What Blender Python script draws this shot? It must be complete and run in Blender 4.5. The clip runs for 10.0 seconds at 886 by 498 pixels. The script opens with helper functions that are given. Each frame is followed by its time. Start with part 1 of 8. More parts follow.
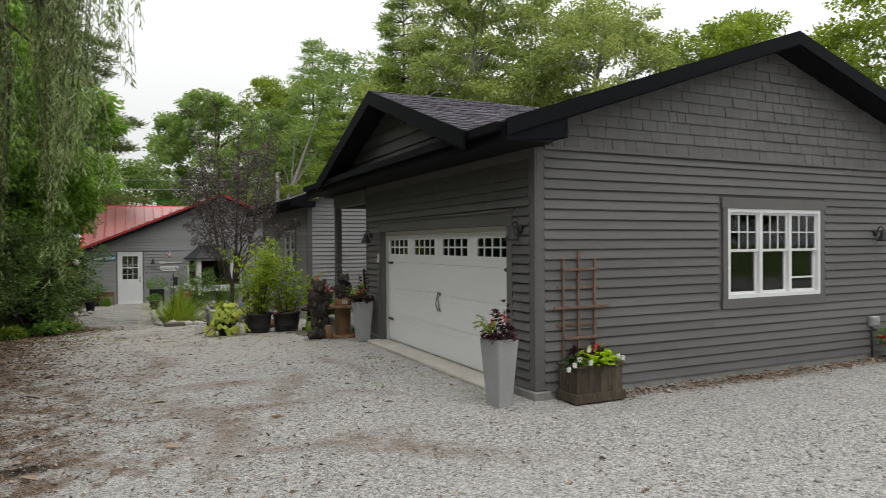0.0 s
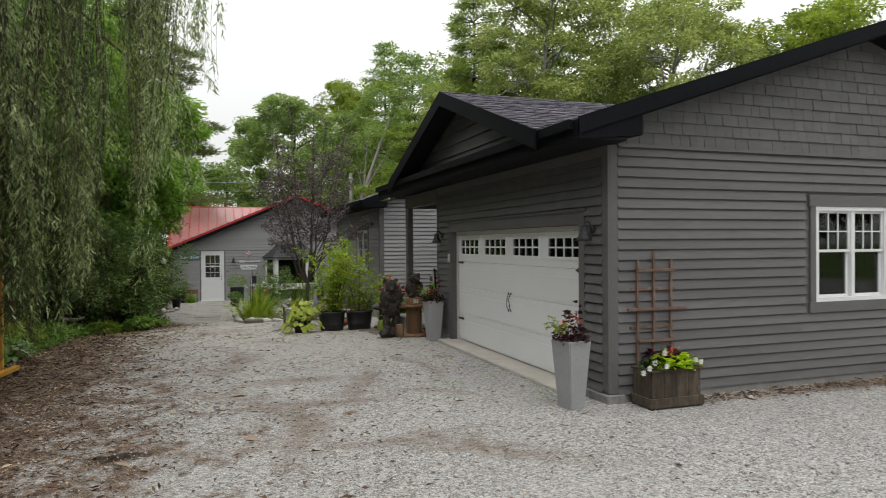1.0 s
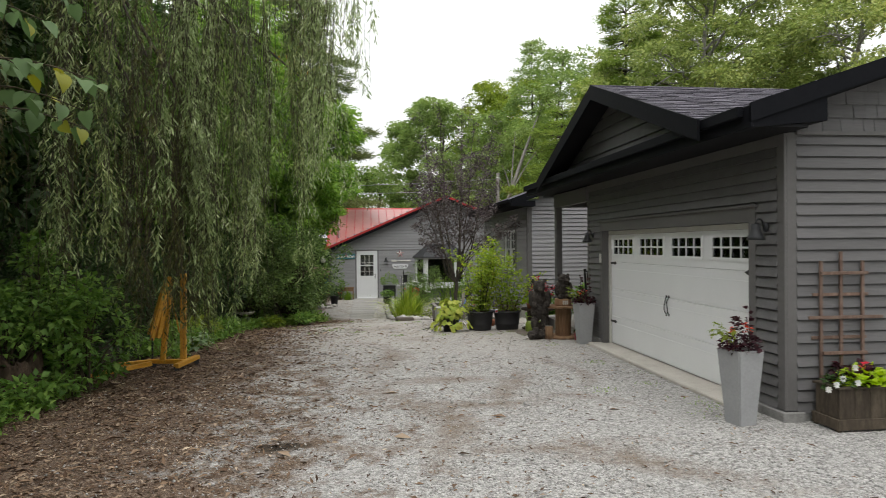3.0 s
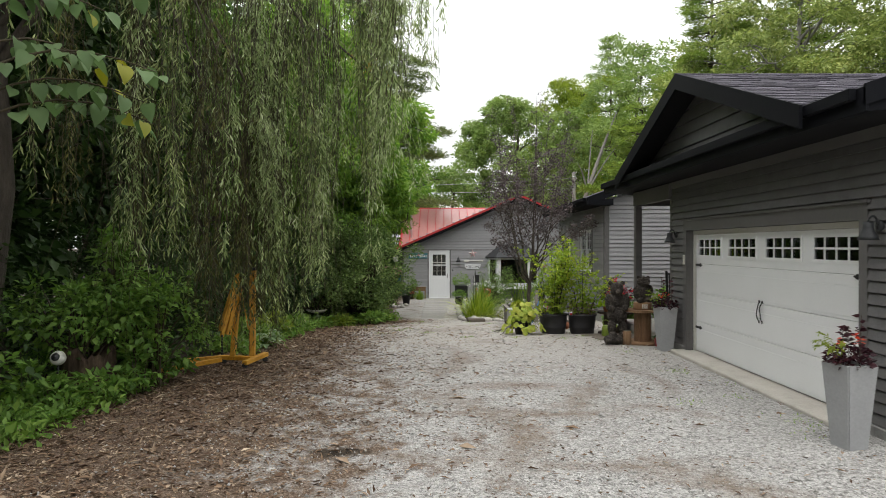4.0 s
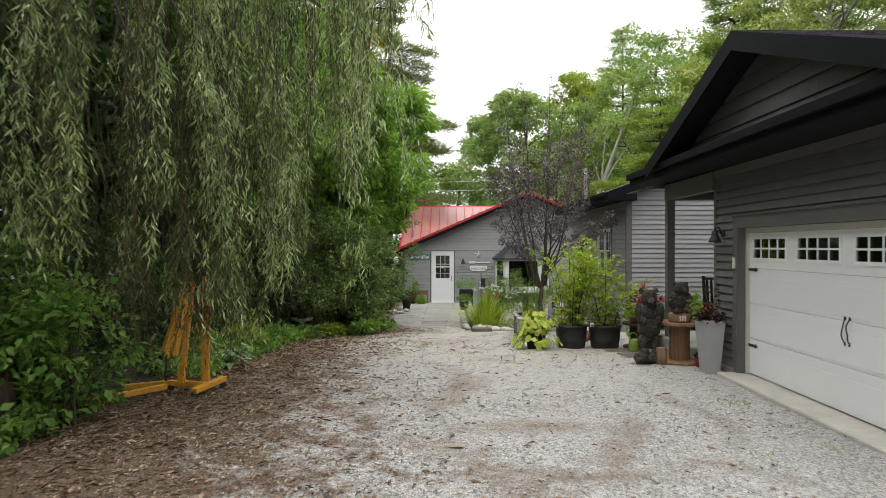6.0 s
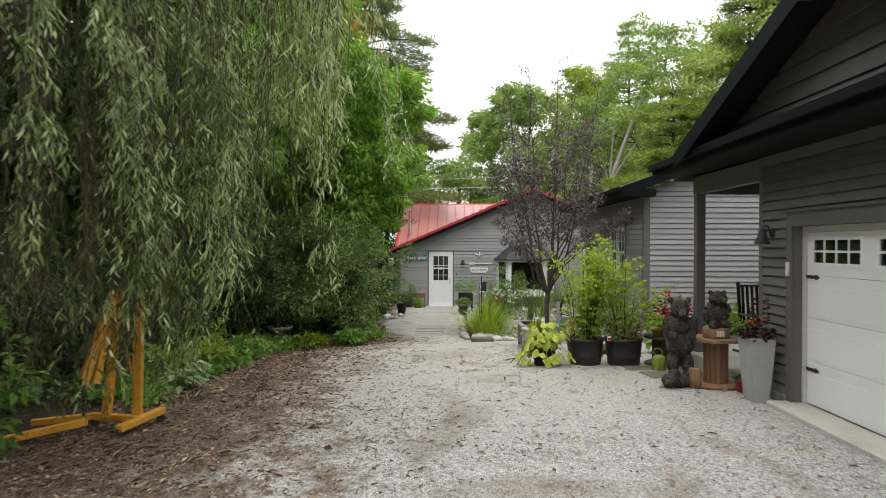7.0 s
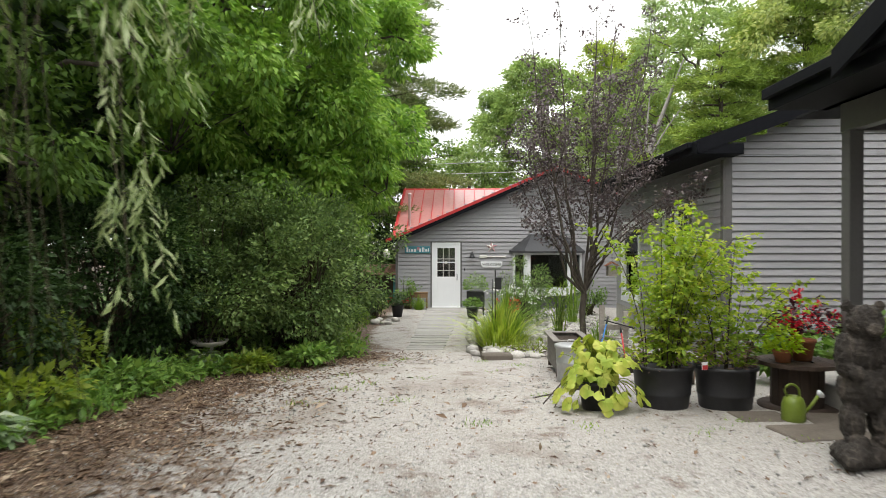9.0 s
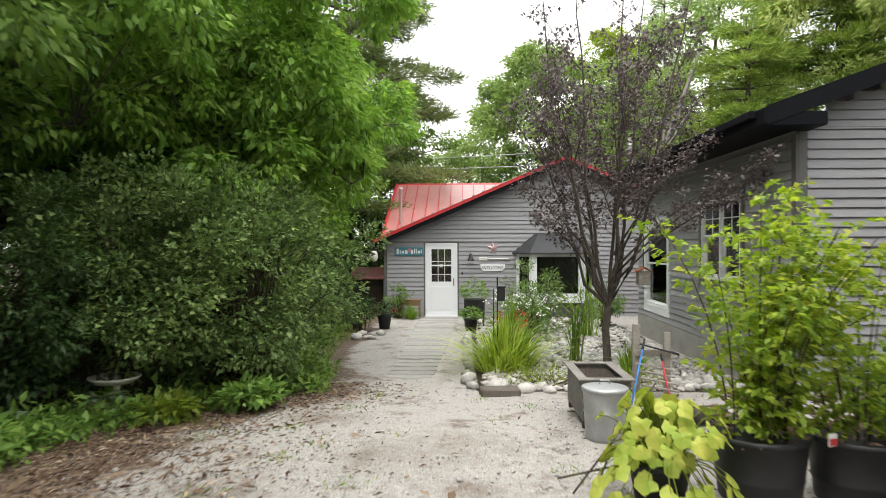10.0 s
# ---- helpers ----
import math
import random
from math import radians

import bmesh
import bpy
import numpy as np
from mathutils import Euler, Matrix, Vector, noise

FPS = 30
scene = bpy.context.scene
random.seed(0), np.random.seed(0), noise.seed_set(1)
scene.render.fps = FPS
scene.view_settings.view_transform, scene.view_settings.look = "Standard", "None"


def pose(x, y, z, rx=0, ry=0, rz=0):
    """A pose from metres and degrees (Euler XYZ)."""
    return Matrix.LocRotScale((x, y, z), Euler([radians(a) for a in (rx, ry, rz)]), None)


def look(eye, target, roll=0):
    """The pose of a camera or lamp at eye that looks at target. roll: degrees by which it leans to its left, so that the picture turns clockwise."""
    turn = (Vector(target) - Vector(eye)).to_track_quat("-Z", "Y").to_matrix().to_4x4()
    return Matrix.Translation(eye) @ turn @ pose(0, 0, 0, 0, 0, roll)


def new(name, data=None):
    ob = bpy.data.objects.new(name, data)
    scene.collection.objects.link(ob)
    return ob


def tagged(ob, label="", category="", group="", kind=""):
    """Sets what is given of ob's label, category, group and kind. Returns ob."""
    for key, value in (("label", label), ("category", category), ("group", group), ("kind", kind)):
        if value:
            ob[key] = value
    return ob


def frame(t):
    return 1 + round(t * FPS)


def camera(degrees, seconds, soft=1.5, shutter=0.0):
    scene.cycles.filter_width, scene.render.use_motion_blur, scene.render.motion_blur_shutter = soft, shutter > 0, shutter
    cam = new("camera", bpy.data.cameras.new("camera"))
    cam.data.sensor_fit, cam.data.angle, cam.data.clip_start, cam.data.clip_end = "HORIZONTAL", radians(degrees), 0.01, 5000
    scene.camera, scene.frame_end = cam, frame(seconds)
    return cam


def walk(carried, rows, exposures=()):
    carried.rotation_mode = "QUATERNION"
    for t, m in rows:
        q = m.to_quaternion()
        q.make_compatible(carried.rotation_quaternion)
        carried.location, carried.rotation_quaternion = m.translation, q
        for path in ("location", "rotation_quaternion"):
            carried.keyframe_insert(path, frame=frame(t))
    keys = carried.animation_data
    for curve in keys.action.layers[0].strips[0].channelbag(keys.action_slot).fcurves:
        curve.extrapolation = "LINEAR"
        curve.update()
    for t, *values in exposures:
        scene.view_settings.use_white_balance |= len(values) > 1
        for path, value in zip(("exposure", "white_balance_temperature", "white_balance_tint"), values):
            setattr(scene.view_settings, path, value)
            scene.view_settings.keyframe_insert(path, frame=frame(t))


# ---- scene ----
cam = camera(68.0, 10.0, soft=0.6, shutter=0.4)
PATH = [
    (0, (-0.044, 0.861, 1.884), (0.813, 2.668, 1.869), -0.4),
    (0.5, (-0.037, 0.858, 1.88), (0.717, 2.71, 1.866), -0.4),
    (1, (-0.048, 0.858, 1.891), (0.611, 2.746, 1.876), -0.4),
    (1.5, (-0.041, 0.877, 1.882), (0.512, 2.799, 1.868), -0.4),
    (2, (-0.067, 0.861, 1.878), (0.382, 2.81, 1.866), -0.3),
    (2.5, (-0.053, 0.915, 1.897), (0.281, 2.887, 1.884), -0.5),
    (3, (-0.035, 1.033, 1.898), (0.191, 3.02, 1.885), -0.5),
    (4.3, (0.069, 1.621, 1.864), (0.049, 3.621, 1.854), -0.0),
    (4.5, (0.068, 1.767, 1.865), (0.049, 3.767, 1.855), 0.0),
    (5, (0.093, 2.189, 1.859), (0.074, 4.189, 1.849), 0.1),
    (5.5, (0.132, 2.74, 1.856), (0.113, 4.74, 1.848), 0.0),
    (7, (0.268, 5.117, 1.882), (0.246, 7.117, 1.872), 0.2),
    (7.5, (0.324, 6.05, 1.83), (0.294, 8.05, 1.82), 0.3),
    (8, (0.367, 7.067, 1.707), (0.326, 9.067, 1.696), 0.3),
    (8.5, (0.413, 8.12, 1.611), (0.362, 10.119, 1.598), 0.2),
    (9, (0.437, 9.259, 1.6), (0.378, 11.258, 1.585), 0.0),
    (9.5, (0.499, 10.451, 1.612), (0.438, 12.45, 1.597), -0.2),
    (10, (0.546, 11.739, 1.621), (0.484, 13.738, 1.606), -0.2),
]
walk(cam, [(t, look(eye, target, roll)) for t, eye, target, roll in PATH],
     exposures=((0, -0.05), (2, 0.1), (3, 0.22), (5, 0.46), (7.5, 0.65), (10, 0.98)))

# ---- world and sun: bright overcast ----
world = bpy.data.worlds.new("world")
scene.world = world
world.use_nodes = True
wn, wl = world.node_tree.nodes, world.node_tree.links
wn.clear()
w_out = wn.new("ShaderNodeOutputWorld")
w_bg = wn.new("ShaderNodeBackground")
w_sky = wn.new("ShaderNodeTexSky")
w_sky.sky_type = "NISHITA"
w_sky.sun_disc = False
w_sky.sun_elevation, w_sky.sun_rotation = radians(52), radians(200)
w_sky.dust_density, w_sky.air_density = 4.0, 1.0
w_mix = wn.new("ShaderNodeMix")
w_mix.data_type = "RGBA"
w_mix.inputs["Factor"].default_value = 0.9
# overcast dome: the zenith is three times as bright as the horizon
w_tc, w_sep, w_up = wn.new("ShaderNodeTexCoord"), wn.new("ShaderNodeSeparateXYZ"), wn.new("ShaderNodeMapRange")
wl.new(w_tc.outputs["Generated"], w_sep.inputs[0])
wl.new(w_sep.outputs["Z"], w_up.inputs["Value"])
w_up.inputs["To Min"].default_value, w_up.inputs["To Max"].default_value = 0.333, 1.0
w_dome = wn.new("ShaderNodeMix")
w_dome.data_type, w_dome.blend_type = "RGBA", "MULTIPLY"
w_dome.inputs["Factor"].default_value = 1.0
w_dome.inputs["A"].default_value = (22.5, 22.6, 22.2, 1)
wl.new(w_up.outputs[0], w_dome.inputs["B"])
wl.new(w_dome.outputs["Result"], w_mix.inputs["B"])
wl.new(w_sky.outputs["Color"], w_mix.inputs["A"])
wl.new(w_mix.outputs["Result"], w_bg.inputs["Color"])
w_bg.inputs["Strength"].default_value = 0.1
wl.new(w_bg.outputs[0], w_out.inputs[0])

sun = new("sun", bpy.data.lights.new("sun", "SUN"))
sun.data.energy, sun.data.angle, sun.data.color = 0.7, radians(30), (1.0, 0.97, 0.92)
sun.matrix_world = look((0, 0, 30), (4, 12, 0))


# ---- materials ----
def link_chain(nt, colors, spots):
    ramp = nt.nodes.new("ShaderNodeValToRGB")
    el = ramp.color_ramp.elements
    while len(el) < len(colors):
        el.new(0.5)
    for e, c, s in zip(el, colors, spots):
        e.position, e.color = s, (*c, 1)
    return ramp


def surface(name, colors, rough=0.7, metal=0.0, grain=40.0, patch=3.0, bump=0.2, depth=0.01, stretch=(1, 1, 1), vary=0.12,
            coords="Object", spots=None, spec=0.4):
    """Colour from two scales of noise, a little change from object to object, and a grain of relief."""
    m = bpy.data.materials.new(name)
    m.use_nodes = True
    nt = m.node_tree
    n, l = nt.nodes, nt.links
    p = n["Principled BSDF"]
    p.inputs["Roughness"].default_value, p.inputs["Metallic"].default_value = rough, metal
    p.inputs["Specular IOR Level"].default_value = spec
    geo = n.new("ShaderNodeTexCoord") if coords == "Object" else n.new("ShaderNodeNewGeometry")
    mp = n.new("ShaderNodeMapping")
    mp.inputs["Scale"].default_value = stretch
    l.new(geo.outputs["Object" if coords == "Object" else "Position"], mp.inputs["Vector"])
    a, b = n.new("ShaderNodeTexNoise"), n.new("ShaderNodeTexNoise")
    for t, s, d in ((a, patch, 5.0), (b, grain, 6.0)):
        t.inputs["Scale"].default_value, t.inputs["Detail"].default_value, t.inputs["Roughness"].default_value = s, d, 0.65
        l.new(mp.outputs[0], t.inputs["Vector"])
    mix = n.new("ShaderNodeMath")
    mix.operation = "MULTIPLY_ADD"
    l.new(b.outputs["Fac"], mix.inputs[0])
    mix.inputs[1].default_value = 0.5
    half = n.new("ShaderNodeMath")
    half.operation = "MULTIPLY"
    half.inputs[1].default_value = 0.5
    l.new(a.outputs["Fac"], half.inputs[0])
    l.new(half.outputs[0], mix.inputs[2])
    k = len(colors)
    ramp = link_chain(nt, colors, spots or [0.3 + 0.4 * i / max(1, k - 1) for i in range(k)])
    l.new(mix.outputs[0], ramp.inputs["Fac"])
    info = n.new("ShaderNodeObjectInfo")
    val = n.new("ShaderNodeMapRange")
    val.inputs["To Min"].default_value, val.inputs["To Max"].default_value = 1 - vary, 1 + vary
    l.new(info.outputs["Random"], val.inputs["Value"])
    hsv = n.new("ShaderNodeHueSaturation")
    l.new(val.outputs[0], hsv.inputs["Value"])
    l.new(ramp.outputs["Color"], hsv.inputs["Color"])
    l.new(hsv.outputs["Color"], p.inputs["Base Color"])
    bp = n.new("ShaderNodeBump")
    bp.inputs["Strength"].default_value, bp.inputs["Distance"].default_value = bump, depth
    l.new(b.outputs["Fac"], bp.inputs["Height"])
    l.new(bp.outputs[0], p.inputs["Normal"])
    return m


def leaf_material(name, colors, rough=0.5, through_light=0.35, patch=0.7):
    """Leaves: each island its own shade, patches over the crown, part of the light passes through."""
    m = bpy.data.materials.new(name)
    m.use_nodes = True
    nt = m.node_tree
    n, l = nt.nodes, nt.links
    p = n["Principled BSDF"]
    p.inputs["Roughness"].default_value = rough
    p.inputs["Specular IOR Level"].default_value = 0.3
    geo = n.new("ShaderNodeNewGeometry")
    no = n.new("ShaderNodeTexNoise")
    no.inputs["Scale"].default_value, no.inputs["Detail"].default_value = patch, 3.0
    l.new(geo.outputs["Position"], no.inputs["Vector"])
    add = n.new("ShaderNodeMath")
    add.operation = "MULTIPLY_ADD"
    l.new(geo.outputs["Random Per Island"], add.inputs[0])
    add.inputs[1].default_value = 0.62
    sh = n.new("ShaderNodeMath")
    sh.operation = "MULTIPLY_ADD"
    sh.inputs[1].default_value, sh.inputs[2].default_value = 0.9, -0.26
    l.new(no.outputs["Fac"], sh.inputs[0])
    l.new(sh.outputs[0], add.inputs[2])
    k = len(colors)
    ramp = link_chain(nt, colors, [i / max(1, k - 1) for i in range(k)])
    l.new(add.outputs[0], ramp.inputs["Fac"])
    l.new(ramp.outputs["Color"], p.inputs["Base Color"])
    tr = n.new("ShaderNodeBsdfTranslucent")
    bright = n.new("ShaderNodeHueSaturation")
    bright.inputs["Value"].default_value, bright.inputs["Saturation"].default_value = 1.5, 1.1
    l.new(ramp.outputs["Color"], bright.inputs["Color"])
    l.new(bright.outputs["Color"], tr.inputs["Color"])
    ms = n.new("ShaderNodeMixShader")
    ms.inputs[0].default_value = through_light
    l.new(p.outputs[0], ms.inputs[1])
    l.new(tr.outputs[0], ms.inputs[2])
    l.new(ms.outputs[0], n["Material Output"].inputs["Surface"])
    return m


def glass_material():
    m = bpy.data.materials.new("window_glass")
    m.use_nodes = True
    n, l = m.node_tree.nodes, m.node_tree.links
    n.remove(n["Principled BSDF"])
    t, g, f, ms = (n.new("ShaderNodeBsdfTransparent"), n.new("ShaderNodeBsdfGlossy"), n.new("ShaderNodeFresnel"), n.new("ShaderNodeMixShader"))
    t.inputs["Color"].default_value = (0.8, 0.83, 0.82, 1)
    g.inputs["Roughness"].default_value = 0.03
    f.inputs["IOR"].default_value = 1.6
    l.new(f.outputs[0], ms.inputs[0])
    l.new(t.outputs[0], ms.inputs[1])
    l.new(g.outputs[0], ms.inputs[2])
    l.new(ms.outputs[0], n["Material Output"].inputs["Surface"])
    return m


SIDING = surface("grey_siding_paint", [(0.09, 0.087, 0.088), (0.118, 0.115, 0.117), (0.145, 0.141, 0.143)], rough=0.6, grain=14, patch=1.2,
                 bump=0.25, depth=0.004, stretch=(0.35, 4, 4), vary=0.09, coords="Position")
PALESIDING = surface("pale_grey_siding_paint", [(0.235, 0.232, 0.243), (0.29, 0.286, 0.298), (0.33, 0.326, 0.338)], rough=0.5, grain=14, patch=1.2,
                     bump=0.15, depth=0.003, stretch=(0.35, 4, 4), vary=0.06, coords="Position")
TRIM = surface("grey_trim_paint", [(0.1, 0.096, 0.095), (0.135, 0.13, 0.128)], rough=0.55, grain=30, patch=2, bump=0.15, depth=0.004, vary=0.06)
DARKWALL = surface("dark_fascia_metal", [(0.005, 0.0055, 0.0075), (0.010, 0.0105, 0.013)], spec=0.06, rough=0.6, grain=20, patch=1.5, bump=0.05, vary=0.1)
BAYROOF = surface("dark_grey_bay_roof_metal", [(0.03, 0.031, 0.034), (0.05, 0.051, 0.055)], spec=0.3, rough=0.5, grain=20, patch=1.5, bump=0.05)
SOFFIT = surface("dark_soffit", [(0.008, 0.008, 0.009), (0.014, 0.014, 0.015)], spec=0.08, rough=0.7, grain=20, patch=2)
SHINGLE = surface("charcoal_asphalt_shingle", [(0.028, 0.027, 0.036), (0.075, 0.07, 0.085), (0.15, 0.14, 0.16)], spec=0.12, rough=0.92, grain=160, patch=7, bump=0.6, depth=0.006, vary=0.5)
WHITE = surface("white_paint", [(0.66, 0.67, 0.68), (0.76, 0.77, 0.78)], rough=0.45, grain=25, patch=1.2, bump=0.04, vary=0.03)
DOORWHITE = surface("white_door_steel", [(0.74, 0.75, 0.755), (0.81, 0.82, 0.825)], rough=0.4, grain=60, patch=0.8, bump=0.08, depth=0.002, vary=0.02)
CREAM = surface("aged_white_trim", [(0.5, 0.49, 0.44), (0.62, 0.61, 0.57)], rough=0.55, grain=20, patch=2, bump=0.1)
CONCRETE = surface("concrete", [(0.24, 0.225, 0.2), (0.36, 0.345, 0.315), (0.45, 0.43, 0.4)], rough=0.9, grain=45, patch=2.5, bump=0.35, depth=0.006)
PALECONC = surface("pale_door_sill_concrete", [(0.36, 0.335, 0.29), (0.5, 0.47, 0.42), (0.58, 0.55, 0.5)], rough=0.9, grain=45, patch=2.5, bump=0.3, depth=0.005)
FOOTING = surface("grey_painted_footing", [(0.14, 0.137, 0.132), (0.21, 0.207, 0.2), (0.28, 0.275, 0.265)], rough=0.8, grain=40, patch=5, bump=0.4, depth=0.008)
WOODBOX = surface("weathered_brown_box_wood", [(0.02, 0.0145, 0.0095), (0.055, 0.042, 0.029), (0.125, 0.102, 0.074)], rough=0.85, grain=28, patch=5, bump=0.5, stretch=(1, 1, 0.25), vary=0.2)
PLANTER = surface("grey_cast_planter", [(0.27, 0.275, 0.28), (0.36, 0.365, 0.37)], rough=0.65, grain=35, patch=3, bump=0.12, depth=0.003)
REDROOF = surface("red_painted_metal_roof", [(0.32, 0.115, 0.108), (0.385, 0.16, 0.15), (0.44, 0.22, 0.205)], spec=0.6, rough=0.33, grain=9, patch=0.9, bump=0.05, vary=0.06)
REDTRIM = surface("red_metal_trim", [(0.36, 0.02, 0.025), (0.46, 0.035, 0.035)], rough=0.4, grain=9, patch=1)
BLACK = surface("black_iron", [(0.012, 0.012, 0.013), (0.03, 0.03, 0.032)], rough=0.5, grain=50, patch=6, bump=0.15)
LAMPGREY = surface("weathered_dark_lamp_metal", [(0.015, 0.016, 0.018), (0.035, 0.037, 0.04)], rough=0.55, metal=0.0, grain=40, patch=6)
DARKGLASS = glass_material()
# room lining: the dimness of unlit rooms is put into this dark colour
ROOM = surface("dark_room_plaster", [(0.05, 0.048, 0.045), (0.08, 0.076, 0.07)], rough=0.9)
WOODDARK = surface("dark_stained_wood", [(0.022, 0.014, 0.010), (0.05, 0.033, 0.024), (0.085, 0.06, 0.045)], rough=0.75, grain=22, patch=3, bump=0.4, depth=0.006, stretch=(1, 1, 0.25))
WOODRED = surface("red_brown_stained_wood", [(0.085, 0.05, 0.038), (0.15, 0.096, 0.073), (0.24, 0.175, 0.142)], rough=0.75, grain=30, patch=4, bump=0.35, stretch=(1, 1, 0.3))
WOODOLD = surface("weathered_grey_wood", [(0.17, 0.15, 0.125), (0.27, 0.245, 0.21), (0.36, 0.33, 0.29)], rough=0.85, grain=26, patch=3, bump=0.5, stretch=(1, 0.3, 1))
WOODGREY = surface("dull_grey_trough_wood", [(0.1, 0.092, 0.08), (0.17, 0.158, 0.14), (0.25, 0.235, 0.21)], rough=0.88, grain=26, patch=3, bump=0.5, stretch=(1, 0.3, 1))
STUMPWOOD = surface("rotten_brown_stump_wood", [(0.02, 0.013, 0.009), (0.07, 0.045, 0.03), (0.17, 0.12, 0.085)], rough=0.95, grain=20, patch=7, bump=1.0, depth=0.03, stretch=(1, 1, 0.3))
WALKWOOD = surface("pale_weathered_walk_wood", [(0.21, 0.2, 0.185), (0.31, 0.297, 0.277), (0.41, 0.395, 0.37)], rough=0.9, grain=26, patch=3, bump=0.4, stretch=(0.3, 1, 1))
WOODSPOOL = surface("aged_brown_spool_wood", [(0.12, 0.062, 0.03), (0.2, 0.115, 0.062), (0.3, 0.19, 0.11)], rough=0.8, grain=26, patch=4, bump=0.4, stretch=(1, 1, 0.2))
BEARWOOD = surface("dark_carved_wood", [(0.008, 0.0065, 0.005), (0.032, 0.026, 0.021), (0.13, 0.106, 0.086)], rough=0.8, grain=34, patch=6, bump=0.9, depth=0.02, stretch=(1, 1, 0.35))
TUB = surface("black_plastic_tub", [(0.014, 0.014, 0.016), (0.03, 0.03, 0.033)], rough=0.5, grain=20, patch=4, bump=0.1)
SOIL = surface("dark_potting_soil", [(0.018, 0.012, 0.008), (0.05, 0.035, 0.025)], rough=0.95, grain=60, patch=9, bump=0.9, depth=0.02)
YELLOW = surface("worn_yellow_paint", [(0.34, 0.155, 0.015), (0.58, 0.29, 0.03), (0.66, 0.36, 0.05)], rough=0.5, grain=20, patch=5, bump=0.15)
GALV = surface("galvanized_steel", [(0.36, 0.37, 0.37), (0.52, 0.53, 0.53)], rough=0.42, metal=0.6, grain=14, patch=6, bump=0.05)
GREENCAN = surface("lime_green_plastic", [(0.12, 0.17, 0.02), (0.18, 0.24, 0.035)], rough=0.4, grain=20, patch=3)
TERRA = surface("terracotta", [(0.3, 0.1, 0.05), (0.42, 0.17, 0.09)], rough=0.85, grain=40, patch=5)
REDPOT = surface("red_glazed_pot", [(0.3, 0.02, 0.03), (0.42, 0.04, 0.05)], rough=0.35)
TEAL = surface("teal_sign_paint", [(0.04, 0.17, 0.22), (0.09, 0.27, 0.33)], rough=0.6, grain=20, patch=6)
PINK = surface("faded_red_star_paint", [(0.36, 0.11, 0.14), (0.5, 0.25, 0.28)], rough=0.6)
BLUE = surface("blue_plastic", [(0.02, 0.13, 0.4), (0.04, 0.2, 0.5)], rough=0.5)
RED = surface("red_plastic", [(0.45, 0.03, 0.04), (0.55, 0.06, 0.06)], rough=0.5)
BARK = surface("grey_brown_bark", [(0.035, 0.028, 0.022), (0.08, 0.066, 0.053), (0.14, 0.12, 0.1)], rough=0.95, grain=18, patch=4, bump=1.0, depth=0.03, stretch=(1, 1, 0.3), coords="Position")
TWIG = surface("olive_brown_twig", [(0.035, 0.028, 0.016), (0.075, 0.06, 0.033)], rough=0.8, coords="Position")
PALEBARK = surface("pale_grey_bark", [(0.16, 0.15, 0.135), (0.3, 0.29, 0.27)], rough=0.9, grain=16, patch=4, bump=0.6, stretch=(1, 1, 0.4), coords="Position")
ROCK = surface("river_rock", [(0.26, 0.243, 0.22), (0.44, 0.418, 0.388), (0.6, 0.578, 0.545)], rough=0.85, grain=30, patch=5, bump=0.4, depth=0.008, vary=0.35)
SLAB = surface("tan_paving_stone", [(0.085, 0.07, 0.056), (0.17, 0.145, 0.12)], rough=0.9, grain=40, patch=4, bump=0.4)
GRAVELBIT = surface("limestone_chip", [(0.24, 0.235, 0.225), (0.4, 0.39, 0.375), (0.52, 0.51, 0.49)], rough=0.9, grain=3, patch=20, bump=0.2, coords="Position")
LITTER = leaf_material("dry_leaf_litter", [(0.022, 0.013, 0.009), (0.1, 0.06, 0.038), (0.23, 0.155, 0.1), (0.58, 0.48, 0.36)], rough=0.85, through_light=0.05, patch=3)

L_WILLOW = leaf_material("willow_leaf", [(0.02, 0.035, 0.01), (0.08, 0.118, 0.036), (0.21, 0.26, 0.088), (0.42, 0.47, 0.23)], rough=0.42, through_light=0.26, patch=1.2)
# inner strands: the shade inside the willow is put into this darker olive
L_WILLOW_SHADED = leaf_material("olive_willow_leaf", [(0.022, 0.024, 0.007), (0.085, 0.09, 0.026), (0.2, 0.2, 0.065)], rough=0.45, through_light=0.2, patch=1.2)
# outer sheaves: light from the open sky is put into this paler green
L_WILLOW_LIT = leaf_material("pale_willow_leaf", [(0.075, 0.115, 0.035), (0.2, 0.265, 0.1), (0.37, 0.44, 0.21), (0.58, 0.64, 0.42)], rough=0.4, through_light=0.3, patch=1.2)
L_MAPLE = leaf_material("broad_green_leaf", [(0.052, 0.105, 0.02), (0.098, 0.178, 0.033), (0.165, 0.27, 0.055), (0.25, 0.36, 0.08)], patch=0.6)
L_ASH = leaf_material("bright_ash_leaf", [(0.06, 0.13, 0.022), (0.14, 0.255, 0.042), (0.235, 0.37, 0.07), (0.34, 0.47, 0.11)], patch=0.8, through_light=0.45)
L_WILD = leaf_material("wild_shrub_leaf", [(0.055, 0.115, 0.025), (0.13, 0.235, 0.05), (0.25, 0.38, 0.085)], patch=0.9, through_light=0.45)
L_COVER = leaf_material("low_weed_leaf", [(0.075, 0.145, 0.03), (0.15, 0.26, 0.055), (0.28, 0.39, 0.09)], patch=0.9, through_light=0.4)
L_BASS = leaf_material("basswood_leaf", [(0.07, 0.12, 0.05), (0.11, 0.18, 0.07), (0.17, 0.25, 0.11)], patch=3)
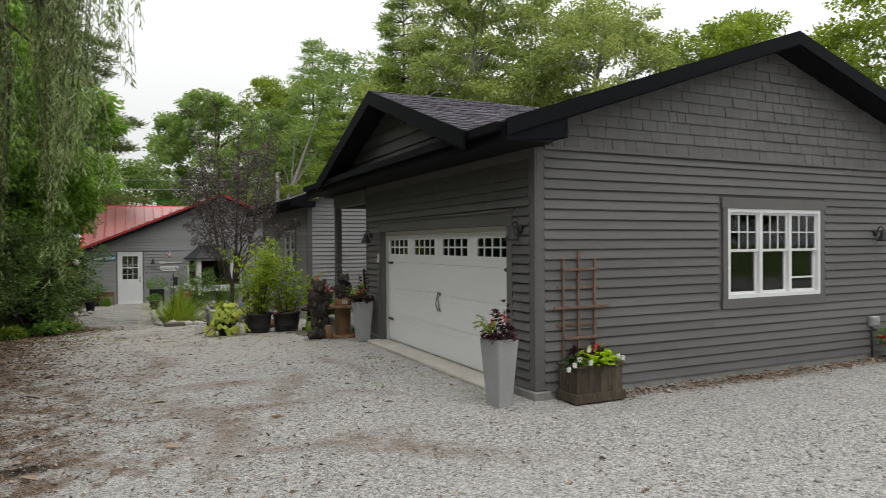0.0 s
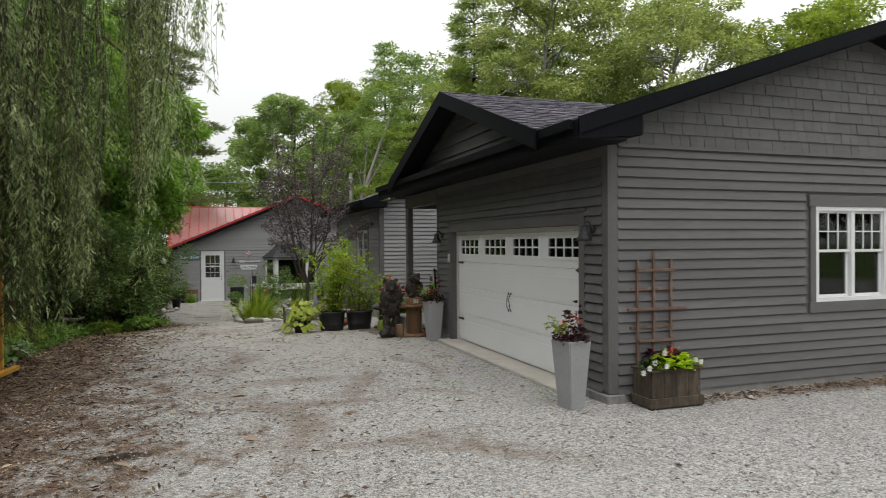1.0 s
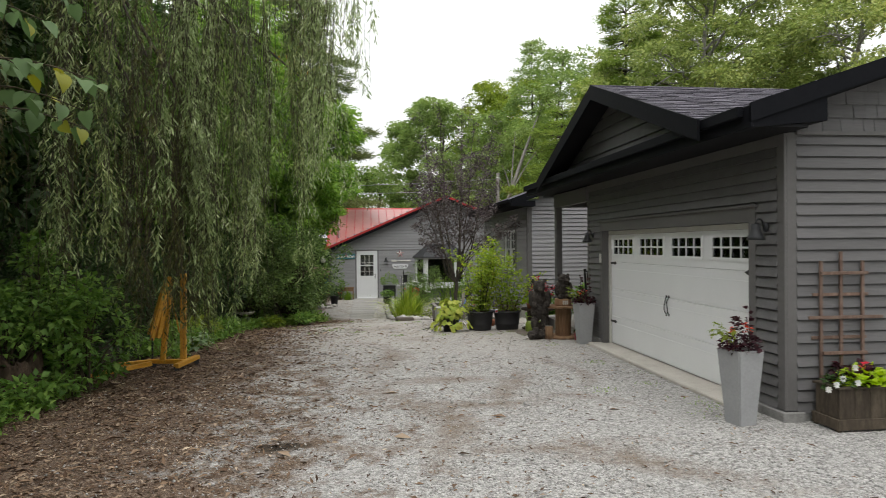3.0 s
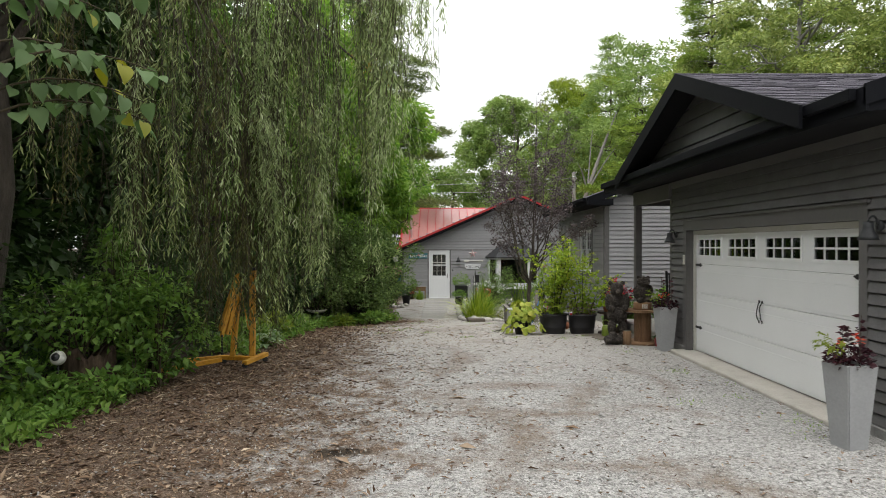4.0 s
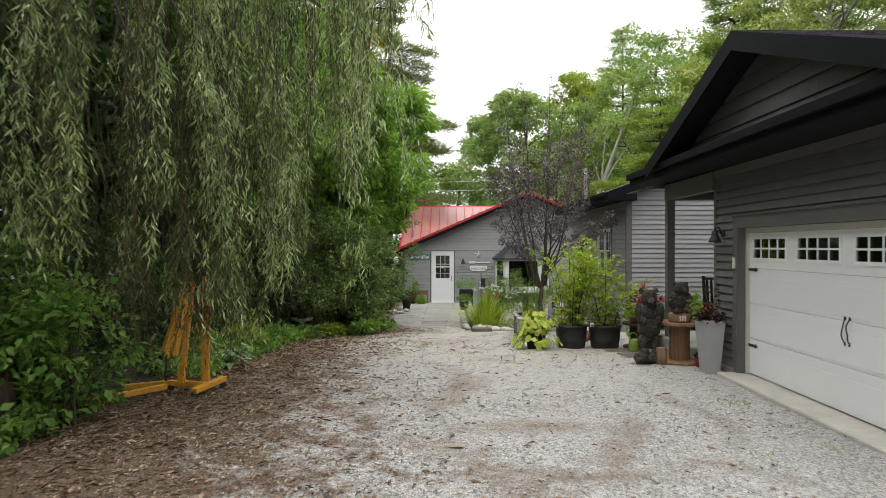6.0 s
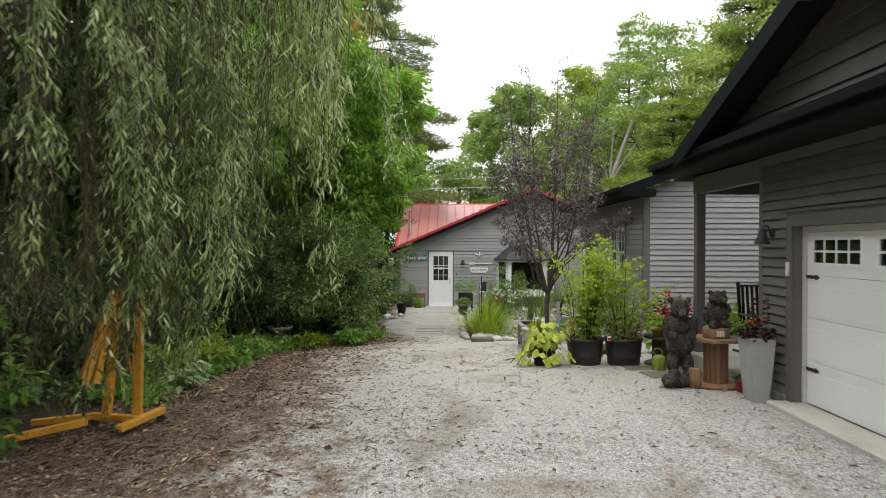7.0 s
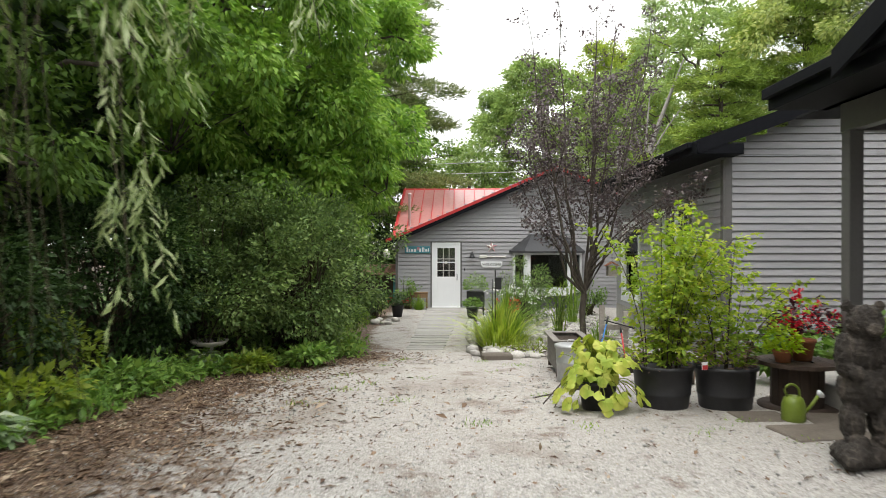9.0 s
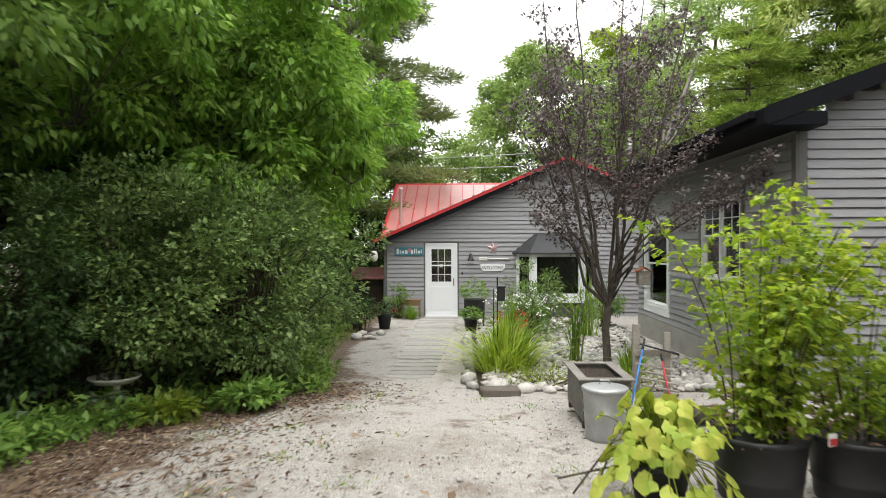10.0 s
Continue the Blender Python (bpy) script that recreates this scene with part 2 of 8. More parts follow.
L_BASSYELLOW = leaf_material("yellowing_basswood_leaf", [(0.18, 0.22, 0.03), (0.3, 0.28, 0.035)], patch=3)
# deep green, darkened further so the woods' inner shade sits in the colour
L_DEEP_SHADED = leaf_material("deep_green_leaf", [(0.016, 0.036, 0.009), (0.034, 0.07, 0.017), (0.075, 0.13, 0.035)], patch=0.6, through_light=0.25)
L_OLIVE = leaf_material("olive_green_leaf", [(0.12, 0.165, 0.045), (0.215, 0.275, 0.08), (0.33, 0.385, 0.125), (0.48, 0.48, 0.17)], patch=0.25)
L_LIGHT = leaf_material("light_green_leaf", [(0.11, 0.16, 0.028), (0.19, 0.25, 0.04), (0.3, 0.36, 0.065)], patch=0.4, through_light=0.5)
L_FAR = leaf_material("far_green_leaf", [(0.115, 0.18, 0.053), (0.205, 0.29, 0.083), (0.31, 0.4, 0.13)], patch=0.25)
L_PINE = leaf_material("pine_needle", [(0.12, 0.19, 0.042), (0.23, 0.325, 0.066), (0.39, 0.49, 0.1)], patch=0.35, through_light=0.2, rough=0.6)
L_PINEDULL = leaf_material("grey_green_pine_needle", [(0.075, 0.105, 0.04), (0.16, 0.21, 0.075), (0.27, 0.33, 0.12)], patch=0.35, through_light=0.2, rough=0.6)
L_TURNED = leaf_material("early_turned_leaf", [(0.3, 0.13, 0.02), (0.42, 0.24, 0.03), (0.3, 0.28, 0.04)], patch=2)
L_SHRUB = leaf_material("grey_green_shrub_leaf", [(0.042, 0.078, 0.024), (0.125, 0.195, 0.056), (0.28, 0.37, 0.12)], patch=1.8, through_light=0.25)
L_PURPLE = leaf_material("dark_purple_leaf", [(0.04, 0.027, 0.03), (0.095, 0.073, 0.075), (0.22, 0.185, 0.178)], patch=2, through_light=0.22, rough=0.32)
L_WINE = leaf_material("wine_coleus_leaf", [(0.014, 0.004, 0.008), (0.04, 0.01, 0.017), (0.1, 0.03, 0.034)], patch=5, through_light=0.2)
L_TUB = leaf_material("fresh_tub_plant_leaf", [(0.095, 0.165, 0.022), (0.2, 0.3, 0.036), (0.33, 0.42, 0.058), (0.52, 0.48, 0.085)], patch=1.6, through_light=0.45)
L_VINE = leaf_material("yellow_green_squash_leaf", [(0.06, 0.15, 0.02), (0.15, 0.28, 0.04), (0.34, 0.42, 0.065), (0.58, 0.53, 0.13)], patch=6.0, through_light=0.25, rough=0.6)
L_LIME = leaf_material("lime_leaf", [(0.28, 0.42, 0.02), (0.42, 0.56, 0.04)], patch=5, through_light=0.35)
L_HOSTA = leaf_material("variegated_hosta_leaf", [(0.13, 0.2, 0.09), (0.26, 0.35, 0.19), (0.58, 0.62, 0.48)], patch=6)
L_YGRASS = leaf_material("yellow_green_grass_blade", [(0.2, 0.28, 0.03), (0.33, 0.42, 0.06), (0.5, 0.52, 0.14)], patch=2, through_light=0.4)
L_GRASS = leaf_material("green_grass_blade", [(0.095, 0.176, 0.024), (0.176, 0.284, 0.041), (0.324, 0.419, 0.081)], patch=2, through_light=0.35)
L_DRY = leaf_material("withered_stalk", [(0.1, 0.06, 0.04), (0.22, 0.14, 0.1), (0.32, 0.22, 0.18)], patch=5, through_light=0.1)
P_RED = leaf_material("red_petal", [(0.45, 0.012, 0.03), (0.62, 0.02, 0.05)], patch=6, through_light=0.25)
P_ORANGE = leaf_material("orange_red_petal", [(0.55, 0.09, 0.03), (0.6, 0.05, 0.04)], patch=6, through_light=0.25)
P_WHITE = leaf_material("white_petal", [(0.7, 0.7, 0.68), (0.82, 0.82, 0.8)], patch=6, through_light=0.25)


# ---- building helpers ----
def part(name, bm, material, parent=None, label=""):
    me = bpy.data.meshes.new(name)
    bm.normal_update()
    bm.to_mesh(me)
    bm.free()
    me.materials.append(material)
    ob = new(name, me)
    ob.parent = parent
    if label:
        ob["label"] = label
    return ob


def thing(name, label, category, at=(0, 0, 0), turn=0.0, group="", kind=""):
    ob = new(name)
    ob.matrix_world = pose(*at, 0, 0, turn)
    ob.empty_display_size = 0.1
    return tagged(ob, label, category, group, kind)


def box(bm, x0, x1, y0, y1, z0, z1, bevel=0.0):
    m = Matrix.Translation(((x0 + x1) / 2, (y0 + y1) / 2, (z0 + z1) / 2)) @ Matrix.Diagonal((abs(x1 - x0), abs(y1 - y0), abs(z1 - z0), 1))
    g = bmesh.ops.create_cube(bm, size=1, matrix=m)
    if bevel:
        edges = list({e for v in g["verts"] for e in v.link_edges})
        bmesh.ops.bevel(bm, geom=edges, offset=bevel, segments=1, affect="EDGES")
    return bm


def boxes(*rows, bevel=0.0):
    bm = bmesh.new()
    for r in rows:
        box(bm, *r, bevel=bevel)
    return bm


def bar(bm, a, b, w, d, bevel=0.0, spin=0.0):
    """A squared bar from a to b, w by d across."""
    a, b = Vector(a), Vector(b)
    v = b - a
    m = Matrix.Translation((a + b) / 2) @ v.to_track_quat("Z", "Y").to_matrix().to_4x4() @ Matrix.Rotation(radians(spin), 4, "Z") @ Matrix.Diagonal((w, d, v.length, 1))
    g = bmesh.ops.create_cube(bm, size=1, matrix=m)
    if bevel:
        bmesh.ops.bevel(bm, geom=list({e for q in g["verts"] for e in q.link_edges}), offset=bevel, segments=1, affect="EDGES")
    return bm


def lathe(profile, seg=24, at=(0, 0, 0), bm=None):
    """A turned body from (radius, height) pairs."""
    bm = bm or bmesh.new()
    rings = []
    for r, z in profile:
        rings.append([bm.verts.new((at[0] + r * math.cos(2 * math.pi * i / seg), at[1] + r * math.sin(2 * math.pi * i / seg), at[2] + z)) for i in range(seg)])
    for a, b in zip(rings, rings[1:]):
        for i in range(seg):
            f = bm.faces.new((a[i], a[(i + 1) % seg], b[(i + 1) % seg], b[i]))
            f.smooth = True
    for ring, flip in ((rings[0], True), (rings[-1], False)):
        bm.faces.new(ring[::-1] if flip else ring)
    return bm


def tube_arrays(points, radii, seg=6):
    """Vertices and faces of a tube along points."""
    pts = np.array(points, float)
    k = len(pts)
    tan = np.gradient(pts, axis=0)
    tan /= np.linalg.norm(tan, axis=1, keepdims=True) + 1e-9
    ref = np.where(np.abs(tan[:, 2:3]) > 0.9, np.array([[1.0, 0, 0]]), np.array([[0, 0, 1.0]]))
    u = np.cross(tan, ref)
    u /= np.linalg.norm(u, axis=1, keepdims=True) + 1e-9
    w = np.cross(tan, u)
    a = np.arange(seg) * 2 * np.pi / seg
    r = np.array(radii, float).reshape(-1, 1, 1)
    v = pts[:, None, :] + r * (u[:, None, :] * np.cos(a)[None, :, None] + w[:, None, :] * np.sin(a)[None, :, None])
    faces = []
    for i in range(k - 1):
        for j in range(seg):
            j2 = (j + 1) % seg
            faces.append((i * seg + j, i * seg + j2, (i + 1) * seg + j2, (i + 1) * seg + j))
    return v.reshape(-1, 3), np.array(faces)


def quads_mesh(name, chunks, material, parent=None, label="", smooth=True):
    """One mesh of quads from (vertices, faces) pairs."""
    vs, fs, base = [], [], 0
    for v, f in chunks:
        vs.append(v)
        fs.append(f + base)
        base += len(v)
    v, f = np.concatenate(vs), np.concatenate(fs)
    return raw_mesh(name, v, f, material, parent, label, smooth)


def raw_mesh(name, v, f, material, parent=None, label="", smooth=False):
    me = bpy.data.meshes.new(name)
    k = f.shape[1]
    me.vertices.add(len(v))
    me.vertices.foreach_set("co", np.ascontiguousarray(v, np.float32).ravel())
    me.loops.add(f.size)
    me.loops.foreach_set("vertex_index", np.ascontiguousarray(f, np.int32).ravel())
    me.polygons.add(len(f))
    me.polygons.foreach_set("loop_start", np.arange(0, f.size, k, dtype=np.int32))
    if smooth:
        me.polygons.foreach_set("use_smooth", np.ones(len(f), bool))
    me.update(calc_edges=True)
    me.materials.append(material)
    ob = new(name, me)
    ob.parent = parent
    if label:
        ob["label"] = label
    return ob


def pipe(points, r, material, name, parent=None, seg=8, label=""):
    """A round rod along points, with closed ends."""
    pts = [Vector(p) for p in points]
    pts = [pts[0] - (pts[1] - pts[0]).normalized() * 1e-4] + pts + [pts[-1] + (pts[-1] - pts[-2]).normalized() * 1e-4]
    rr = [r * 0.02] + [r] * (len(pts) - 2) + [r * 0.02]
    return quads_mesh(name, [tube_arrays(pts, rr, seg)], material, parent, label)


def unit(v):
    return v / (np.linalg.norm(v, axis=1, keepdims=True) + 1e-9)


def leaves(name, P, D, L, ratio, material, parent=None, label="", seed=1, flat=0.6, fold=0.18):
    """A mesh of small pointed leaves: base points, directions, lengths; each is folded along its rib."""
    rng = np.random.default_rng(seed)
    n = len(P)
    D = unit(D)
    R = unit(rng.normal(size=(n, 3)) + np.array([0, 0, flat * 3]))
    S = unit(np.cross(D, R))
    N = np.cross(S, D)
    L = np.broadcast_to(np.asarray(L, float), (n,))[:, None]
    W = L * ratio * rng.uniform(0.8, 1.2, (n, 1))
    mid = P + D * L * 0.42
    v = np.stack([P, mid + S * W / 2 + N * W * fold, P + D * L - N * L * 0.1, mid - S * W / 2 + N * W * fold], axis=1).reshape(-1, 3)
    base = np.arange(n)[:, None] * 4
    f = np.concatenate([base + np.array([[0, 1, 2]]), base + np.array([[0, 2, 3]])], axis=1).reshape(-1, 3)
    return raw_mesh(name, v, f, material, parent, label)


def ground_height(x, y):
    """The drive is level past the garage and falls gently to the cottage."""
    return np.interp(y, [-60, 12, 14, 15.8, 18, 20.2, 22, 26, 31, 60], [-0.04, -0.03, -0.04, -0.10, -0.20, -0.30, -0.40, -0.46, -0.50, -0.5])


def drive_edge(y):
    """Where the gravel ends under the hedge."""
    return np.interp(y, [-8, 3, 8, 10.6, 12.8, 14.8, 17.3, 18.7, 20.2, 21.5, 24, 28, 31, 45], [-7, -4.8, -4.0, -3.8, -3.35, -3.25, -3.1, -2.6, -1.4, -1.6, -2.0, -2.1, -2.1, -2.1])


# ---- ground: one sheet to the horizon ----
def build_ground():
    xs = np.concatenate([np.linspace(-400, -16, 14), np.arange(-14, 14.01, 0.19), np.linspace(16, 400, 14)])
    ys = np.concatenate([np.linspace(-400, -7, 12), np.arange(-6, 33.01, 0.19), np.linspace(35, 500, 16)])
    X, Y = np.meshgrid(xs, ys)
    Z = ground_height(X, Y)
    rng = np.random.default_rng(3)
    near = (np.abs(X) < 14.2) & (Y > -6.2) & (Y < 33.2)
    wob = sum(np.sin(X * a + p) * np.cos(Y * b + q) for a, b, p, q in rng.uniform(0.4, 2.4, (6, 4))) * 0.004
    Z = Z + np.where(near, wob + rng.normal(0, 0.004, X.shape), 0)
    e = drive_edge(Y)
    Z += np.where(near, np.clip(e - X, 0, 3) * 0.05, 0)
    v = np.stack([X, Y, Z], -1).reshape(-1, 3)
    ny, nx = X.shape
    i = np.arange(ny * nx).reshape(ny, nx)
    f = np.stack([i[:-1, :-1], i[:-1, 1:], i[1:, 1:], i[1:, :-1]], -1).reshape(-1, 4)
    ob = raw_mesh("ground", v, f, ground_material(), smooth=True)
    me = ob.data
    # how much leaf litter, grass and forest soil covers each spot
    band = np.clip(1 - (X - e) / np.interp(Y, [0, 5, 8, 12, 15, 18, 24], [7.4, 6.2, 5.0, 3.6, 2.3, 1.3, 0.7]), 0, 1)
    litter = np.maximum(band ** 0.72, np.interp(Y, [6, 14, 20], [0.2, 0.22, 0.29]) * np.interp(X, [-13, 2.0, 4.5], [1, 1, 0.3]) * (np.abs(X) < 13) * (Y < 31))
    litter = np.maximum(litter, 0.6 * np.exp(-((X + 1.0) / 2.2) ** 2 - ((Y - 9.3) / 3.4) ** 2) * (0.7 + 0.3 * np.sin(X * 3.1 + Y * 1.3) * np.sin(Y * 2.3 - X)))
    dirt = np.zeros_like(X)
    # wheel-worn streaks of brown fines, turned with the way in
    for cx, cy, sx, sy, turn, a in ((0.6, 8.3, 0.35, 1.9, 8, 0.62), (1.9, 9.6, 0.28, 1.6, -4, 0.55), (0.2, 12.2, 0.3, 2.2, 3, 0.5), (0.9, 10.2, 0.3, 1.3, 75, 0.55), (2.3, 6.5, 0.3, 1.6, 70, 0.55),
                                    (8.0, 7.3, 2.4, 0.2, 0, 0.7), (2.9, 11, 0.22, 1.8, -3, 0.42), (-1.4, 20, 0.6, 1.4, 0, 0.4), (0.2, 17.5, 1.2, 0.9, 0, 0.3), (-0.3, 7.5, 0.16, 1.0, 85, 0.62), (1.3, 9.0, 0.25, 1.2, 70, 0.6), (1.4, 7.3, 0.22, 1.7, 76, 0.52), (-0.1, 9.7, 0.2, 1.3, 62, 0.52), (2.6, 8.8, 0.2, 0.9, 50, 0.48), (-0.9, 7.45, 0.1, 0.32, 85, 0.9), (2.25, 6.8, 0.14, 0.2, 60, 0.62),
                                    (-1.9, 14.6, 0.7, 0.5, 30, 0.55), (-1.2, 16.0, 0.5, 0.8, -20, 0.5), (-0.2, 17.4, 0.35, 0.5, 40, 0.5), (-0.9, 18.8, 0.5, 0.6, 10, 0.5), (0.5, 16.2, 0.3, 0.5, 60, 0.45), (1.0, 14.5, 0.4, 0.7, 20, 0.4)):
        c0, s0 = math.cos(math.radians(turn)), math.sin(math.radians(turn))
        U, V = (X - cx) * c0 + (Y - cy) * s0, -(X - cx) * s0 + (Y - cy) * c0
        bow = 0.25 * np.sin(V * 1.7 + cx * 3)
        dirt = np.maximum(dirt, (a + 0.12) * np.exp(-np.abs((U - bow) / sx) ** 1.6 - np.abs(V / sy) ** 2))
    soil = np.clip((e - X) / 0.5, 0, 1) * (Y < 23.5) + (X < -14) + (Y > 33) * (X < 40) * 0.0
    grass = np.clip((e - X) / 0.4, 0, 1) * (Y >= 23.0) + (Y > 33.2) + (X > 14.2) * (Y > 8) + (X > 45) * 1.0 + (Y < -40) * 0.6
    soil = np.maximum(soil, 0.95 * np.exp(-((X + 0.88) / 0.4) ** 2 - ((Y - 7.44) / 0.17) ** 2))
    bed = ((X > 0.75) & (X < 4.5) & (Y > 20.3) & (Y < 30.9)) * 1.0
    for name, arr in (("litter", litter), ("dirt", dirt), ("sand", np.clip((Y - 10.5) / 5.0, 0, 1) * 0.62), ("soil", np.clip(np.maximum(soil, bed), 0, 1)), ("grass", np.clip(grass, 0, 1) * (soil < 0.5))):
        at = me.attributes.new(name, "FLOAT", "POINT")
        at.data.foreach_set("value", arr.ravel().astype(np.float32))
    return tagged(ob, "pale gravel drive with brown leaf litter, running into grass and woods", "ground", kind="structure")


def ground_material():
    m = bpy.data.materials.new("gravel_ground")
    m.use_nodes = True
    nt = m.node_tree
    n, l = nt.nodes, nt.links
    p = n["Principled BSDF"]
    p.inputs["Roughness"].default_value = 0.92
    p.inputs["Specular IOR Level"].default_value = 0.25
    geo = n.new("ShaderNodeNewGeometry")

    def noise_tex(scale, detail=6.0, rough=0.65):
        t = n.new("ShaderNodeTexNoise")
        t.inputs["Scale"].default_value, t.inputs["Detail"].default_value, t.inputs["Roughness"].default_value = scale, detail, rough
        l.new(geo.outputs["Position"], t.inputs["Vector"])
        return t

    def mixed(fac, a, b):
        x = n.new("ShaderNodeMix")
        x.data_type = "RGBA"
        for s, k in ((fac, "Factor"), (a, "A"), (b, "B")):
            l.new(s, x.inputs[k])
        return x.outputs["Result"]

    def calc(op, a, b):
        x = n.new("ShaderNodeMath")
        x.operation = op
        for s, i in ((a, 0), (b, 1)):
            if isinstance(s, (int, float)):
                x.inputs[i].default_value = s
            else:
                l.new(s, x.inputs[i])
        return x.outputs[0]

    vor = n.new("ShaderNodeTexVoronoi")
    vor.inputs["Scale"].default_value = 42.0
    l.new(geo.outputs["Position"], vor.inputs["Vector"])
    vor2 = n.new("ShaderNodeTexVoronoi")
    vor2.inputs["Scale"].default_value = 90.0
    l.new(geo.outputs["Position"], vor2.inputs["Vector"])
    stone = link_chain(nt, [(0.075, 0.072, 0.068), (0.34, 0.332, 0.32), (0.66, 0.648, 0.63)], [0.08, 0.46, 0.94])
    sep = n.new("ShaderNodeSeparateColor")
    l.new(vor.outputs["Color"], sep.inputs[0])
    sep2 = n.new("ShaderNodeSeparateColor")
    l.new(vor2.outputs["Color"], sep2.inputs[0])
    l.new(calc("MULTIPLY_ADD", sep.outputs[0], 0.5), stone.inputs["Fac"])
    stone.inputs["Fac"].links[0].from_node.inputs[2].default_value = 0.0
    l.new(calc("MULTIPLY", sep2.outputs[1], 0.5), stone.inputs["Fac"].links[0].from_node.inputs[2])
    fines = link_chain(nt, [(0.215, 0.206, 0.192), (0.415, 0.402, 0.382)], [0.3, 0.7])
    l.new(noise_tex(1.1).outputs["Fac"], fines.inputs["Fac"])
    sand = link_chain(nt, [(0.27, 0.24, 0.21), (0.42, 0.385, 0.345), (0.53, 0.5, 0.46)], [0.32, 0.5, 0.68])
    l.new(noise_tex(55, 7, 0.75).outputs["Fac"], sand.inputs["Fac"])
    sandy = n.new("ShaderNodeAttribute")
    sandy.attribute_name = "sand"
    damp = calc("MULTIPLY", noise_tex(0.55, 4).outputs["Fac"], 0.5)
    gravel = mixed(damp, stone.outputs["Color"], fines.outputs["Color"])
    gravel = mixed(sandy.outputs["Fac"], gravel, sand.outputs["Color"])
    brown = link_chain(nt, [(0.034, 0.023, 0.016), (0.1, 0.067, 0.047), (0.21, 0.155, 0.115), (0.46, 0.4, 0.33)], [0.33, 0.46, 0.56, 0.68])
    l.new(noise_tex(42, 8, 0.8).outputs["Fac"], brown.inputs["Fac"])
    green = link_chain(nt, [(0.035, 0.06, 0.012), (0.085, 0.14, 0.025), (0.15, 0.21, 0.05)], [0.3, 0.5, 0.7])
    l.new(noise_tex(20, 6).outputs["Fac"], green.inputs["Fac"])
    earth = link_chain(nt, [(0.014, 0.010, 0.007), (0.045, 0.034, 0.024), (0.09, 0.07, 0.05)], [0.3, 0.5, 0.7])
    l.new(noise_tex(16, 6).outputs["Fac"], earth.inputs["Fac"])

    def mask(name, scale, sharp, uneven=0.0):
        a = n.new("ShaderNodeAttribute")
        a.attribute_name = name
        t = noise_tex(scale, 7, 0.7)
        broad = calc("MULTIPLY", calc("SUBTRACT", noise_tex(scale * 0.22, 3, 0.6).outputs["Fac"], 0.5), uneven)
        raw = calc("ADD", calc("ADD", a.outputs["Fac"], t.outputs["Fac"]), broad)
        x = n.new("ShaderNodeMapRange")
        x.inputs["From Min"].default_value, x.inputs["From Max"].default_value = 1.0 - 0.5 * sharp, 1.0 + 0.5 * sharp
        l.new(raw, x.inputs["Value"])
        return x.outputs[0]

    tan = link_chain(nt, [(0.07, 0.048, 0.034), (0.17, 0.128, 0.094), (0.31, 0.26, 0.21)], [0.34, 0.5, 0.66])
    l.new(noise_tex(34, 8, 0.8).outputs["Fac"], tan.inputs["Fac"])
    gravel = mixed(calc("MULTIPLY", mask("dirt", 5.0, 0.6, 0.6), 0.9), gravel, tan.outputs["Color"])
    c = mixed(mask("litter", 8.0, 0.3, 1.3), gravel, brown.outputs["Color"])
    c = mixed(mask("grass", 9, 0.2), c, green.outputs["Color"])
    c = mixed(mask("soil", 9, 0.2), c, earth.outputs["Color"])
    l.new(c, p.inputs["Base Color"])
    hgt = calc("ADD", calc("MULTIPLY", vor.outputs["Distance"], -0.8), calc("MULTIPLY", noise_tex(60, 4).outputs["Fac"], 0.8))
    b = n.new("ShaderNodeBump")
    b.inputs["Strength"].default_value, b.inputs["Distance"].default_value = 0.9, 0.02
    l.new(hgt, b.inputs["Height"])
    l.new(b.outputs[0], p.inputs["Normal"])
    return m


build_ground()


# ---- siding: one lapped board a piece, all on one shared mesh ----
def board_mesh(name, drop, thick_low=0.032, thick_top=0.012, material=None):
    """A board one metre long along x, face towards -y, bottom edge at z 0."""
    me = bpy.data.meshes.new(name)
    v = [(0, 0, 0), (1, 0, 0), (1, -thick_low, 0), (0, -thick_low, 0), (0, 0, drop), (1, 0, drop), (1, -thick_top, drop), (0, -thick_top, drop)]
    me.from_pydata(v, [], [(0, 3, 2, 1), (4, 5, 6, 7), (3, 7, 6, 2), (0, 1, 5, 4), (0, 4, 7, 3), (1, 2, 6, 5)])
    me.materials.append(material or SIDING)
    return me


LAP = 0.119
BOARD = board_mesh("siding_board", LAP - 0.018, 0.036)
PALEBOARD = board_mesh("siding_board", LAP - 0.016, 0.034, material=PALESIDING)
GABLEBOARD = board_mesh("siding_board", 0.182, 0.036)
PIECES = []


def siding(wall, place, turn, length, z0, z1, lap=LAP, holes=(), limits=None, mesh=None):
    """Boards on a wall face that starts at place and runs along the turned x axis; holes are (a0, a1, z0, z1)."""
    PIECES.append((wall, place, turn, length, z0, z1, lap, tuple(holes), limits, mesh or BOARD))


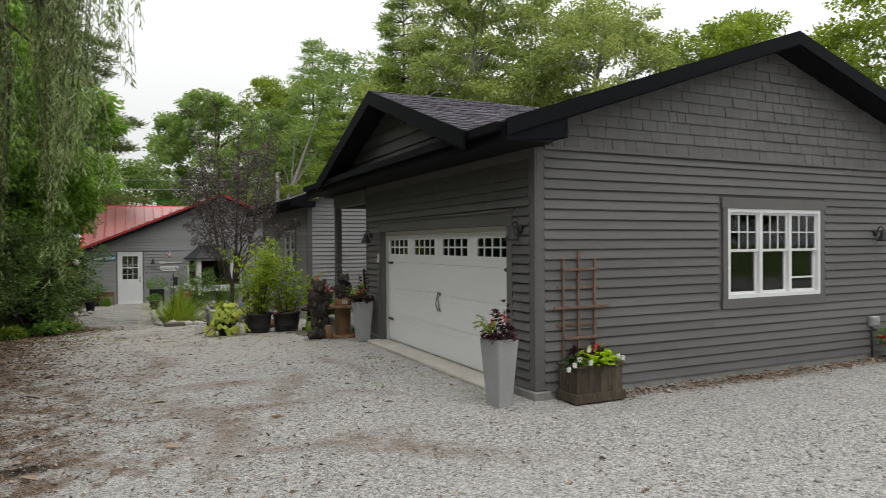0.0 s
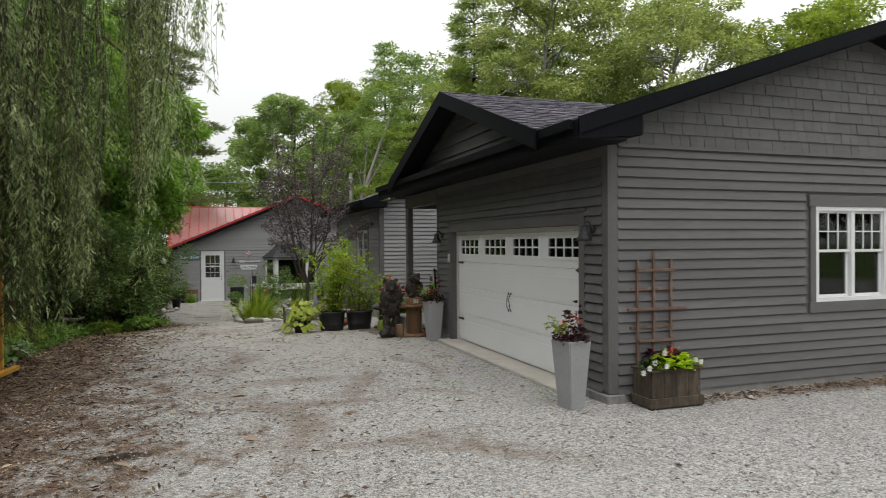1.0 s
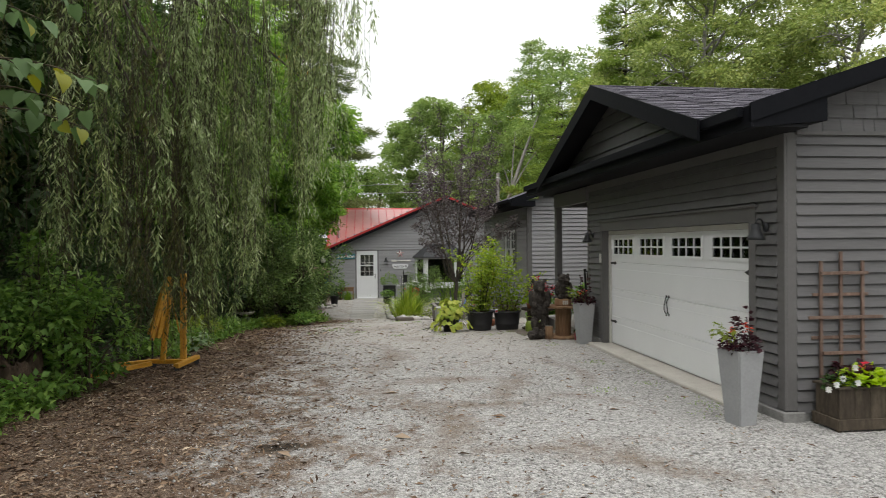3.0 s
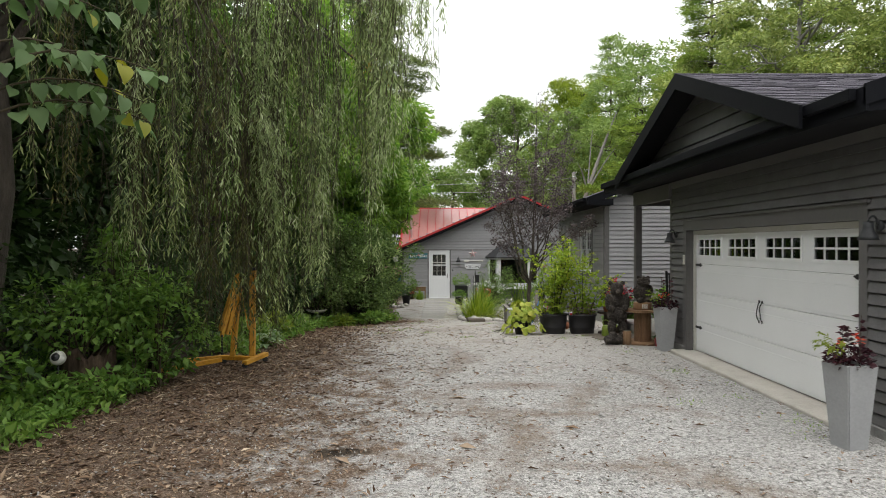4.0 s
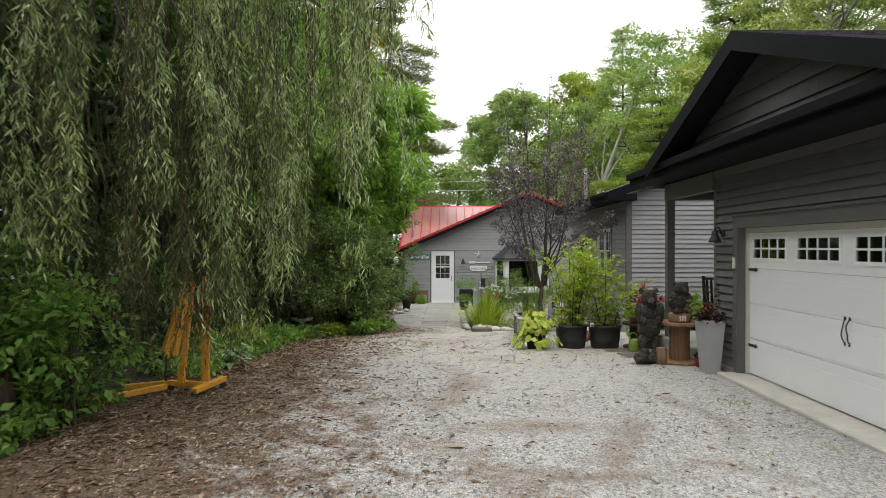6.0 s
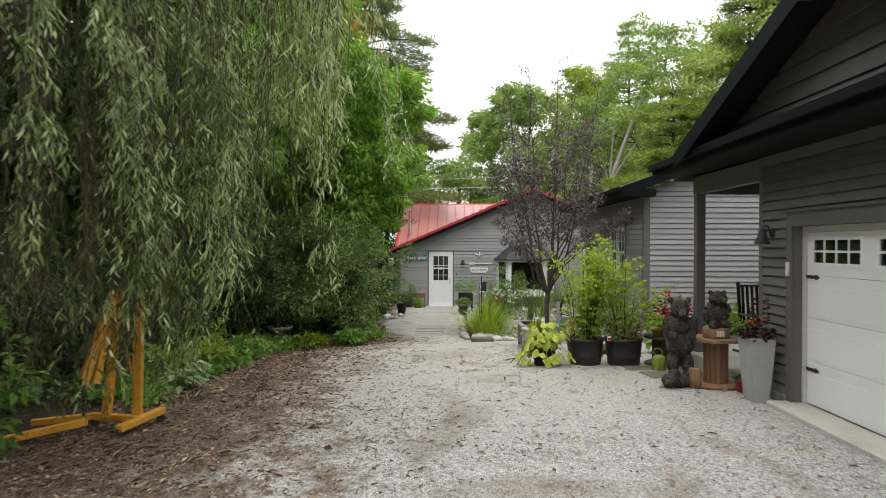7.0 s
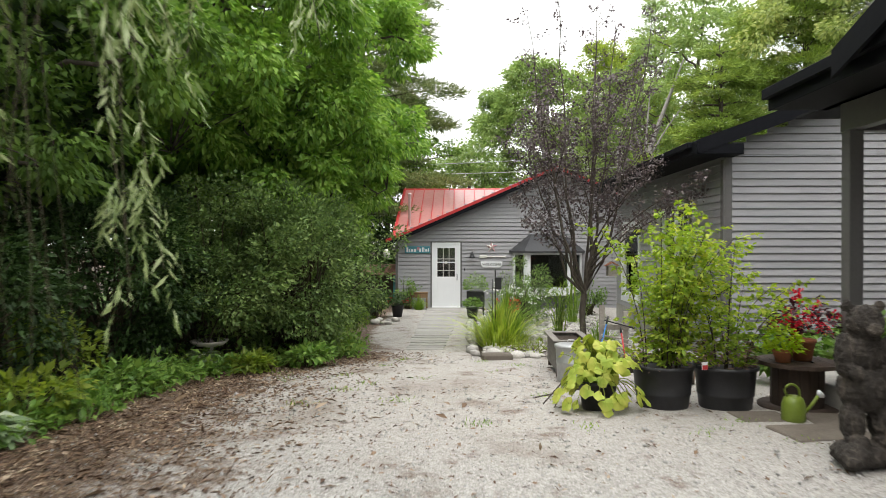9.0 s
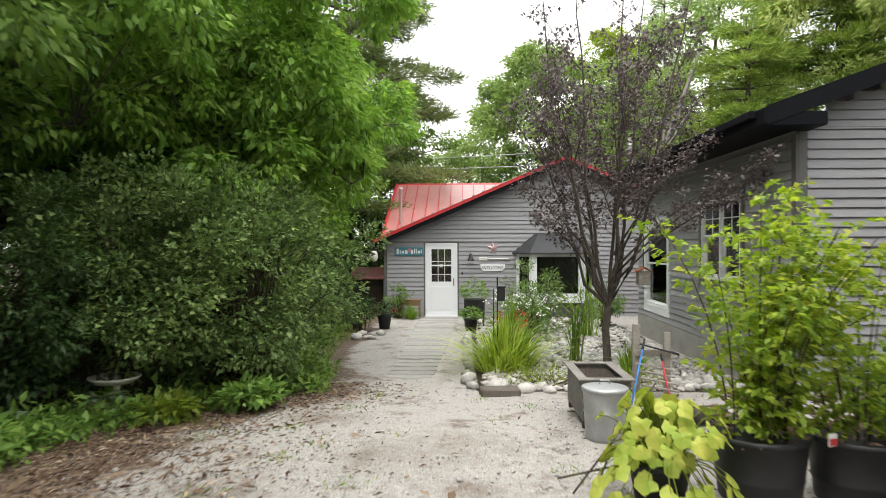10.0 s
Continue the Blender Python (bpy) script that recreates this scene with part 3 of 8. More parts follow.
def lay_boards():
    rng = random.Random(5)
    for wall, place, turn, length, z0, z1, lap, holes, limits, mesh in PIECES:
        z = z0
        while z < z1 - 0.03:
            h = min(lap, z1 - z)
            mid = z + h * 0.5
            a0, a1 = limits(z) if limits else (0.0, length)
            spans = [(a0, a1)]
            for h0, h1, hz0, hz1 in holes:
                if hz0 < mid < hz1:
                    spans = [s for lo, hi in spans for s in ((lo, min(hi, h0)), (max(lo, h1), hi)) if s[1] - s[0] > 0.02]
            for lo, hi in spans:
                cuts = [lo]
                if hi - lo > 3.4:
                    cuts.append(lo + (hi - lo) * rng.uniform(0.25, 0.75))
                cuts.append(hi)
                for c0, c1 in zip(cuts, cuts[1:]):
                    ob = new("siding_board", mesh)
                    ob.parent = wall
                    tilt = rng.uniform(-0.0012, 0.0012)
                    ob.matrix_world = pose(*place, 0, 0, turn) @ Matrix.Translation((c0 + 0.001, 0, z - place[2] + tilt)) @ Matrix.Diagonal((c1 - c0 - 0.002, 1, h / lap if h < lap - 1e-6 else 1, 1))
            z += lap


def prism(poly, y0, y1, axis="y", bm=None):
    """A slab: an outline in the plane across the axis, drawn out from y0 to y1."""
    bm = bm or bmesh.new()
    put = (lambda a, b, c: (a, c, b)) if axis == "y" else (lambda a, b, c: (c, a, b))
    f0 = [bm.verts.new(put(a, b, y0)) for a, b in poly]
    f1 = [bm.verts.new(put(a, b, y1)) for a, b in poly]
    k = len(poly)
    bm.faces.new(f0)
    bm.faces.new(f1[::-1])
    for i in range(k):
        bm.faces.new((f0[i], f1[i], f1[(i + 1) % k], f0[(i + 1) % k]))
    bmesh.ops.recalc_face_normals(bm, faces=bm.faces)
    return bm


def slab_between(a, b, c, d, thick, bm=None):
    """A roof slab under the quad a b c d (top face, counter-clockwise seen from above)."""
    bm = bm or bmesh.new()
    top = [bm.verts.new(p) for p in (a, b, c, d)]
    low = [bm.verts.new((p[0], p[1], p[2] - thick)) for p in (a, b, c, d)]
    bm.faces.new(top)
    bm.faces.new(low[::-1])
    for i in range(4):
        bm.faces.new((top[i], low[i], low[(i + 1) % 4], top[(i + 1) % 4]))
    bmesh.ops.recalc_face_normals(bm, faces=bm.faces)
    return bm


# ---- garage ----
GX, GY0, GY1 = 4.385, 7.585, 13.85            # drive-side wall, window wall, far wall
RX, RZ, SLOPE, EX, EZ = 8.62, 4.89, 0.333, 3.78, 3.28    # ridge, slope, eave
GXE = 2 * RX - GX                            # far side wall
OP0, OP1, OPT = 8.21, 13.03, 2.13            # door opening


def build_garage():
    g = thing("garage", "grey clapboard garage with black fascia and a front gable", "garage", (GX, GY0, 0))
    place = g.matrix_world.inverted()

    def add(name, bm, material, label="", parent=None):
        ob = part(name, bm, material, parent or g, label)
        if parent is None:
            ob.matrix_parent_inverse = place
        return ob

    t = 0.14
    front = add("front_wall", boxes((GX, GX + t, GY0, OP0, 0.08, 3.12), (GX, GX + t, OP1, GY1, 0.08, 3.12), (GX, GX + t, OP0, OP1, OPT, 3.12)), SIDING)
    wx0, wx1, wz0, wz1 = 7.6, 9.62, 1.07, 2.38
    bm = boxes((GX + t, wx0, GY0, GY0 + t, 0.08, 3.1), (wx1, GXE, GY0, GY0 + t, 0.08, 3.1), (wx0, wx1, GY0, GY0 + t, 0.08, wz0), (wx0, wx1, GY0, GY0 + t, wz1, 3.1))
    prism([(GX + t, 3.1), (GXE, 3.1), (RX, 3.1 + (RX - GX) * SLOPE + 0.02)], GY0 + 0.002, GY0 + t, bm=bm)
    side = add("side_wall", bm, SIDING)
    bm = boxes((GX + t, GXE, GY1 - t, GY1, 0.08, 3.1), (GXE - t, GXE, GY0 + t, GY1 - t, 0.08, 3.1))
    back = add("back_wall", bm, SIDING)
    # gable wall over the door, behind the pent eave
    gy, gz, ghalf = 11.53, 4.495, 3.48
    wallx = GX - 0.27
    gable = add("gable_wall", prism([(gy - ghalf + 0.1, 3.12), (gy + ghalf - 0.1, 3.12), (gy, gz - 0.12)], wallx, GX + t, axis="x"), SIDING)
    # foundation and door slab
    for row in ((GX - 0.05, GX + 0.2, GY0 - 0.05, OP0 - 0.1, -0.3, 0.08), (GX - 0.05, GX + 0.2, OP1 + 0.1, GY1 + 0.02, -0.3, 0.08), (GX + 0.2, GXE, GY0 - 0.012, GY0 + 0.2, -0.3, 0.08)):
        add("foundation", boxes(row, bevel=0.012), FOOTING, "grey painted concrete footing")
    add("door_slab", boxes((GX - 0.28, GX + 0.6, OP0 - 0.1, OP1 + 0.1, -0.3, 0.02), bevel=0.015), PALECONC, "pale concrete door sill slab")
    add("floor_slab", boxes((GX + 0.6, GXE - t, GY0 + 0.2, GY1 - t, -0.2, 0.02)), CONCRETE)
    # main roof, two slopes
    y0, y1 = 7.2, 16.5
    xe2 = 2 * RX - EX
    add("roof", slab_between((EX, y0, EZ), (RX, y0, RZ), (RX, y1, RZ), (EX, y1, EZ), 0.1), SHINGLE, "charcoal shingle roof slope")
    add("roof", slab_between((RX, y0, RZ), (xe2, y0, EZ), (xe2, y1, EZ), (RX, y1, RZ), 0.1), SHINGLE, "charcoal shingle roof slope")
    # fascia: eaves, rakes, soffits
    add("eave_fascia", boxes((EX - 0.03, EX + 0.002, y0 - 0.03, y1, EZ - 0.24, EZ - 0.015), (EX - 0.1, EX - 0.03, y0 + 0.1, y1, EZ - 0.12, EZ - 0.01), bevel=0.006), DARKWALL, "black gutter and fascia")
    add("eave_soffit", boxes((EX + 0.002, GX - 0.002, y0, y1, EZ - 0.23, EZ - 0.2)), SOFFIT)
    for sgn, xe in ((1, EX), (-1, xe2)):
        bm = bmesh.new()
        slab_between((xe - 0.03 * sgn, y0 - 0.035, EZ + 0.005), (RX, y0 - 0.035, RZ + 0.01), (RX, y0 - 0.001, RZ + 0.01), (xe - 0.03 * sgn, y0 - 0.001, EZ + 0.005), 0.19, bm)
        add("rake_fascia", bm, DARKWALL, "black rake board")
        add("rake_soffit", slab_between((xe, y0, EZ - 0.1), (RX, y0, RZ - 0.1), (RX, GY0 - 0.002, RZ - 0.1), (xe, GY0 - 0.002, EZ - 0.1), 0.1), SOFFIT)
    # cross gable over the door
    rx_end = EX + (gz - EZ) / SLOPE
    gx0 = 3.66
    for sgn in (-1, 1):
        foot, ye = gz - SLOPE * 0 - 1.215, gy + sgn * ghalf
        a, b, c, d = (gx0, ye, foot), (EX + 0.02, ye, foot), (rx_end, gy, gz), (gx0, gy, gz)
        add("gable_roof", slab_between(a, b, c, d, 0.07), SHINGLE, "charcoal shingle gable slope")
        bm = slab_between((gx0 - 0.035, ye + sgn * 0.04, foot - 0.005), (gx0, ye + sgn * 0.04, foot - 0.005), (gx0, gy, gz + 0.012), (gx0 - 0.035, gy, gz + 0.012), 0.24)
        add("gable_fascia", bm, DARKWALL, "black gable rake board")
        sl = (gz - foot) / ghalf
        add("gable_soffit", slab_between((gx0, ye, foot - 0.07), (wallx - 0.04, ye, foot - 0.07), (wallx - 0.04, gy, gz - 0.07), (gx0, gy, gz - 0.07), 0.06), SOFFIT)
    # pent ledge in front of the gable wall
    add("pent_ledge", slab_between((EX - 0.02, gy - ghalf + 0.3, EZ - 0.03), (GX, gy - ghalf + 0.3, EZ + 0.02), (GX, gy + ghalf - 0.3, EZ + 0.02), (EX - 0.02, gy + ghalf - 0.3, EZ - 0.03), 0.03), DARKWALL)
    add("drip_edge", boxes((EX - 0.028, EX - 0.018, gy - ghalf + 0.3, gy + ghalf - 0.3, EZ - 0.03, EZ - 0.008)), GALV, "bare metal drip edge")
    # closed eave return at the near corner
    add("eave_return", prism([(EX - 0.02, EZ - 0.24), (GX + 0.2, EZ - 0.16), (GX + 0.2, EZ + 0.12), (EX - 0.02, EZ - 0.04)], y0 - 0.012, GY0 - 0.04, axis="y"), DARKWALL, "black boxed eave return")
    # corner boards, casings, band board
    add("corner_board", boxes((GX - 0.026, GX + 0.002, GY0 - 0.028, GY0 + 0.1, 0.09, 3.06), (GX + 0.002, GX + 0.115, GY0 - 0.028, GY0, 0.09, 3.06), bevel=0.004), TRIM, "grey corner board")
    add("corner_board", boxes((GX - 0.026, GX, GY1 - 0.09, GY1 + 0.02, 0.09, 2.75), bevel=0.004), TRIM, "grey corner board")
    add("door_casing", boxes((GX - 0.03, GX, OP1 - 0.005, OP1 + 0.13, 0.02, OPT), (GX, GX + 0.12, OP1 - 0.02, OP1 - 0.001, 0.02, OPT)), TRIM, "grey door casing")
    add("door_casing", boxes((GX - 0.03, GX, OP0 - 0.13, OP0 + 0.005, 0.02, OPT), (GX, GX + 0.12, OP0 + 0.001, OP0 + 0.02, 0.02, OPT)), TRIM, "grey door casing")
    add("door_head", boxes((GX - 0.03, GX, OP0 - 0.13, OP1 + 0.13, OPT, OPT + 0.17), (GX - 0.06, GX, OP0 - 0.17, OP1 + 0.17, OPT + 0.17, OPT + 0.2)), TRIM, "grey door head trim")
    add("band_board", boxes((GX + 0.115, GXE, GY0 - 0.045, GY0, 3.037, 3.075)), TRIM)
    add("frieze", boxes((GX - 0.024, GX, GY0 + 0.1, GY1 + 2.3, 2.93, 3.06)), TRIM)
    d0 = GY1 - GY0
    siding(front, (GX, GY1, 0), 270, d0, 0.09, 2.93, holes=((GY1 - OP1 - 0.13, GY1 - OP0 + 0.13, -1, OPT + 0.2), (-1, 0.09, -1, 9), (d0 - 0.1, 99, -1, 9)))
    siding(side, (GX, GY0, 0), 0, GXE - GX, 0.067, 3.035, lap=0.1247, mesh=board_mesh("siding_board", 0.1067, 0.036), holes=((wx0 - 0.16 - GX, wx1 + 0.1 - GX, wz0 - 0.17, wz1 + 0.17), (-1, 0.115, -1, 9)))
    siding(gable, (wallx, gy + ghalf, 0), 270, 2 * ghalf, 3.3, gz - 0.2, lap=0.2, mesh=GABLEBOARD, limits=lambda z: (max(0.0, (z - 3.12) / 0.349), 2 * ghalf - (z - 3.12) / 0.349))
    siding(back, (GXE, GY1, 0), 180, GXE - GX, 0.09, 3.0)
    # shingled gable end, one shake a piece
    rng = random.Random(8)
    shake = board_mesh("wall_shake", 0.15, 0.026, 0.008)
    z, row = 3.077, 0
    while z < 4.6:
        a0 = max(GX + 0.12, EX + (z + 0.16 - EZ) / SLOPE)
        a1 = 2 * RX - a0
        a = a0
        while a < a1:
            w = min(rng.uniform(0.1, 0.21), a1 - a)
            SHAKES.append((side, shake, Matrix.Translation((a + 0.002, GY0, z + rng.uniform(-0.002, 0.002))) @ Matrix.Diagonal((max(0.02, w - 0.003), rng.uniform(0.75, 1.25), 1, 1))))
            a += w
        z += 0.145
        row += 1
    # roof tabs on the near gable slope
    tab = bpy.data.meshes.new("roof_tab")
    tab.from_pydata([(0, 0, 0.002), (1, 0, 0.002), (1, 0.2, 0.002), (0, 0.2, 0.002), (0, 0, 0.014), (1, 0, 0.014), (1, 0.2, 0.006), (0, 0.2, 0.006)], [],
                    [(0, 3, 2, 1), (4, 5, 6, 7), (0, 1, 5, 4), (2, 3, 7, 6), (0, 4, 7, 3), (1, 2, 6, 5)])
    tab.materials.append(SHINGLE)
    sl = (gz - (gz - 1.215)) / ghalf
    ang = math.atan(sl)
    run = math.hypot(ghalf, 1.215)
    roof = [o for o in g.children if o.name.startswith("gable_roof")][0]
    s, row = 0.0, 0
    while s < run - 0.1:
        y = gy - ghalf + s * math.cos(ang)
        zz = gz - 1.215 + s * math.sin(ang)
        xr = EX + (zz - EZ) / SLOPE
        x = gx0 - 0.02 - rng.uniform(0, 0.25)
        while x < xr - 0.05:
            w = rng.uniform(0.26, 0.4)
            x0, x1 = max(x, gx0 - 0.02), min(x + w, xr)
            if x1 - x0 > 0.03:
                SHAKES.append((roof, tab, Matrix.Translation((x0, y, zz)) @ Matrix.Rotation(ang, 4, "X") @ Matrix.Diagonal((x1 - x0 - 0.006, 1, rng.uniform(0.7, 1.5), 1))))
            x += w
        s += 0.155
        row += 1
    return g


SHAKES = []
garage = build_garage()


def lay_shakes():
    for parent, mesh, m in SHAKES:
        ob = new(mesh.name, mesh)
        ob.parent = parent
        ob.matrix_world = m


# ---- porch corner between garage and annex ----
porch = thing("porch", "grey timber porch post and beams beside the garage", "porch", (4.41, 16.08, -0.1))
for name, rows in (("post", (4.34, 4.48, 16.0, 16.15, -0.1, 2.75)), ("beam", (4.33, 4.47, GY1 + 0.002, 16.16, 2.75, 3.04)), ("beam", (4.47, 8.0, 16.03, 16.16, 2.75, 3.04))):
    o = part(name, boxes(rows, bevel=0.006), TRIM, porch)
    o.matrix_parent_inverse = porch.matrix_world.inverted()
o = part("porch_ceiling", boxes((4.3, 10, GY1, 17.0, 3.05, 3.08)), SOFFIT, porch)
o.matrix_parent_inverse = porch.matrix_world.inverted()
porch_floor = tagged(part("porch_floor", boxes((4.25, 8, GY1 + 0.03, 16.9, -0.3, 0.14), bevel=0.015), CONCRETE), "pale concrete porch slab with a low step", "porch floor", kind="structure")

# ---- annex: grey building between garage and cottage ----
AX, AY0, AY1 = 4.62, 19.9, 27.1


def build_annex():
    a = thing("annex", "grey clapboard house wing with black roof edges", "house", (AX, AY0, -0.3))
    place = a.matrix_world.inverted()

    def add(name, bm, material, label=""):
        ob = part(name, bm, material, a, label)
        ob.matrix_parent_inverse = place
        return ob

    t = 0.15
    wins = ((21.4, 23.1, 1.0, 2.38), (24.85, 26.5, 0.28, 2.02))
    rows, y = [], AY0 + t
    for w0, w1, z0, z1 in wins:
        rows += [(AX, AX + t, y, w0, 0.02, 3.2), (AX, AX + t, w0, w1, 0.02, z0), (AX, AX + t, w0, w1, z1, 3.2)]
        y = w1
    rows.append((AX, AX + t, y, AY1, 0.02, 3.2))
    left = [add("drive_side_wall", boxes(r), PALESIDING) for r in rows][0]
    rx, slope, ex, ez = 9.2, 0.36, 4.05, 3.2
    rz = ez + (rx - ex) * slope
    bm = boxes((AX, 2 * rx - AX, AY0, AY0 + t, 0.02, 3.1))
    prism([(AX, 3.1), (2 * rx - AX, 3.1), (rx, rz - 0.15)], AY0 + 0.002, AY0 + t, bm=bm)
    front = add("gable_end_wall", bm, PALESIDING)
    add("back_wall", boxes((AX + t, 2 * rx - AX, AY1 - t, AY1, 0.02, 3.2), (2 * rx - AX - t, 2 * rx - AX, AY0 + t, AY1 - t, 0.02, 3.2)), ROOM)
    add("floor_slab", boxes((AX + t, 2 * rx - AX - t, AY0 + t, AY1 - t, -0.2, 0.02)), CONCRETE)
    add("foundation", boxes((AX - 0.03, AX + 0.2, AY0 - 0.02, AY1, -0.7, 0.018), (AX + 0.2, 10, AY0 - 0.02, AY0 + 0.2, -0.7, 0.018), bevel=0.01), CONCRETE, "pale concrete foundation")
    y0, y1 = 19.45, AY1 + 0.3
    xe2 = 2 * rx - ex
    add("roof", slab_between((ex, y0, ez), (rx, y0, rz), (rx, y1, rz), (ex, y1, ez), 0.1), SHINGLE)
    add("roof", slab_between((rx, y0, rz), (xe2, y0, ez), (xe2, y1, ez), (rx, y1, rz), 0.1), SHINGLE)
    add("eave_fascia", boxes((ex - 0.03, ex, y0 - 0.03, y1, ez - 0.2, ez - 0.012), (ex - 0.1, ex - 0.03, y0 + 0.2, y1, ez - 0.1, ez - 0.01), bevel=0.006), DARKWALL, "black gutter and fascia")
    add("eave_soffit", boxes((ex, AX - 0.002, y0, y1, ez - 0.2, ez - 0.17)), SOFFIT)
    add("eave_return", boxes((ex - 0.02, AX + 0.12, y0 - 0.02, AY0 - 0.03, ez - 0.22, ez - 0.06), bevel=0.006), DARKWALL)
    add("rake_fascia", slab_between((ex, y0 - 0.03, ez + 0.005), (rx, y0 - 0.03, rz + 0.005), (rx, y0, rz + 0.005), (ex, y0, ez + 0.005), 0.22), DARKWALL)
    add("rake_soffit", slab_between((ex, y0, ez - 0.1), (rx, y0, rz - 0.1), (rx, AY0 - 0.002, rz - 0.1), (ex, AY0 - 0.002, ez - 0.1), 0.08), SOFFIT)
    add("corner_board", boxes((AX - 0.026, AX + 0.002, AY0 - 0.028, AY0 + 0.08, 0.03, 2.95), (AX + 0.002, AX + 0.12, AY0 - 0.028, AY0, 0.03, 3.05), bevel=0.004), TRIM)
    add("mid_seam_trim", boxes((AX + 0.12, 9, AY0 - 0.03, AY0, 3.0, 3.03)), TRIM)
    L = AY1 - AY0
    siding(left, (AX, AY1, 0), 270, L, 0.03, 2.95, mesh=PALEBOARD, holes=[(AY1 - w1 - 0.1, AY1 - w0 + 0.1, z0 - 0.1, z1 + 0.12) for w0, w1, z0, z1 in wins] + [(L - 0.08, 99, -1, 9)])
    siding(front, (AX, AY0, 0), 0, 4.2, 0.03, 4.5, mesh=PALEBOARD, holes=((-1, 0.12, -1, 9),), limits=lambda z: (max(0, (z - 3.12) / 0.36), 4.2))
    return a


annex = build_annex()

# ---- cottage with the red metal roof ----
CX0, CY, CX1 = -1.76, 31.0, 8.4
DX0, DX1, DZ0, DZ1 = -0.52, 0.32, -0.46, 1.6


def build_cottage():
    c = thing("cottage", "grey clapboard cottage with a red metal roof", "house", (CX0, CY, -0.5))
    place = c.matrix_world.inverted()

    def add(name, bm, material, label=""):
        ob = part(name, bm, material, c, label)
        ob.matrix_parent_inverse = place
        return ob

    t, rx, rz, slope = 0.15, 3.5, 4.12, 0.43
    ez = rz - slope * (rx - CX0)
    bx0, bx1 = 2.1, 4.35
    bm = boxes((CX0, DX0 - 0.05, CY, CY + t, -0.6, ez), (DX1 + 0.05, bx0, CY, CY + t, -0.6, ez), (bx1, CX1, CY, CY + t, -0.6, ez),
               (DX0 - 0.05, DX1 + 0.05, CY, CY + t, DZ1 + 0.02, ez), (bx0, bx1, CY, CY + t, -0.6, -0.02), (bx0, bx1, CY, CY + t, 1.35, ez))
    prism([(CX0, ez - 0.001), (rx + (rx - CX0), ez - 0.001), (rx, rz - 0.02)], CY + 0.002, CY + t, bm=bm)
    front = add("front_wall", bm, PALESIDING)
    add("side_wall", boxes((CX0, CX0 + t, CY + t, 40.8, -0.6, ez), (CX1 - t, CX1, CY + t, 40.8, -0.6, ez), (CX0, CX1, 40.8, 40.95, -0.6, ez)), PALESIDING)
    add("floor_slab", boxes((CX0 + t, CX1 - t, CY + t, 40.8, -0.6, -0.45)), WOODOLD)
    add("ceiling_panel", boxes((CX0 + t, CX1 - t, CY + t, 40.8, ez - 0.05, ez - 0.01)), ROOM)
    # front cross gable, ridge running away from the drive
    y0, y1 = 30.6, 37.0
    xl, xr = CX0 - 0.3, 2 * rx - CX0 + 0.3
    zl = rz - slope * (rx - xl)
    for a, b in (((xl, zl), (rx, rz)), ((rx, rz), (xr, zl))):
        ob = add("roof_slope", slab_between((a[0], y0, a[1]), (b[0], y0, b[1]), (b[0], y1, b[1]), (a[0], y1, a[1]), 0.05), REDROOF)
        add("rake_trim", slab_between((a[0], y0 - 0.03, a[1] + 0.02), (b[0], y0 - 0.03, b[1] + 0.02), (b[0], y0, b[1] + 0.02), (a[0], y0, a[1] + 0.02), 0.1), REDTRIM, "red metal rake trim")
        add("rake_board", slab_between((a[0], y0 - 0.012, a[1] - 0.08), (b[0], y0 - 0.012, b[1] - 0.08), (b[0], y0 + 0.01, b[1] - 0.08), (a[0], y0 + 0.01, a[1] - 0.08), 0.13), DARKWALL)
        add("rake_soffit", slab_between((a[0], y0 + 0.01, a[1] - 0.06), (b[0], y0 + 0.01, b[1] - 0.06), (b[0], CY - 0.002, b[1] - 0.06), (a[0], CY - 0.002, a[1] - 0.06), 0.08), SOFFIT)
    # main roof behind, facing the drive, of ribbed panels
    ry, rzz, eave_y, eave_z = 36.0, 3.82, 31.2, 1.72
    x = xl + 0.15
    k = 0
    slope_ob = add("main_roof", slab_between((x, eave_y, eave_z), (9.0, eave_y, eave_z), (9.0, ry, rzz), (x, ry, rzz), 0.05), REDROOF)
    add("main_roof_back", slab_between((x, ry, rzz), (9.0, ry, rzz), (9.0, 41.2, eave_z), (x, 41.2, eave_z), 0.05), REDROOF)
    add("ridge_cap", prism([(ry - 0.14, rzz - 0.04), (ry, rzz + 0.04), (ry + 0.14, rzz - 0.04), (ry, rzz + 0.0)], x, 9.0, axis="x"), REDTRIM)
    add("gable_trim", slab_between((x - 0.04, eave_y, eave_z + 0.03), (x + 0.06, eave_y, eave_z + 0.03), (x + 0.06, ry, rzz + 0.03), (x - 0.04, ry, rzz + 0.03), 0.12), REDTRIM)
    while x < 6.5:
        bm = slab_between((x, eave_y - 0.03, eave_z + 0.008), (x + 0.4, eave_y - 0.03, eave_z + 0.008), (x + 0.4, ry, rzz + 0.024), (x, ry, rzz + 0.024), 0.006)
        o = part("roof_panel", bm, REDROOF, slope_ob)
        o.matrix_world = Matrix.Identity(4)
        o = part("standing_seam", slab_between((x, eave_y - 0.03, eave_z + 0.06), (x + 0.03, eave_y - 0.03, eave_z + 0.06), (x + 0.03, ry, rzz + 0.076), (x, ry, rzz + 0.076), 0.05), REDTRIM, slope_ob, "darker red folded seam")
        o.matrix_world = Matrix.Identity(4)
        x += 0.402
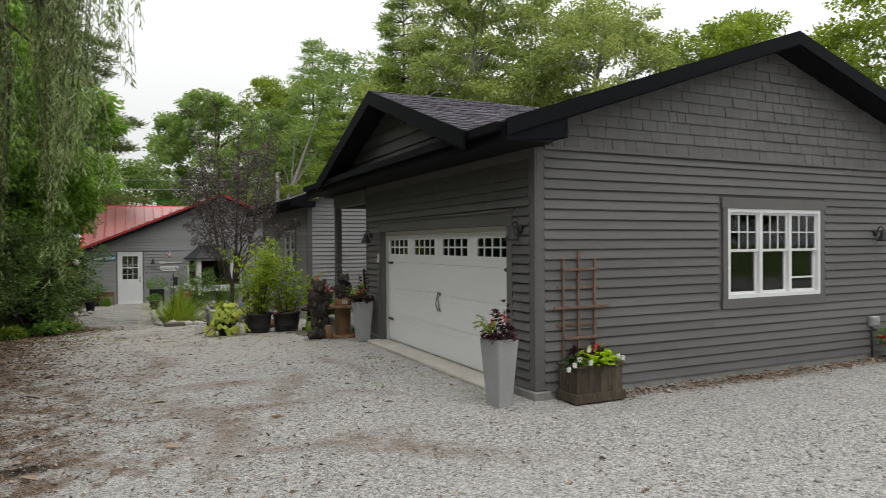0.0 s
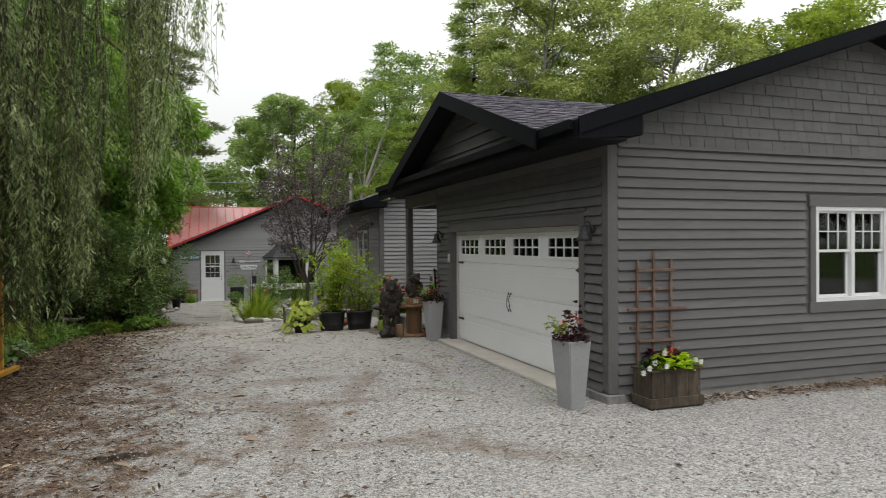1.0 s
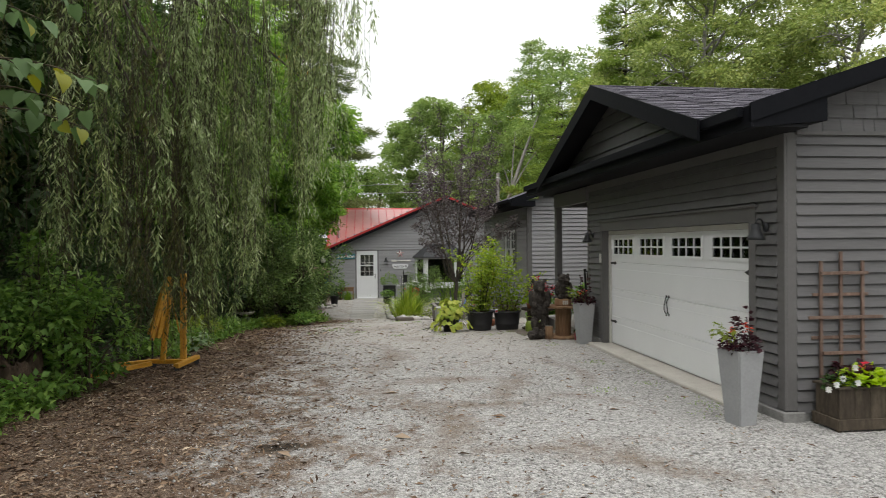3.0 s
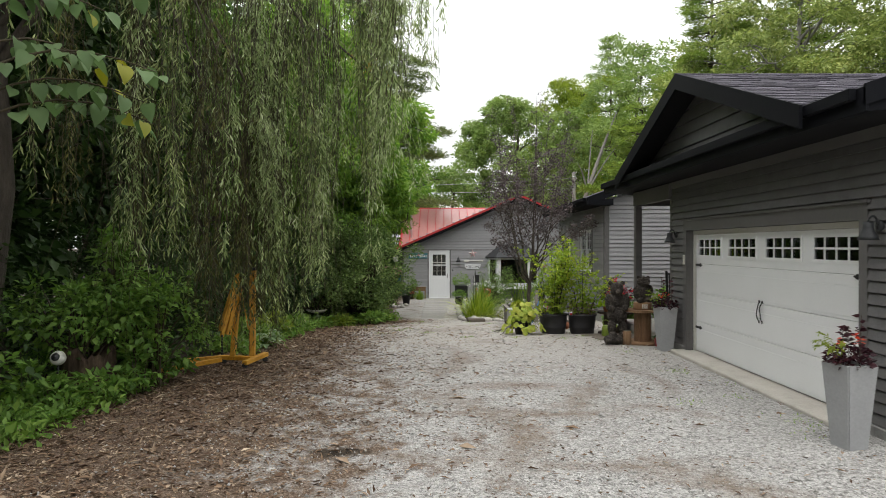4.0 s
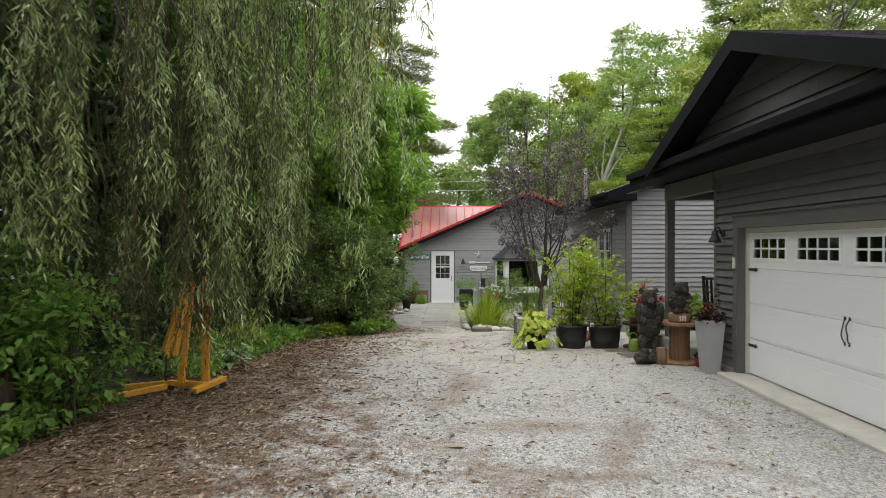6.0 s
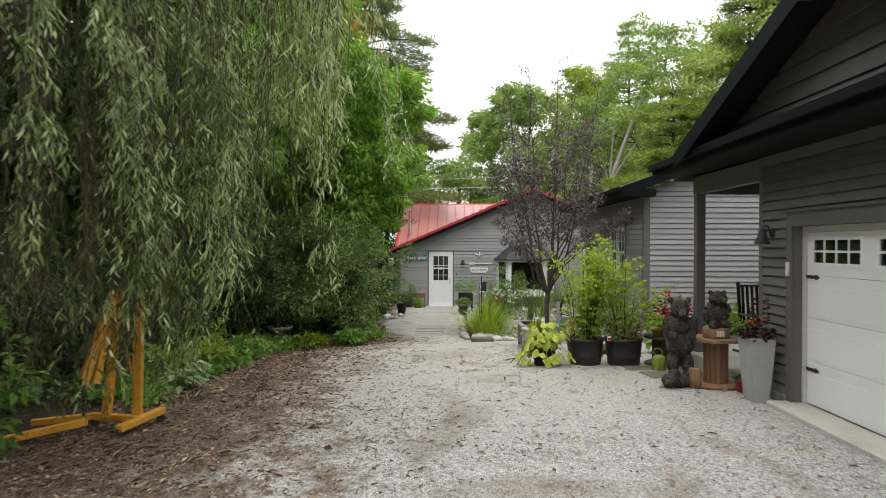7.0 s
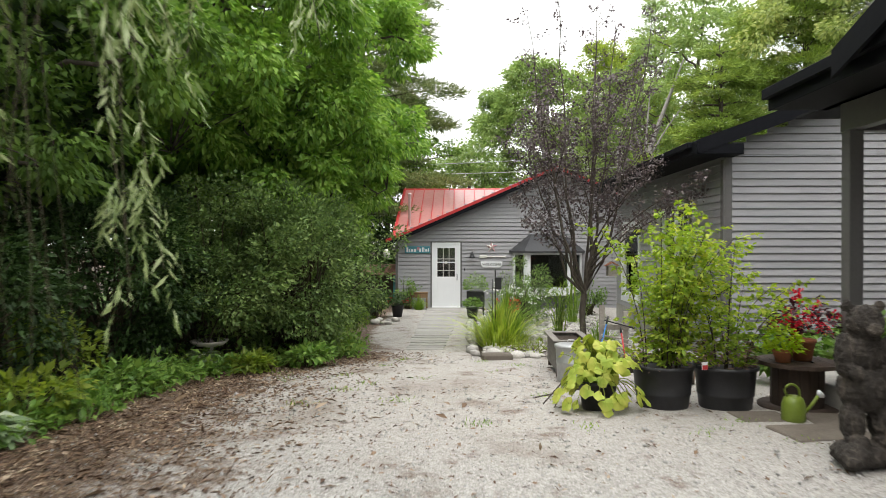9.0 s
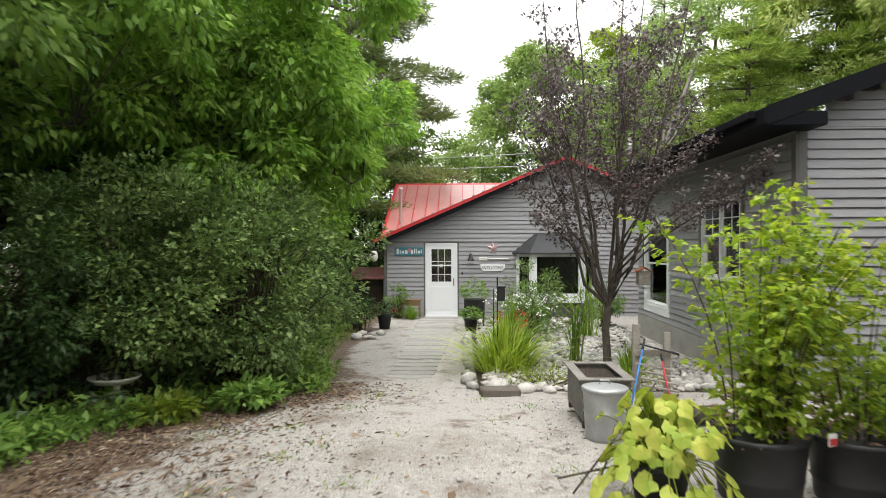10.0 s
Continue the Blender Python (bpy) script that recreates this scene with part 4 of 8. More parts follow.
    add("vent_pipe", lathe([(0.05, 0), (0.05, 1.15), (0.06, 1.15), (0.06, 1.2)], 12, (-1.42, 32.4, 2.2)), WHITE, "white plastic roof vent pipe")
    add("corner_board", boxes((CX0 - 0.02, CX0 + 0.07, CY - 0.026, CY, -0.5, 1.78)), TRIM)
    add("belt_line", boxes((CX0 + 0.07, CX1, CY - 0.03, CY, 1.66, 1.70)), TRIM)
    add("door_casing", boxes((DX0 - 0.1, DX0 - 0.04, CY - 0.03, CY + 0.02, -0.48, DZ1 + 0.06), (DX1 + 0.04, DX1 + 0.1, CY - 0.03, CY + 0.02, -0.48, DZ1 + 0.06), (DX0 - 0.1, DX1 + 0.1, CY - 0.03, CY + 0.02, DZ1 + 0.06, DZ1 + 0.1)), TRIM)
    siding(front, (CX0, CY, 0), 0, CX1 - CX0, -0.5, 4.0, lap=0.128, mesh=board_mesh("siding_board", 0.106, material=PALESIDING),
           holes=((DX0 - 0.1 - CX0, DX1 + 0.1 - CX0, -1, DZ1 + 0.1), (bx0 - CX0, bx1 - CX0, -0.02, 1.4), (-1, 0.07, -1, 1.75)),
           limits=lambda z: (max(0.0, (z - ez) / slope), min(CX1 - CX0, 2 * (rx - CX0) - max(0.0, (z - ez) / slope))))
    return c


cottage = build_cottage()


# ---- trees ----
def bent(a, b, sag, k=6):
    """Points from a to b along a bow that rises early and droops late."""
    a, b = np.array(a, float), np.array(b, float)
    s = np.linspace(0, 1, k)[:, None]
    p = a + (b - a) * s
    p[:, 2] += sag * np.sin(np.pi * s[:, 0])
    return p


def tree(label, at, height, spread, low, n_clump, per, leaf, ratio, mat, seed, bark=None, clump=0.55, trunk=0.16, name="tree", limbs=14, droop=0.4, flat=0.3, lean=(0, 0), lobes=20, lobe=0.42, group="", squash=0.5, core=0.7):
    """A trunk and limbs that carry rounded lobes; each lobe is a shell of leaf clumps, with shade and gaps between the lobes."""
    rng = np.random.default_rng(seed)
    gz = float(ground_height(at[0], at[1]))
    t = thing(name, label, "tree", (at[0], at[1], gz), group=group)
    k = 9
    tp = np.zeros((k, 3))
    tp[:, 2] = np.linspace(-0.15, height * 0.88, k)
    tp[1:, :2] = np.cumsum(rng.normal(0, height * 0.012, (k - 1, 2)), axis=0) + np.outer(np.linspace(0, 1, k - 1), lean)
    rad = trunk * np.linspace(1.15, 0.12, k)
    rad[0] *= 1.35
    bark = bark or BARK
    quads_mesh("trunk", [tube_arrays(tp, rad, 10)], bark, t)
    cz, rz = (low + height) / 2, (height - low) / 2
    # lobes spread evenly over the crown by a golden spiral, then jittered
    i = np.arange(lobes) + 0.5
    up = 1 - 2 * i / lobes
    az = i * 2.39996 + seed
    u = np.stack([np.sqrt(1 - up ** 2) * np.cos(az), np.sqrt(1 - up ** 2) * np.sin(az), up], 1) + rng.normal(0, 0.16, (lobes, 3))
    lr = lobe * rng.uniform(0.7, 1.25, (lobes, 1))
    lc = u * rng.uniform(0.5, core, (lobes, 1)) * np.array([[spread, spread, rz]])
    lc[:, :2] *= np.clip(1.08 - 0.35 * np.clip(lc[:, 2:] / rz, -0.3, 1), 0.5, 1.2)
    lc[:, 2] += cz
    lc[:, :2] += np.stack([np.interp(lc[:, 2], tp[:, 2], tp[:, q]) for q in (0, 1)], 1)
    share = lr[:, 0] ** 2
    which = rng.choice(lobes, n_clump, p=share / share.sum())
    d = unit(rng.normal(size=(n_clump, 3)) + 0.55 * unit(u)[which] + np.array([[0, 0, 0.3]]))
    c = lc[which] + d * rng.uniform(0.3, 1, (n_clump, 1)) ** 0.33 * lr[which] * spread * np.array([[1, 1, 0.8]])
    c[:, 2] = np.maximum(c[:, 2], 0.25)
    chunks, nodes = [], [tp[3:]]
    for q in rng.choice(lobes, min(limbs, lobes), replace=False):
        ax = np.array([np.interp(lc[q, 2], tp[:, 2], tp[:, 0]), np.interp(lc[q, 2], tp[:, 2], tp[:, 1])])
        dd = np.hypot(*(lc[q, :2] - ax))
        z0 = max(low * 0.6, min(lc[q, 2] - 0.5 * dd, height * 0.8))
        s = np.array([np.interp(z0, tp[:, 2], tp[:, 0]), np.interp(z0, tp[:, 2], tp[:, 1]), z0])
        tip = lc[q] + unit(u[q:q + 1])[0] * lr[q, 0] * spread * 0.8
        p = bent(s, tip, 0.12 * dd, 9)
        p[1:-1] += rng.normal(0, 0.03 * dd + 0.01, (7, 3))
        r0 = trunk * 0.42 * (1 - 0.6 * z0 / height)
        chunks.append(tube_arrays(p, np.linspace(r0, 0.014, 9), 6))
        nodes.append(p[2:])
    nodes = np.concatenate(nodes)
    for q in range(0, n_clump, 3):
        d2 = ((nodes - c[q]) ** 2).sum(1) + 4 * np.clip(nodes[:, 2] - c[q, 2], 0, 9)
        p = bent(nodes[d2.argmin()], c[q], 0.06, 4)
        chunks.append(tube_arrays(p, np.linspace(0.016, 0.005, 4), 3))
    quads_mesh("branchwork", chunks, bark, t)
    n = n_clump * per
    idx = np.repeat(np.arange(n_clump), per)
    size = clump * rng.uniform(0.6, 1.3, n_clump)[idx][:, None]
    off = unit(rng.normal(size=(n, 3))) * rng.uniform(0.1, 1, (n, 1)) ** 0.5 * size * np.array([[1, 1, squash]])
    D = unit(off) * 0.7 + d[idx] * 0.45 + rng.normal(0, 0.35, (n, 3)) + np.array([0, 0, -droop])
    leaves("crown", c[idx] + off, D, leaf * rng.uniform(0.65, 1.25, n), ratio, mat, t, seed=seed, flat=flat)
    return t


def pine(label, at, height, spread, low, mat, seed, step=0.62, needles=14, needle=0.26, trunk=0.2, name="pine_tree", boughs=7, tuft=0.24):
    """Whorls of level boughs that carry flat, feathery plates of needles, drooping a little at the tips."""
    rng = np.random.default_rng(seed)
    gz = float(ground_height(at[0], at[1]))
    t = thing(name, label, "tree", (at[0], at[1], gz))
    quads_mesh("trunk", [tube_arrays(np.array([[0.05 * math.sin(z), 0.05 * math.cos(z * 1.3), z] for z in np.linspace(-0.15, height, 12)]), trunk * np.linspace(1.2, 0.08, 12), 10)], BARK, t)
    chunks, P, D = [], [], []
    z = low
    while z < height - 0.3:
        f = (z - low) / (height - low)
        reach = spread * (1 - f) ** 0.65 * (0.8 + 0.2 * math.sin(z * 1.7 + seed)) + 0.3
        a0 = rng.uniform(0, 6.283)
        for j in range(boughs):
            if rng.random() < 0.14:
                continue
            a = a0 + (j + rng.uniform(-0.35, 0.35)) * 6.283 / boughs
            r = reach * rng.uniform(0.55, 1.12)
            tip = np.array([math.cos(a) * r, math.sin(a) * r, z + r * rng.uniform(-0.12, 0.16)])
            p = bent((0, 0, z + rng.uniform(-0.15, 0.15)), tip, 0.07 * r, 7)
            chunks.append(tube_arrays(p, np.linspace(0.05, 0.012, 7), 5))
            side = np.array([-math.sin(a), math.cos(a), 0])
            ahead = np.array([math.cos(a), math.sin(a), 0])
            ss = np.arange(0.34, 1.02, tuft * 0.8 / max(r, 0.6))
            q = np.stack([np.interp(ss, np.linspace(0, 1, 7), p[:, i]) for i in range(3)], 1)
            wide = 0.36 * r * np.clip(1.25 - ss, 0.12, 0.7) + 0.08
            for sg in (-1.0, -0.5, 0.0, 0.5, 1.0):
                if abs(sg) == 0.5 and r < 1.6:
                    continue
                c = q + side * (sg * wide * rng.uniform(0.75, 1.05, len(ss)))[:, None] + ahead * (abs(sg) * 0.25 * wide)[:, None]
                c[:, 2] += rng.uniform(-0.05, 0.08, len(ss)) - 0.08 * abs(sg) * wide
                m = needles
                cc = np.repeat(c, m, 0)
                off = rng.normal(0, 1, cc.shape) * np.array([[tuft * 0.55, tuft * 0.55, tuft * 0.22]])
                P.append(cc + off)
                D.append(rng.normal(0, 0.45, cc.shape) + ahead * 0.7 + side * sg * 0.7 + np.array([0, 0, 0.25]))
        z += step * rng.uniform(0.8, 1.2)
    quads_mesh("boughwork", chunks, BARK, t)
    P, D = np.concatenate(P), np.concatenate(D)
    leaves("needles", P, D, needle * rng.uniform(0.7, 1.2, len(P)), 0.14, mat, t, seed=seed, flat=0.25)
    return t


def shrub(label, at, rx, ry, h, n, leaf, ratio, mat, seed, name="shrub", clumps=60, clump=0.22, z0=0.1, category="shrub", stems=TWIG, droop=0.2, hollow=0.5, flat=0.6, jag=0.1):
    rng = np.random.default_rng(seed)
    gz = float(ground_height(at[0], at[1])) if len(at) == 2 else at[2]
    t = thing(name, label, category, (at[0], at[1], gz))
    u = unit(rng.normal(size=(clumps, 3)) * np.array([[1, 1, 0.9]]))
    r = rng.uniform(hollow ** 3, 1, (clumps, 1)) ** (1 / 3) * (1 + rng.normal(0, jag, (clumps, 1)))
    c = u * r * np.array([[rx, ry, (h - z0) / 2]])
    c[:, 2] += (h + z0) / 2
    c[:, 2] = np.maximum(c[:, 2], 0.06)
    chunks = []
    for i in range(clumps):
        b = np.array([rng.normal(0, 0.15 * rx), rng.normal(0, 0.15 * ry), -0.03])
        chunks.append(tube_arrays(bent(b, c[i], 0.1 * h, 5), np.linspace(0.008 + 0.006 * h, 0.003, 5), 5))
    quads_mesh("stemwork", chunks, stems, t)
    idx = rng.integers(0, clumps, n)
    off = unit(rng.normal(size=(n, 3))) * rng.uniform(0.1, 1, (n, 1)) ** 0.5 * 1.5 * clump * np.array([[1, 1, 0.7]])
    P = c[idx] + off
    P[:, 2] = np.maximum(P[:, 2], 0.02)
    D = unit(off) * 0.6 + u[idx] * 0.5 + rng.normal(0, 0.4, (n, 3)) + np.array([0, 0, -droop])
    leaves("foliage", P, D, leaf * rng.uniform(0.6, 1.25, n), ratio, mat, t, seed=seed, flat=flat)
    return t


def willow():
    """A weeping willow: a broad crown added out of view, arching limbs and ropes of hanging strands with drooping side
    shoots.
    """
    rng = np.random.default_rng(21)
    org = np.array([-6.2, 10.0, 0.05])
    t = thing("willow_tree", "large weeping willow with long hanging strands over the drive", "tree", tuple(org))
    tp = np.array([[0, 0, -0.2], [0.05, 0, 1.2], [0.2, 0.1, 2.6], [0.1, 0.2, 4.2], [0.3, 0.1, 6.0], [0.4, 0.2, 8.5], [0.3, 0.1, 10.5]])
    quads_mesh("trunk", [tube_arrays(tp, [0.5, 0.4, 0.36, 0.3, 0.22, 0.12, 0.05], 12)], BARK, t)
    edge = lambda y: np.interp(y, [3.5, 6, 7.5, 9, 10.5, 12, 13.1, 14.0, 15.2], [-4.4, -3.7, -3.2, -2.75, -2.0, -1.2, -0.65, -1.2, -2.6])
    stems, limbs = [], []
    kinds = {0: ([], []), 1: ([], []), 2: ([], [])}
    # cascades: a limb tip drops a narrow sheaf of strands; dark gaps stay between the sheaves.
    # (place along the drive, how far inside the edge, top, lowest end, strands, zone)
    sheaves = []
    for y in np.arange(8.9, 13.3, 0.31):
        sheaves.append((y + rng.normal(0, 0.1), rng.choice([0.1, 0.25, 0.8, 1.3]) + rng.uniform(-0.1, 0.25), rng.uniform(5.4, 8.2), None, int(rng.integers(7, 13)), 0))
    for y in np.arange(9.4, 12.6, 0.5):
        sheaves.append((y + rng.normal(0, 0.1), rng.uniform(-0.25, 0.1), rng.uniform(4.6, 6.2), rng.uniform(2.2, 3.6), int(rng.integers(5, 9)), 0))
    for y in np.arange(5.2, 8.9, 1.2):
        sheaves.append((y + rng.normal(0, 0.14), rng.uniform(0.0, 0.7), rng.uniform(5.0, 8.0), None, int(rng.integers(6, 12)), 1))
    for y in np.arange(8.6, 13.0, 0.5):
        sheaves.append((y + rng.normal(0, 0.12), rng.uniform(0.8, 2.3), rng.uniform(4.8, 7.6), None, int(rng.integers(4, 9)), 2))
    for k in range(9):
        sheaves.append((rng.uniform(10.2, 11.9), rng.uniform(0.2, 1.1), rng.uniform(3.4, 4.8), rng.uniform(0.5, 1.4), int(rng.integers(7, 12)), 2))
    # thin outriders that hang over the drive
    for x, y, low, k in ((-0.12, 9.6, 3.95, 13), (-0.3, 9.75, 4.6, 8), (-0.56, 9.8, 2.7, 16), (-0.76, 10.1, 2.9, 12), (-1.0, 10.4, 2.2, 12)):
        sheaves.append((y, edge(y) - x, 7.4, low, k, 3))
    # pale sheaves that hang lowest, over the edge of the gravel; sky light in their colour
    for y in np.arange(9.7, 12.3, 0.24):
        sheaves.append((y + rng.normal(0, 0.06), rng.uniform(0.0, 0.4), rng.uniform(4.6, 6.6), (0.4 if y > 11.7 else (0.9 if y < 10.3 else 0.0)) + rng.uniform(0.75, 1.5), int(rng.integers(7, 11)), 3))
    for b, (y, deep, top, end, count, zone) in enumerate(sheaves):
        x = edge(y) - deep
        over = x > -1.9
        # sheaves end at uneven heights; those over the gravel are cut short
        if end is None:
            low = (0.95 + (x + 1.9) * 1.0 + abs(rng.normal(0, 0.55))) if over else ((0.2 if y > 11.6 else 0.55) + abs(rng.normal(0, 0.6)))
            low += 1.1 if y < 8.8 else (1.1 if y < 10.3 else 0.1)
            if y > 12.25 and deep < 0.7:
                low = 2.2 + 0.5 * (y - 12.25) + abs(rng.normal(0, 0.35))
        else:
            low = end
        hub = np.array([x, y, top])
        if b % 3 == 0:
            s = np.array([-6.0, 10.2, rng.uniform(4.0, 8.0)])
            limbs.append(tube_arrays(bent(s - org, hub - org, rng.uniform(0.8, 1.6), 8), np.linspace(0.07, 0.012, 8), 6))
        # leaf colour by zone: inner sheaves mostly shade-dark, the outermost mostly lit-pale
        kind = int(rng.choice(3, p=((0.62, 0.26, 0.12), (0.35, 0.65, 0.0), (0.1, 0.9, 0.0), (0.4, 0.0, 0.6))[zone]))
        P, D = kinds[kind]
        sway, ph0, wide = rng.normal(0, 0.14, 2), rng.uniform(0, 6.28), rng.uniform(0.035, 0.09)
        for q in range(count):
            h = hub + rng.normal(0, 1, 3) * np.array([wide, wide * 1.1, 0.45])
            bot = low + (rng.exponential(0.8) if q else 0)
            ln = h[2] - bot
            if ln < 0.6:
                continue
            m = 16
            s = np.linspace(0, 1, m)
            ph, am = ph0 + rng.normal(0, 0.4), rng.uniform(0.03, 0.1)
            drift = sway + rng.normal(0, 0.06, 2)
            px = h[0] + am * np.sin(s * 6 + ph) + drift[0] * s ** 2
            py = h[1] + am * np.cos(s * 5.2 + ph) + drift[1] * s ** 2
            pts = np.stack([px, py, h[2] - ln * s], 1)
            stems.append(tube_arrays(pts - org, np.linspace(0.0055, 0.0024, m), 3))
            # side shoots leave the strand and droop, each with a tuft of narrow leaves; bare stretches between
            bare = rng.uniform(0.0, 0.35) if zone < 2 else rng.uniform(0.2, 0.6)
            for s0 in rng.uniform(0.05, 1.0, int(ln * (4.6 if zone == 3 else 3.4))):
                if rng.random() < bare * (1.4 - s0):
                    continue
                a0 = np.array([np.interp(s0, s, pts[:, i]) for i in range(3)])
                az, sl = rng.uniform(0, 6.283), rng.uniform(0.12, 0.4)
                out = np.array([math.cos(az), math.sin(az), 0])
                k = int(rng.integers(6, 12))
                u = np.linspace(0.1, 1, k)[:, None]
                lp = a0 + out * (0.45 * sl * u ** 0.6) + np.array([0, 0, -1]) * (sl * u ** 1.3)
                fan = rng.uniform(0, 6.283, k)
                side = np.stack([np.cos(fan), np.sin(fan), np.zeros(k)], 1)
                P.append(lp - org)
                D.append(side * rng.uniform(0.2, 1.0, (k, 1)) + out * 0.25 + np.array([0, 0, -1.0]))
            n = int(ln * 7)
            q2 = rng.uniform(0.02, 1, n)
            lp = np.stack([np.interp(q2, s, pts[:, i]) for i in range(3)], 1)
            az = rng.uniform(0, 6.283, n)
            out = np.stack([np.cos(az), np.sin(az), np.zeros(n)], 1)
            P.append(lp - org)
            D.append(out * rng.uniform(0.2, 1.0, (n, 1)) + np.array([0, 0, -1.0]))
    # bare brown inner twigs
    for k in range(150):
        y = rng.uniform(9.5, 12.6)
        x, top = edge(y) - rng.uniform(0.3, 2.2), rng.uniform(3.0, 5.2)
        bot = rng.uniform(0.4, 1.8)
        s = np.linspace(0, 1, 9)
        dr, ph = rng.normal(0, 0.35, 2), rng.uniform(0, 6.28)
        stems.append(tube_arrays(np.stack([x + dr[0] * s + 0.05 * np.sin(5 * s + ph), y + dr[1] * s + 0.05 * np.cos(4 * s + ph), top + (bot - top) * s], 1) - org, np.linspace(0.005, 0.002, 9), 3))
    quads_mesh("limbwork", limbs, BARK, t)
    quads_mesh("strandwork", stems, TWIG, t)
    for k, mat in ((0, L_WILLOW), (1, L_WILLOW_SHADED), (2, L_WILLOW_LIT)):
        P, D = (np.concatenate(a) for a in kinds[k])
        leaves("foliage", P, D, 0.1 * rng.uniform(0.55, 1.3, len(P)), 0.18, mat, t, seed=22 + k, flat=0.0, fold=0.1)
    # unseen crown above, added thick enough to keep the sky's light from the inside
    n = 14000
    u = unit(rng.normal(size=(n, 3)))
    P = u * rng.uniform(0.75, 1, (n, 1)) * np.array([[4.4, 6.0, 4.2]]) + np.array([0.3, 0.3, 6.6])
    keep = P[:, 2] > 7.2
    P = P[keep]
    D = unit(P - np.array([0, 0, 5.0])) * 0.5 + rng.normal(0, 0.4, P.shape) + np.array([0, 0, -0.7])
    leaves("crown", P, D, 0.3 * rng.uniform(0.7, 1.3, len(P)), 0.4, L_WILLOW_SHADED, t, seed=29, flat=0.8)
    return t


willow()

# broadleaf trees along the drive
ash = tree("tall green ash tree with drooping leaves beside the drive", (-4.6, 21.4), 10.4, 3.3, 1.4, 640, 96, 0.15, 0.46, L_ASH, 31, clump=0.4, trunk=0.2, droop=0.6, limbs=14, lobes=44, lobe=0.28)
rng_ash = np.random.default_rng(37)
leaves("turned_leaves", np.array([2.5, -0.9, 7.4]) + rng_ash.normal(0, 1, (160, 3)) * np.array([[0.3, 0.3, 0.22]]), rng_ash.normal(0, 0.6, (160, 3)) + np.array([0, 0, -0.5]), 0.14, 0.5, L_TURNED, ash, "early-turned orange leaves", seed=38)
tree("green ash tree leaning out over the drive", (-3.7, 24.8), 6.6, 2.7, 2.2, 380, 90, 0.14, 0.46, L_ASH, 32, clump=0.34, trunk=0.12, droop=0.6, lean=(0.7, -0.5), lobes=34, lobe=0.28)
tree("young green ash tree above the honeysuckle", (-2.9, 21.7), 5.4, 1.8, 2.0, 190, 90, 0.14, 0.46, L_ASH, 36, clump=0.32, trunk=0.07, droop=0.6, lobes=26, lobe=0.32)
tree("dense green tree behind the garden shed", (-3.5, 40.5), 11.0, 2.8, 0.3, 240, 90, 0.17, 0.5, L_MAPLE, 34, clump=0.5, trunk=0.16)
tree("dark green maple in the woods edge", (-5.7, 17.0), 8.5, 2.2, 1.5, 260, 100, 0.14, 0.5, L_MAPLE, 33, clump=0.42, trunk=0.16, droop=0.6)
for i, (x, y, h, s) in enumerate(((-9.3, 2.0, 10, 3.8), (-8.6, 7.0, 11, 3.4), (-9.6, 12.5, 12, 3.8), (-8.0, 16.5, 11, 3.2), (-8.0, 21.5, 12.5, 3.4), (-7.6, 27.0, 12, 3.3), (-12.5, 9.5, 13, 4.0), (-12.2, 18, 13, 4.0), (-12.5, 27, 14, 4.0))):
    tree("dense green woodland tree with shade-dark leaves", (x, y), h, s, 0.7, 190, 34, 0.3, 0.6, L_DEEP_SHADED, 40 + i, clump=0.75, trunk=0.17, group="woods beside the drive")
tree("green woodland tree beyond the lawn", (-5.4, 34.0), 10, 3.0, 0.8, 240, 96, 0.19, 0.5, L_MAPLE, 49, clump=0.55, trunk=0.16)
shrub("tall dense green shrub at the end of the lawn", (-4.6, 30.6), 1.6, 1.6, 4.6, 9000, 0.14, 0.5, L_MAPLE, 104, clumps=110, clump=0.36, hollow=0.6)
shrub("dark green shrub behind the shed", (-4.0, 37.0), 2.0, 1.5, 3.4, 7000, 0.16, 0.5, L_DEEP_SHADED, 103, clumps=80, clump=0.4)
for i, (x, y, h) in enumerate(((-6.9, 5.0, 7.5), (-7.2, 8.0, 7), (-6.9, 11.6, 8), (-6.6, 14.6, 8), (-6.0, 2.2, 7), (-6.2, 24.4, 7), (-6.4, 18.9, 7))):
    tree("dense undergrowth tree in the woods edge with shade-dark leaves", (x, y), h, 1.7, 0.2, 110, 54, 0.22, 0.6, L_DEEP_SHADED, 140 + i, clump=0.6, trunk=0.1, group="woods beside the drive")
# tall trees past the cottage
pine("tall grey-green white pine behind the cottage roof", (-4.0, 37.5), 17.5, 5.9, 3.2, L_PINEDULL, 51, needles=17, step=0.95, boughs=8, tuft=0.3, needle=0.3)
tree("tall woodland tree behind the cottage", (-9, 36), 17, 4.5, 2.0, 220, 110, 0.21, 0.5, L_MAPLE, 52, clump=0.7, trunk=0.25)
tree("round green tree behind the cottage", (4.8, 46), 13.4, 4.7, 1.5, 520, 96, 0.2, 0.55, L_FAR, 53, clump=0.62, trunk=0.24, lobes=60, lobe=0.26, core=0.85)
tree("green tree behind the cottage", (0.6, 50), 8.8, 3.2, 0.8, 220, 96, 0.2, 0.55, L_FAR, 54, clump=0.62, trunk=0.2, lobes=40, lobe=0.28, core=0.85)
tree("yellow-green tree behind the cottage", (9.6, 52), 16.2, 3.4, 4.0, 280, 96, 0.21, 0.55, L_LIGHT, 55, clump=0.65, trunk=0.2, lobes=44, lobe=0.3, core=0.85)
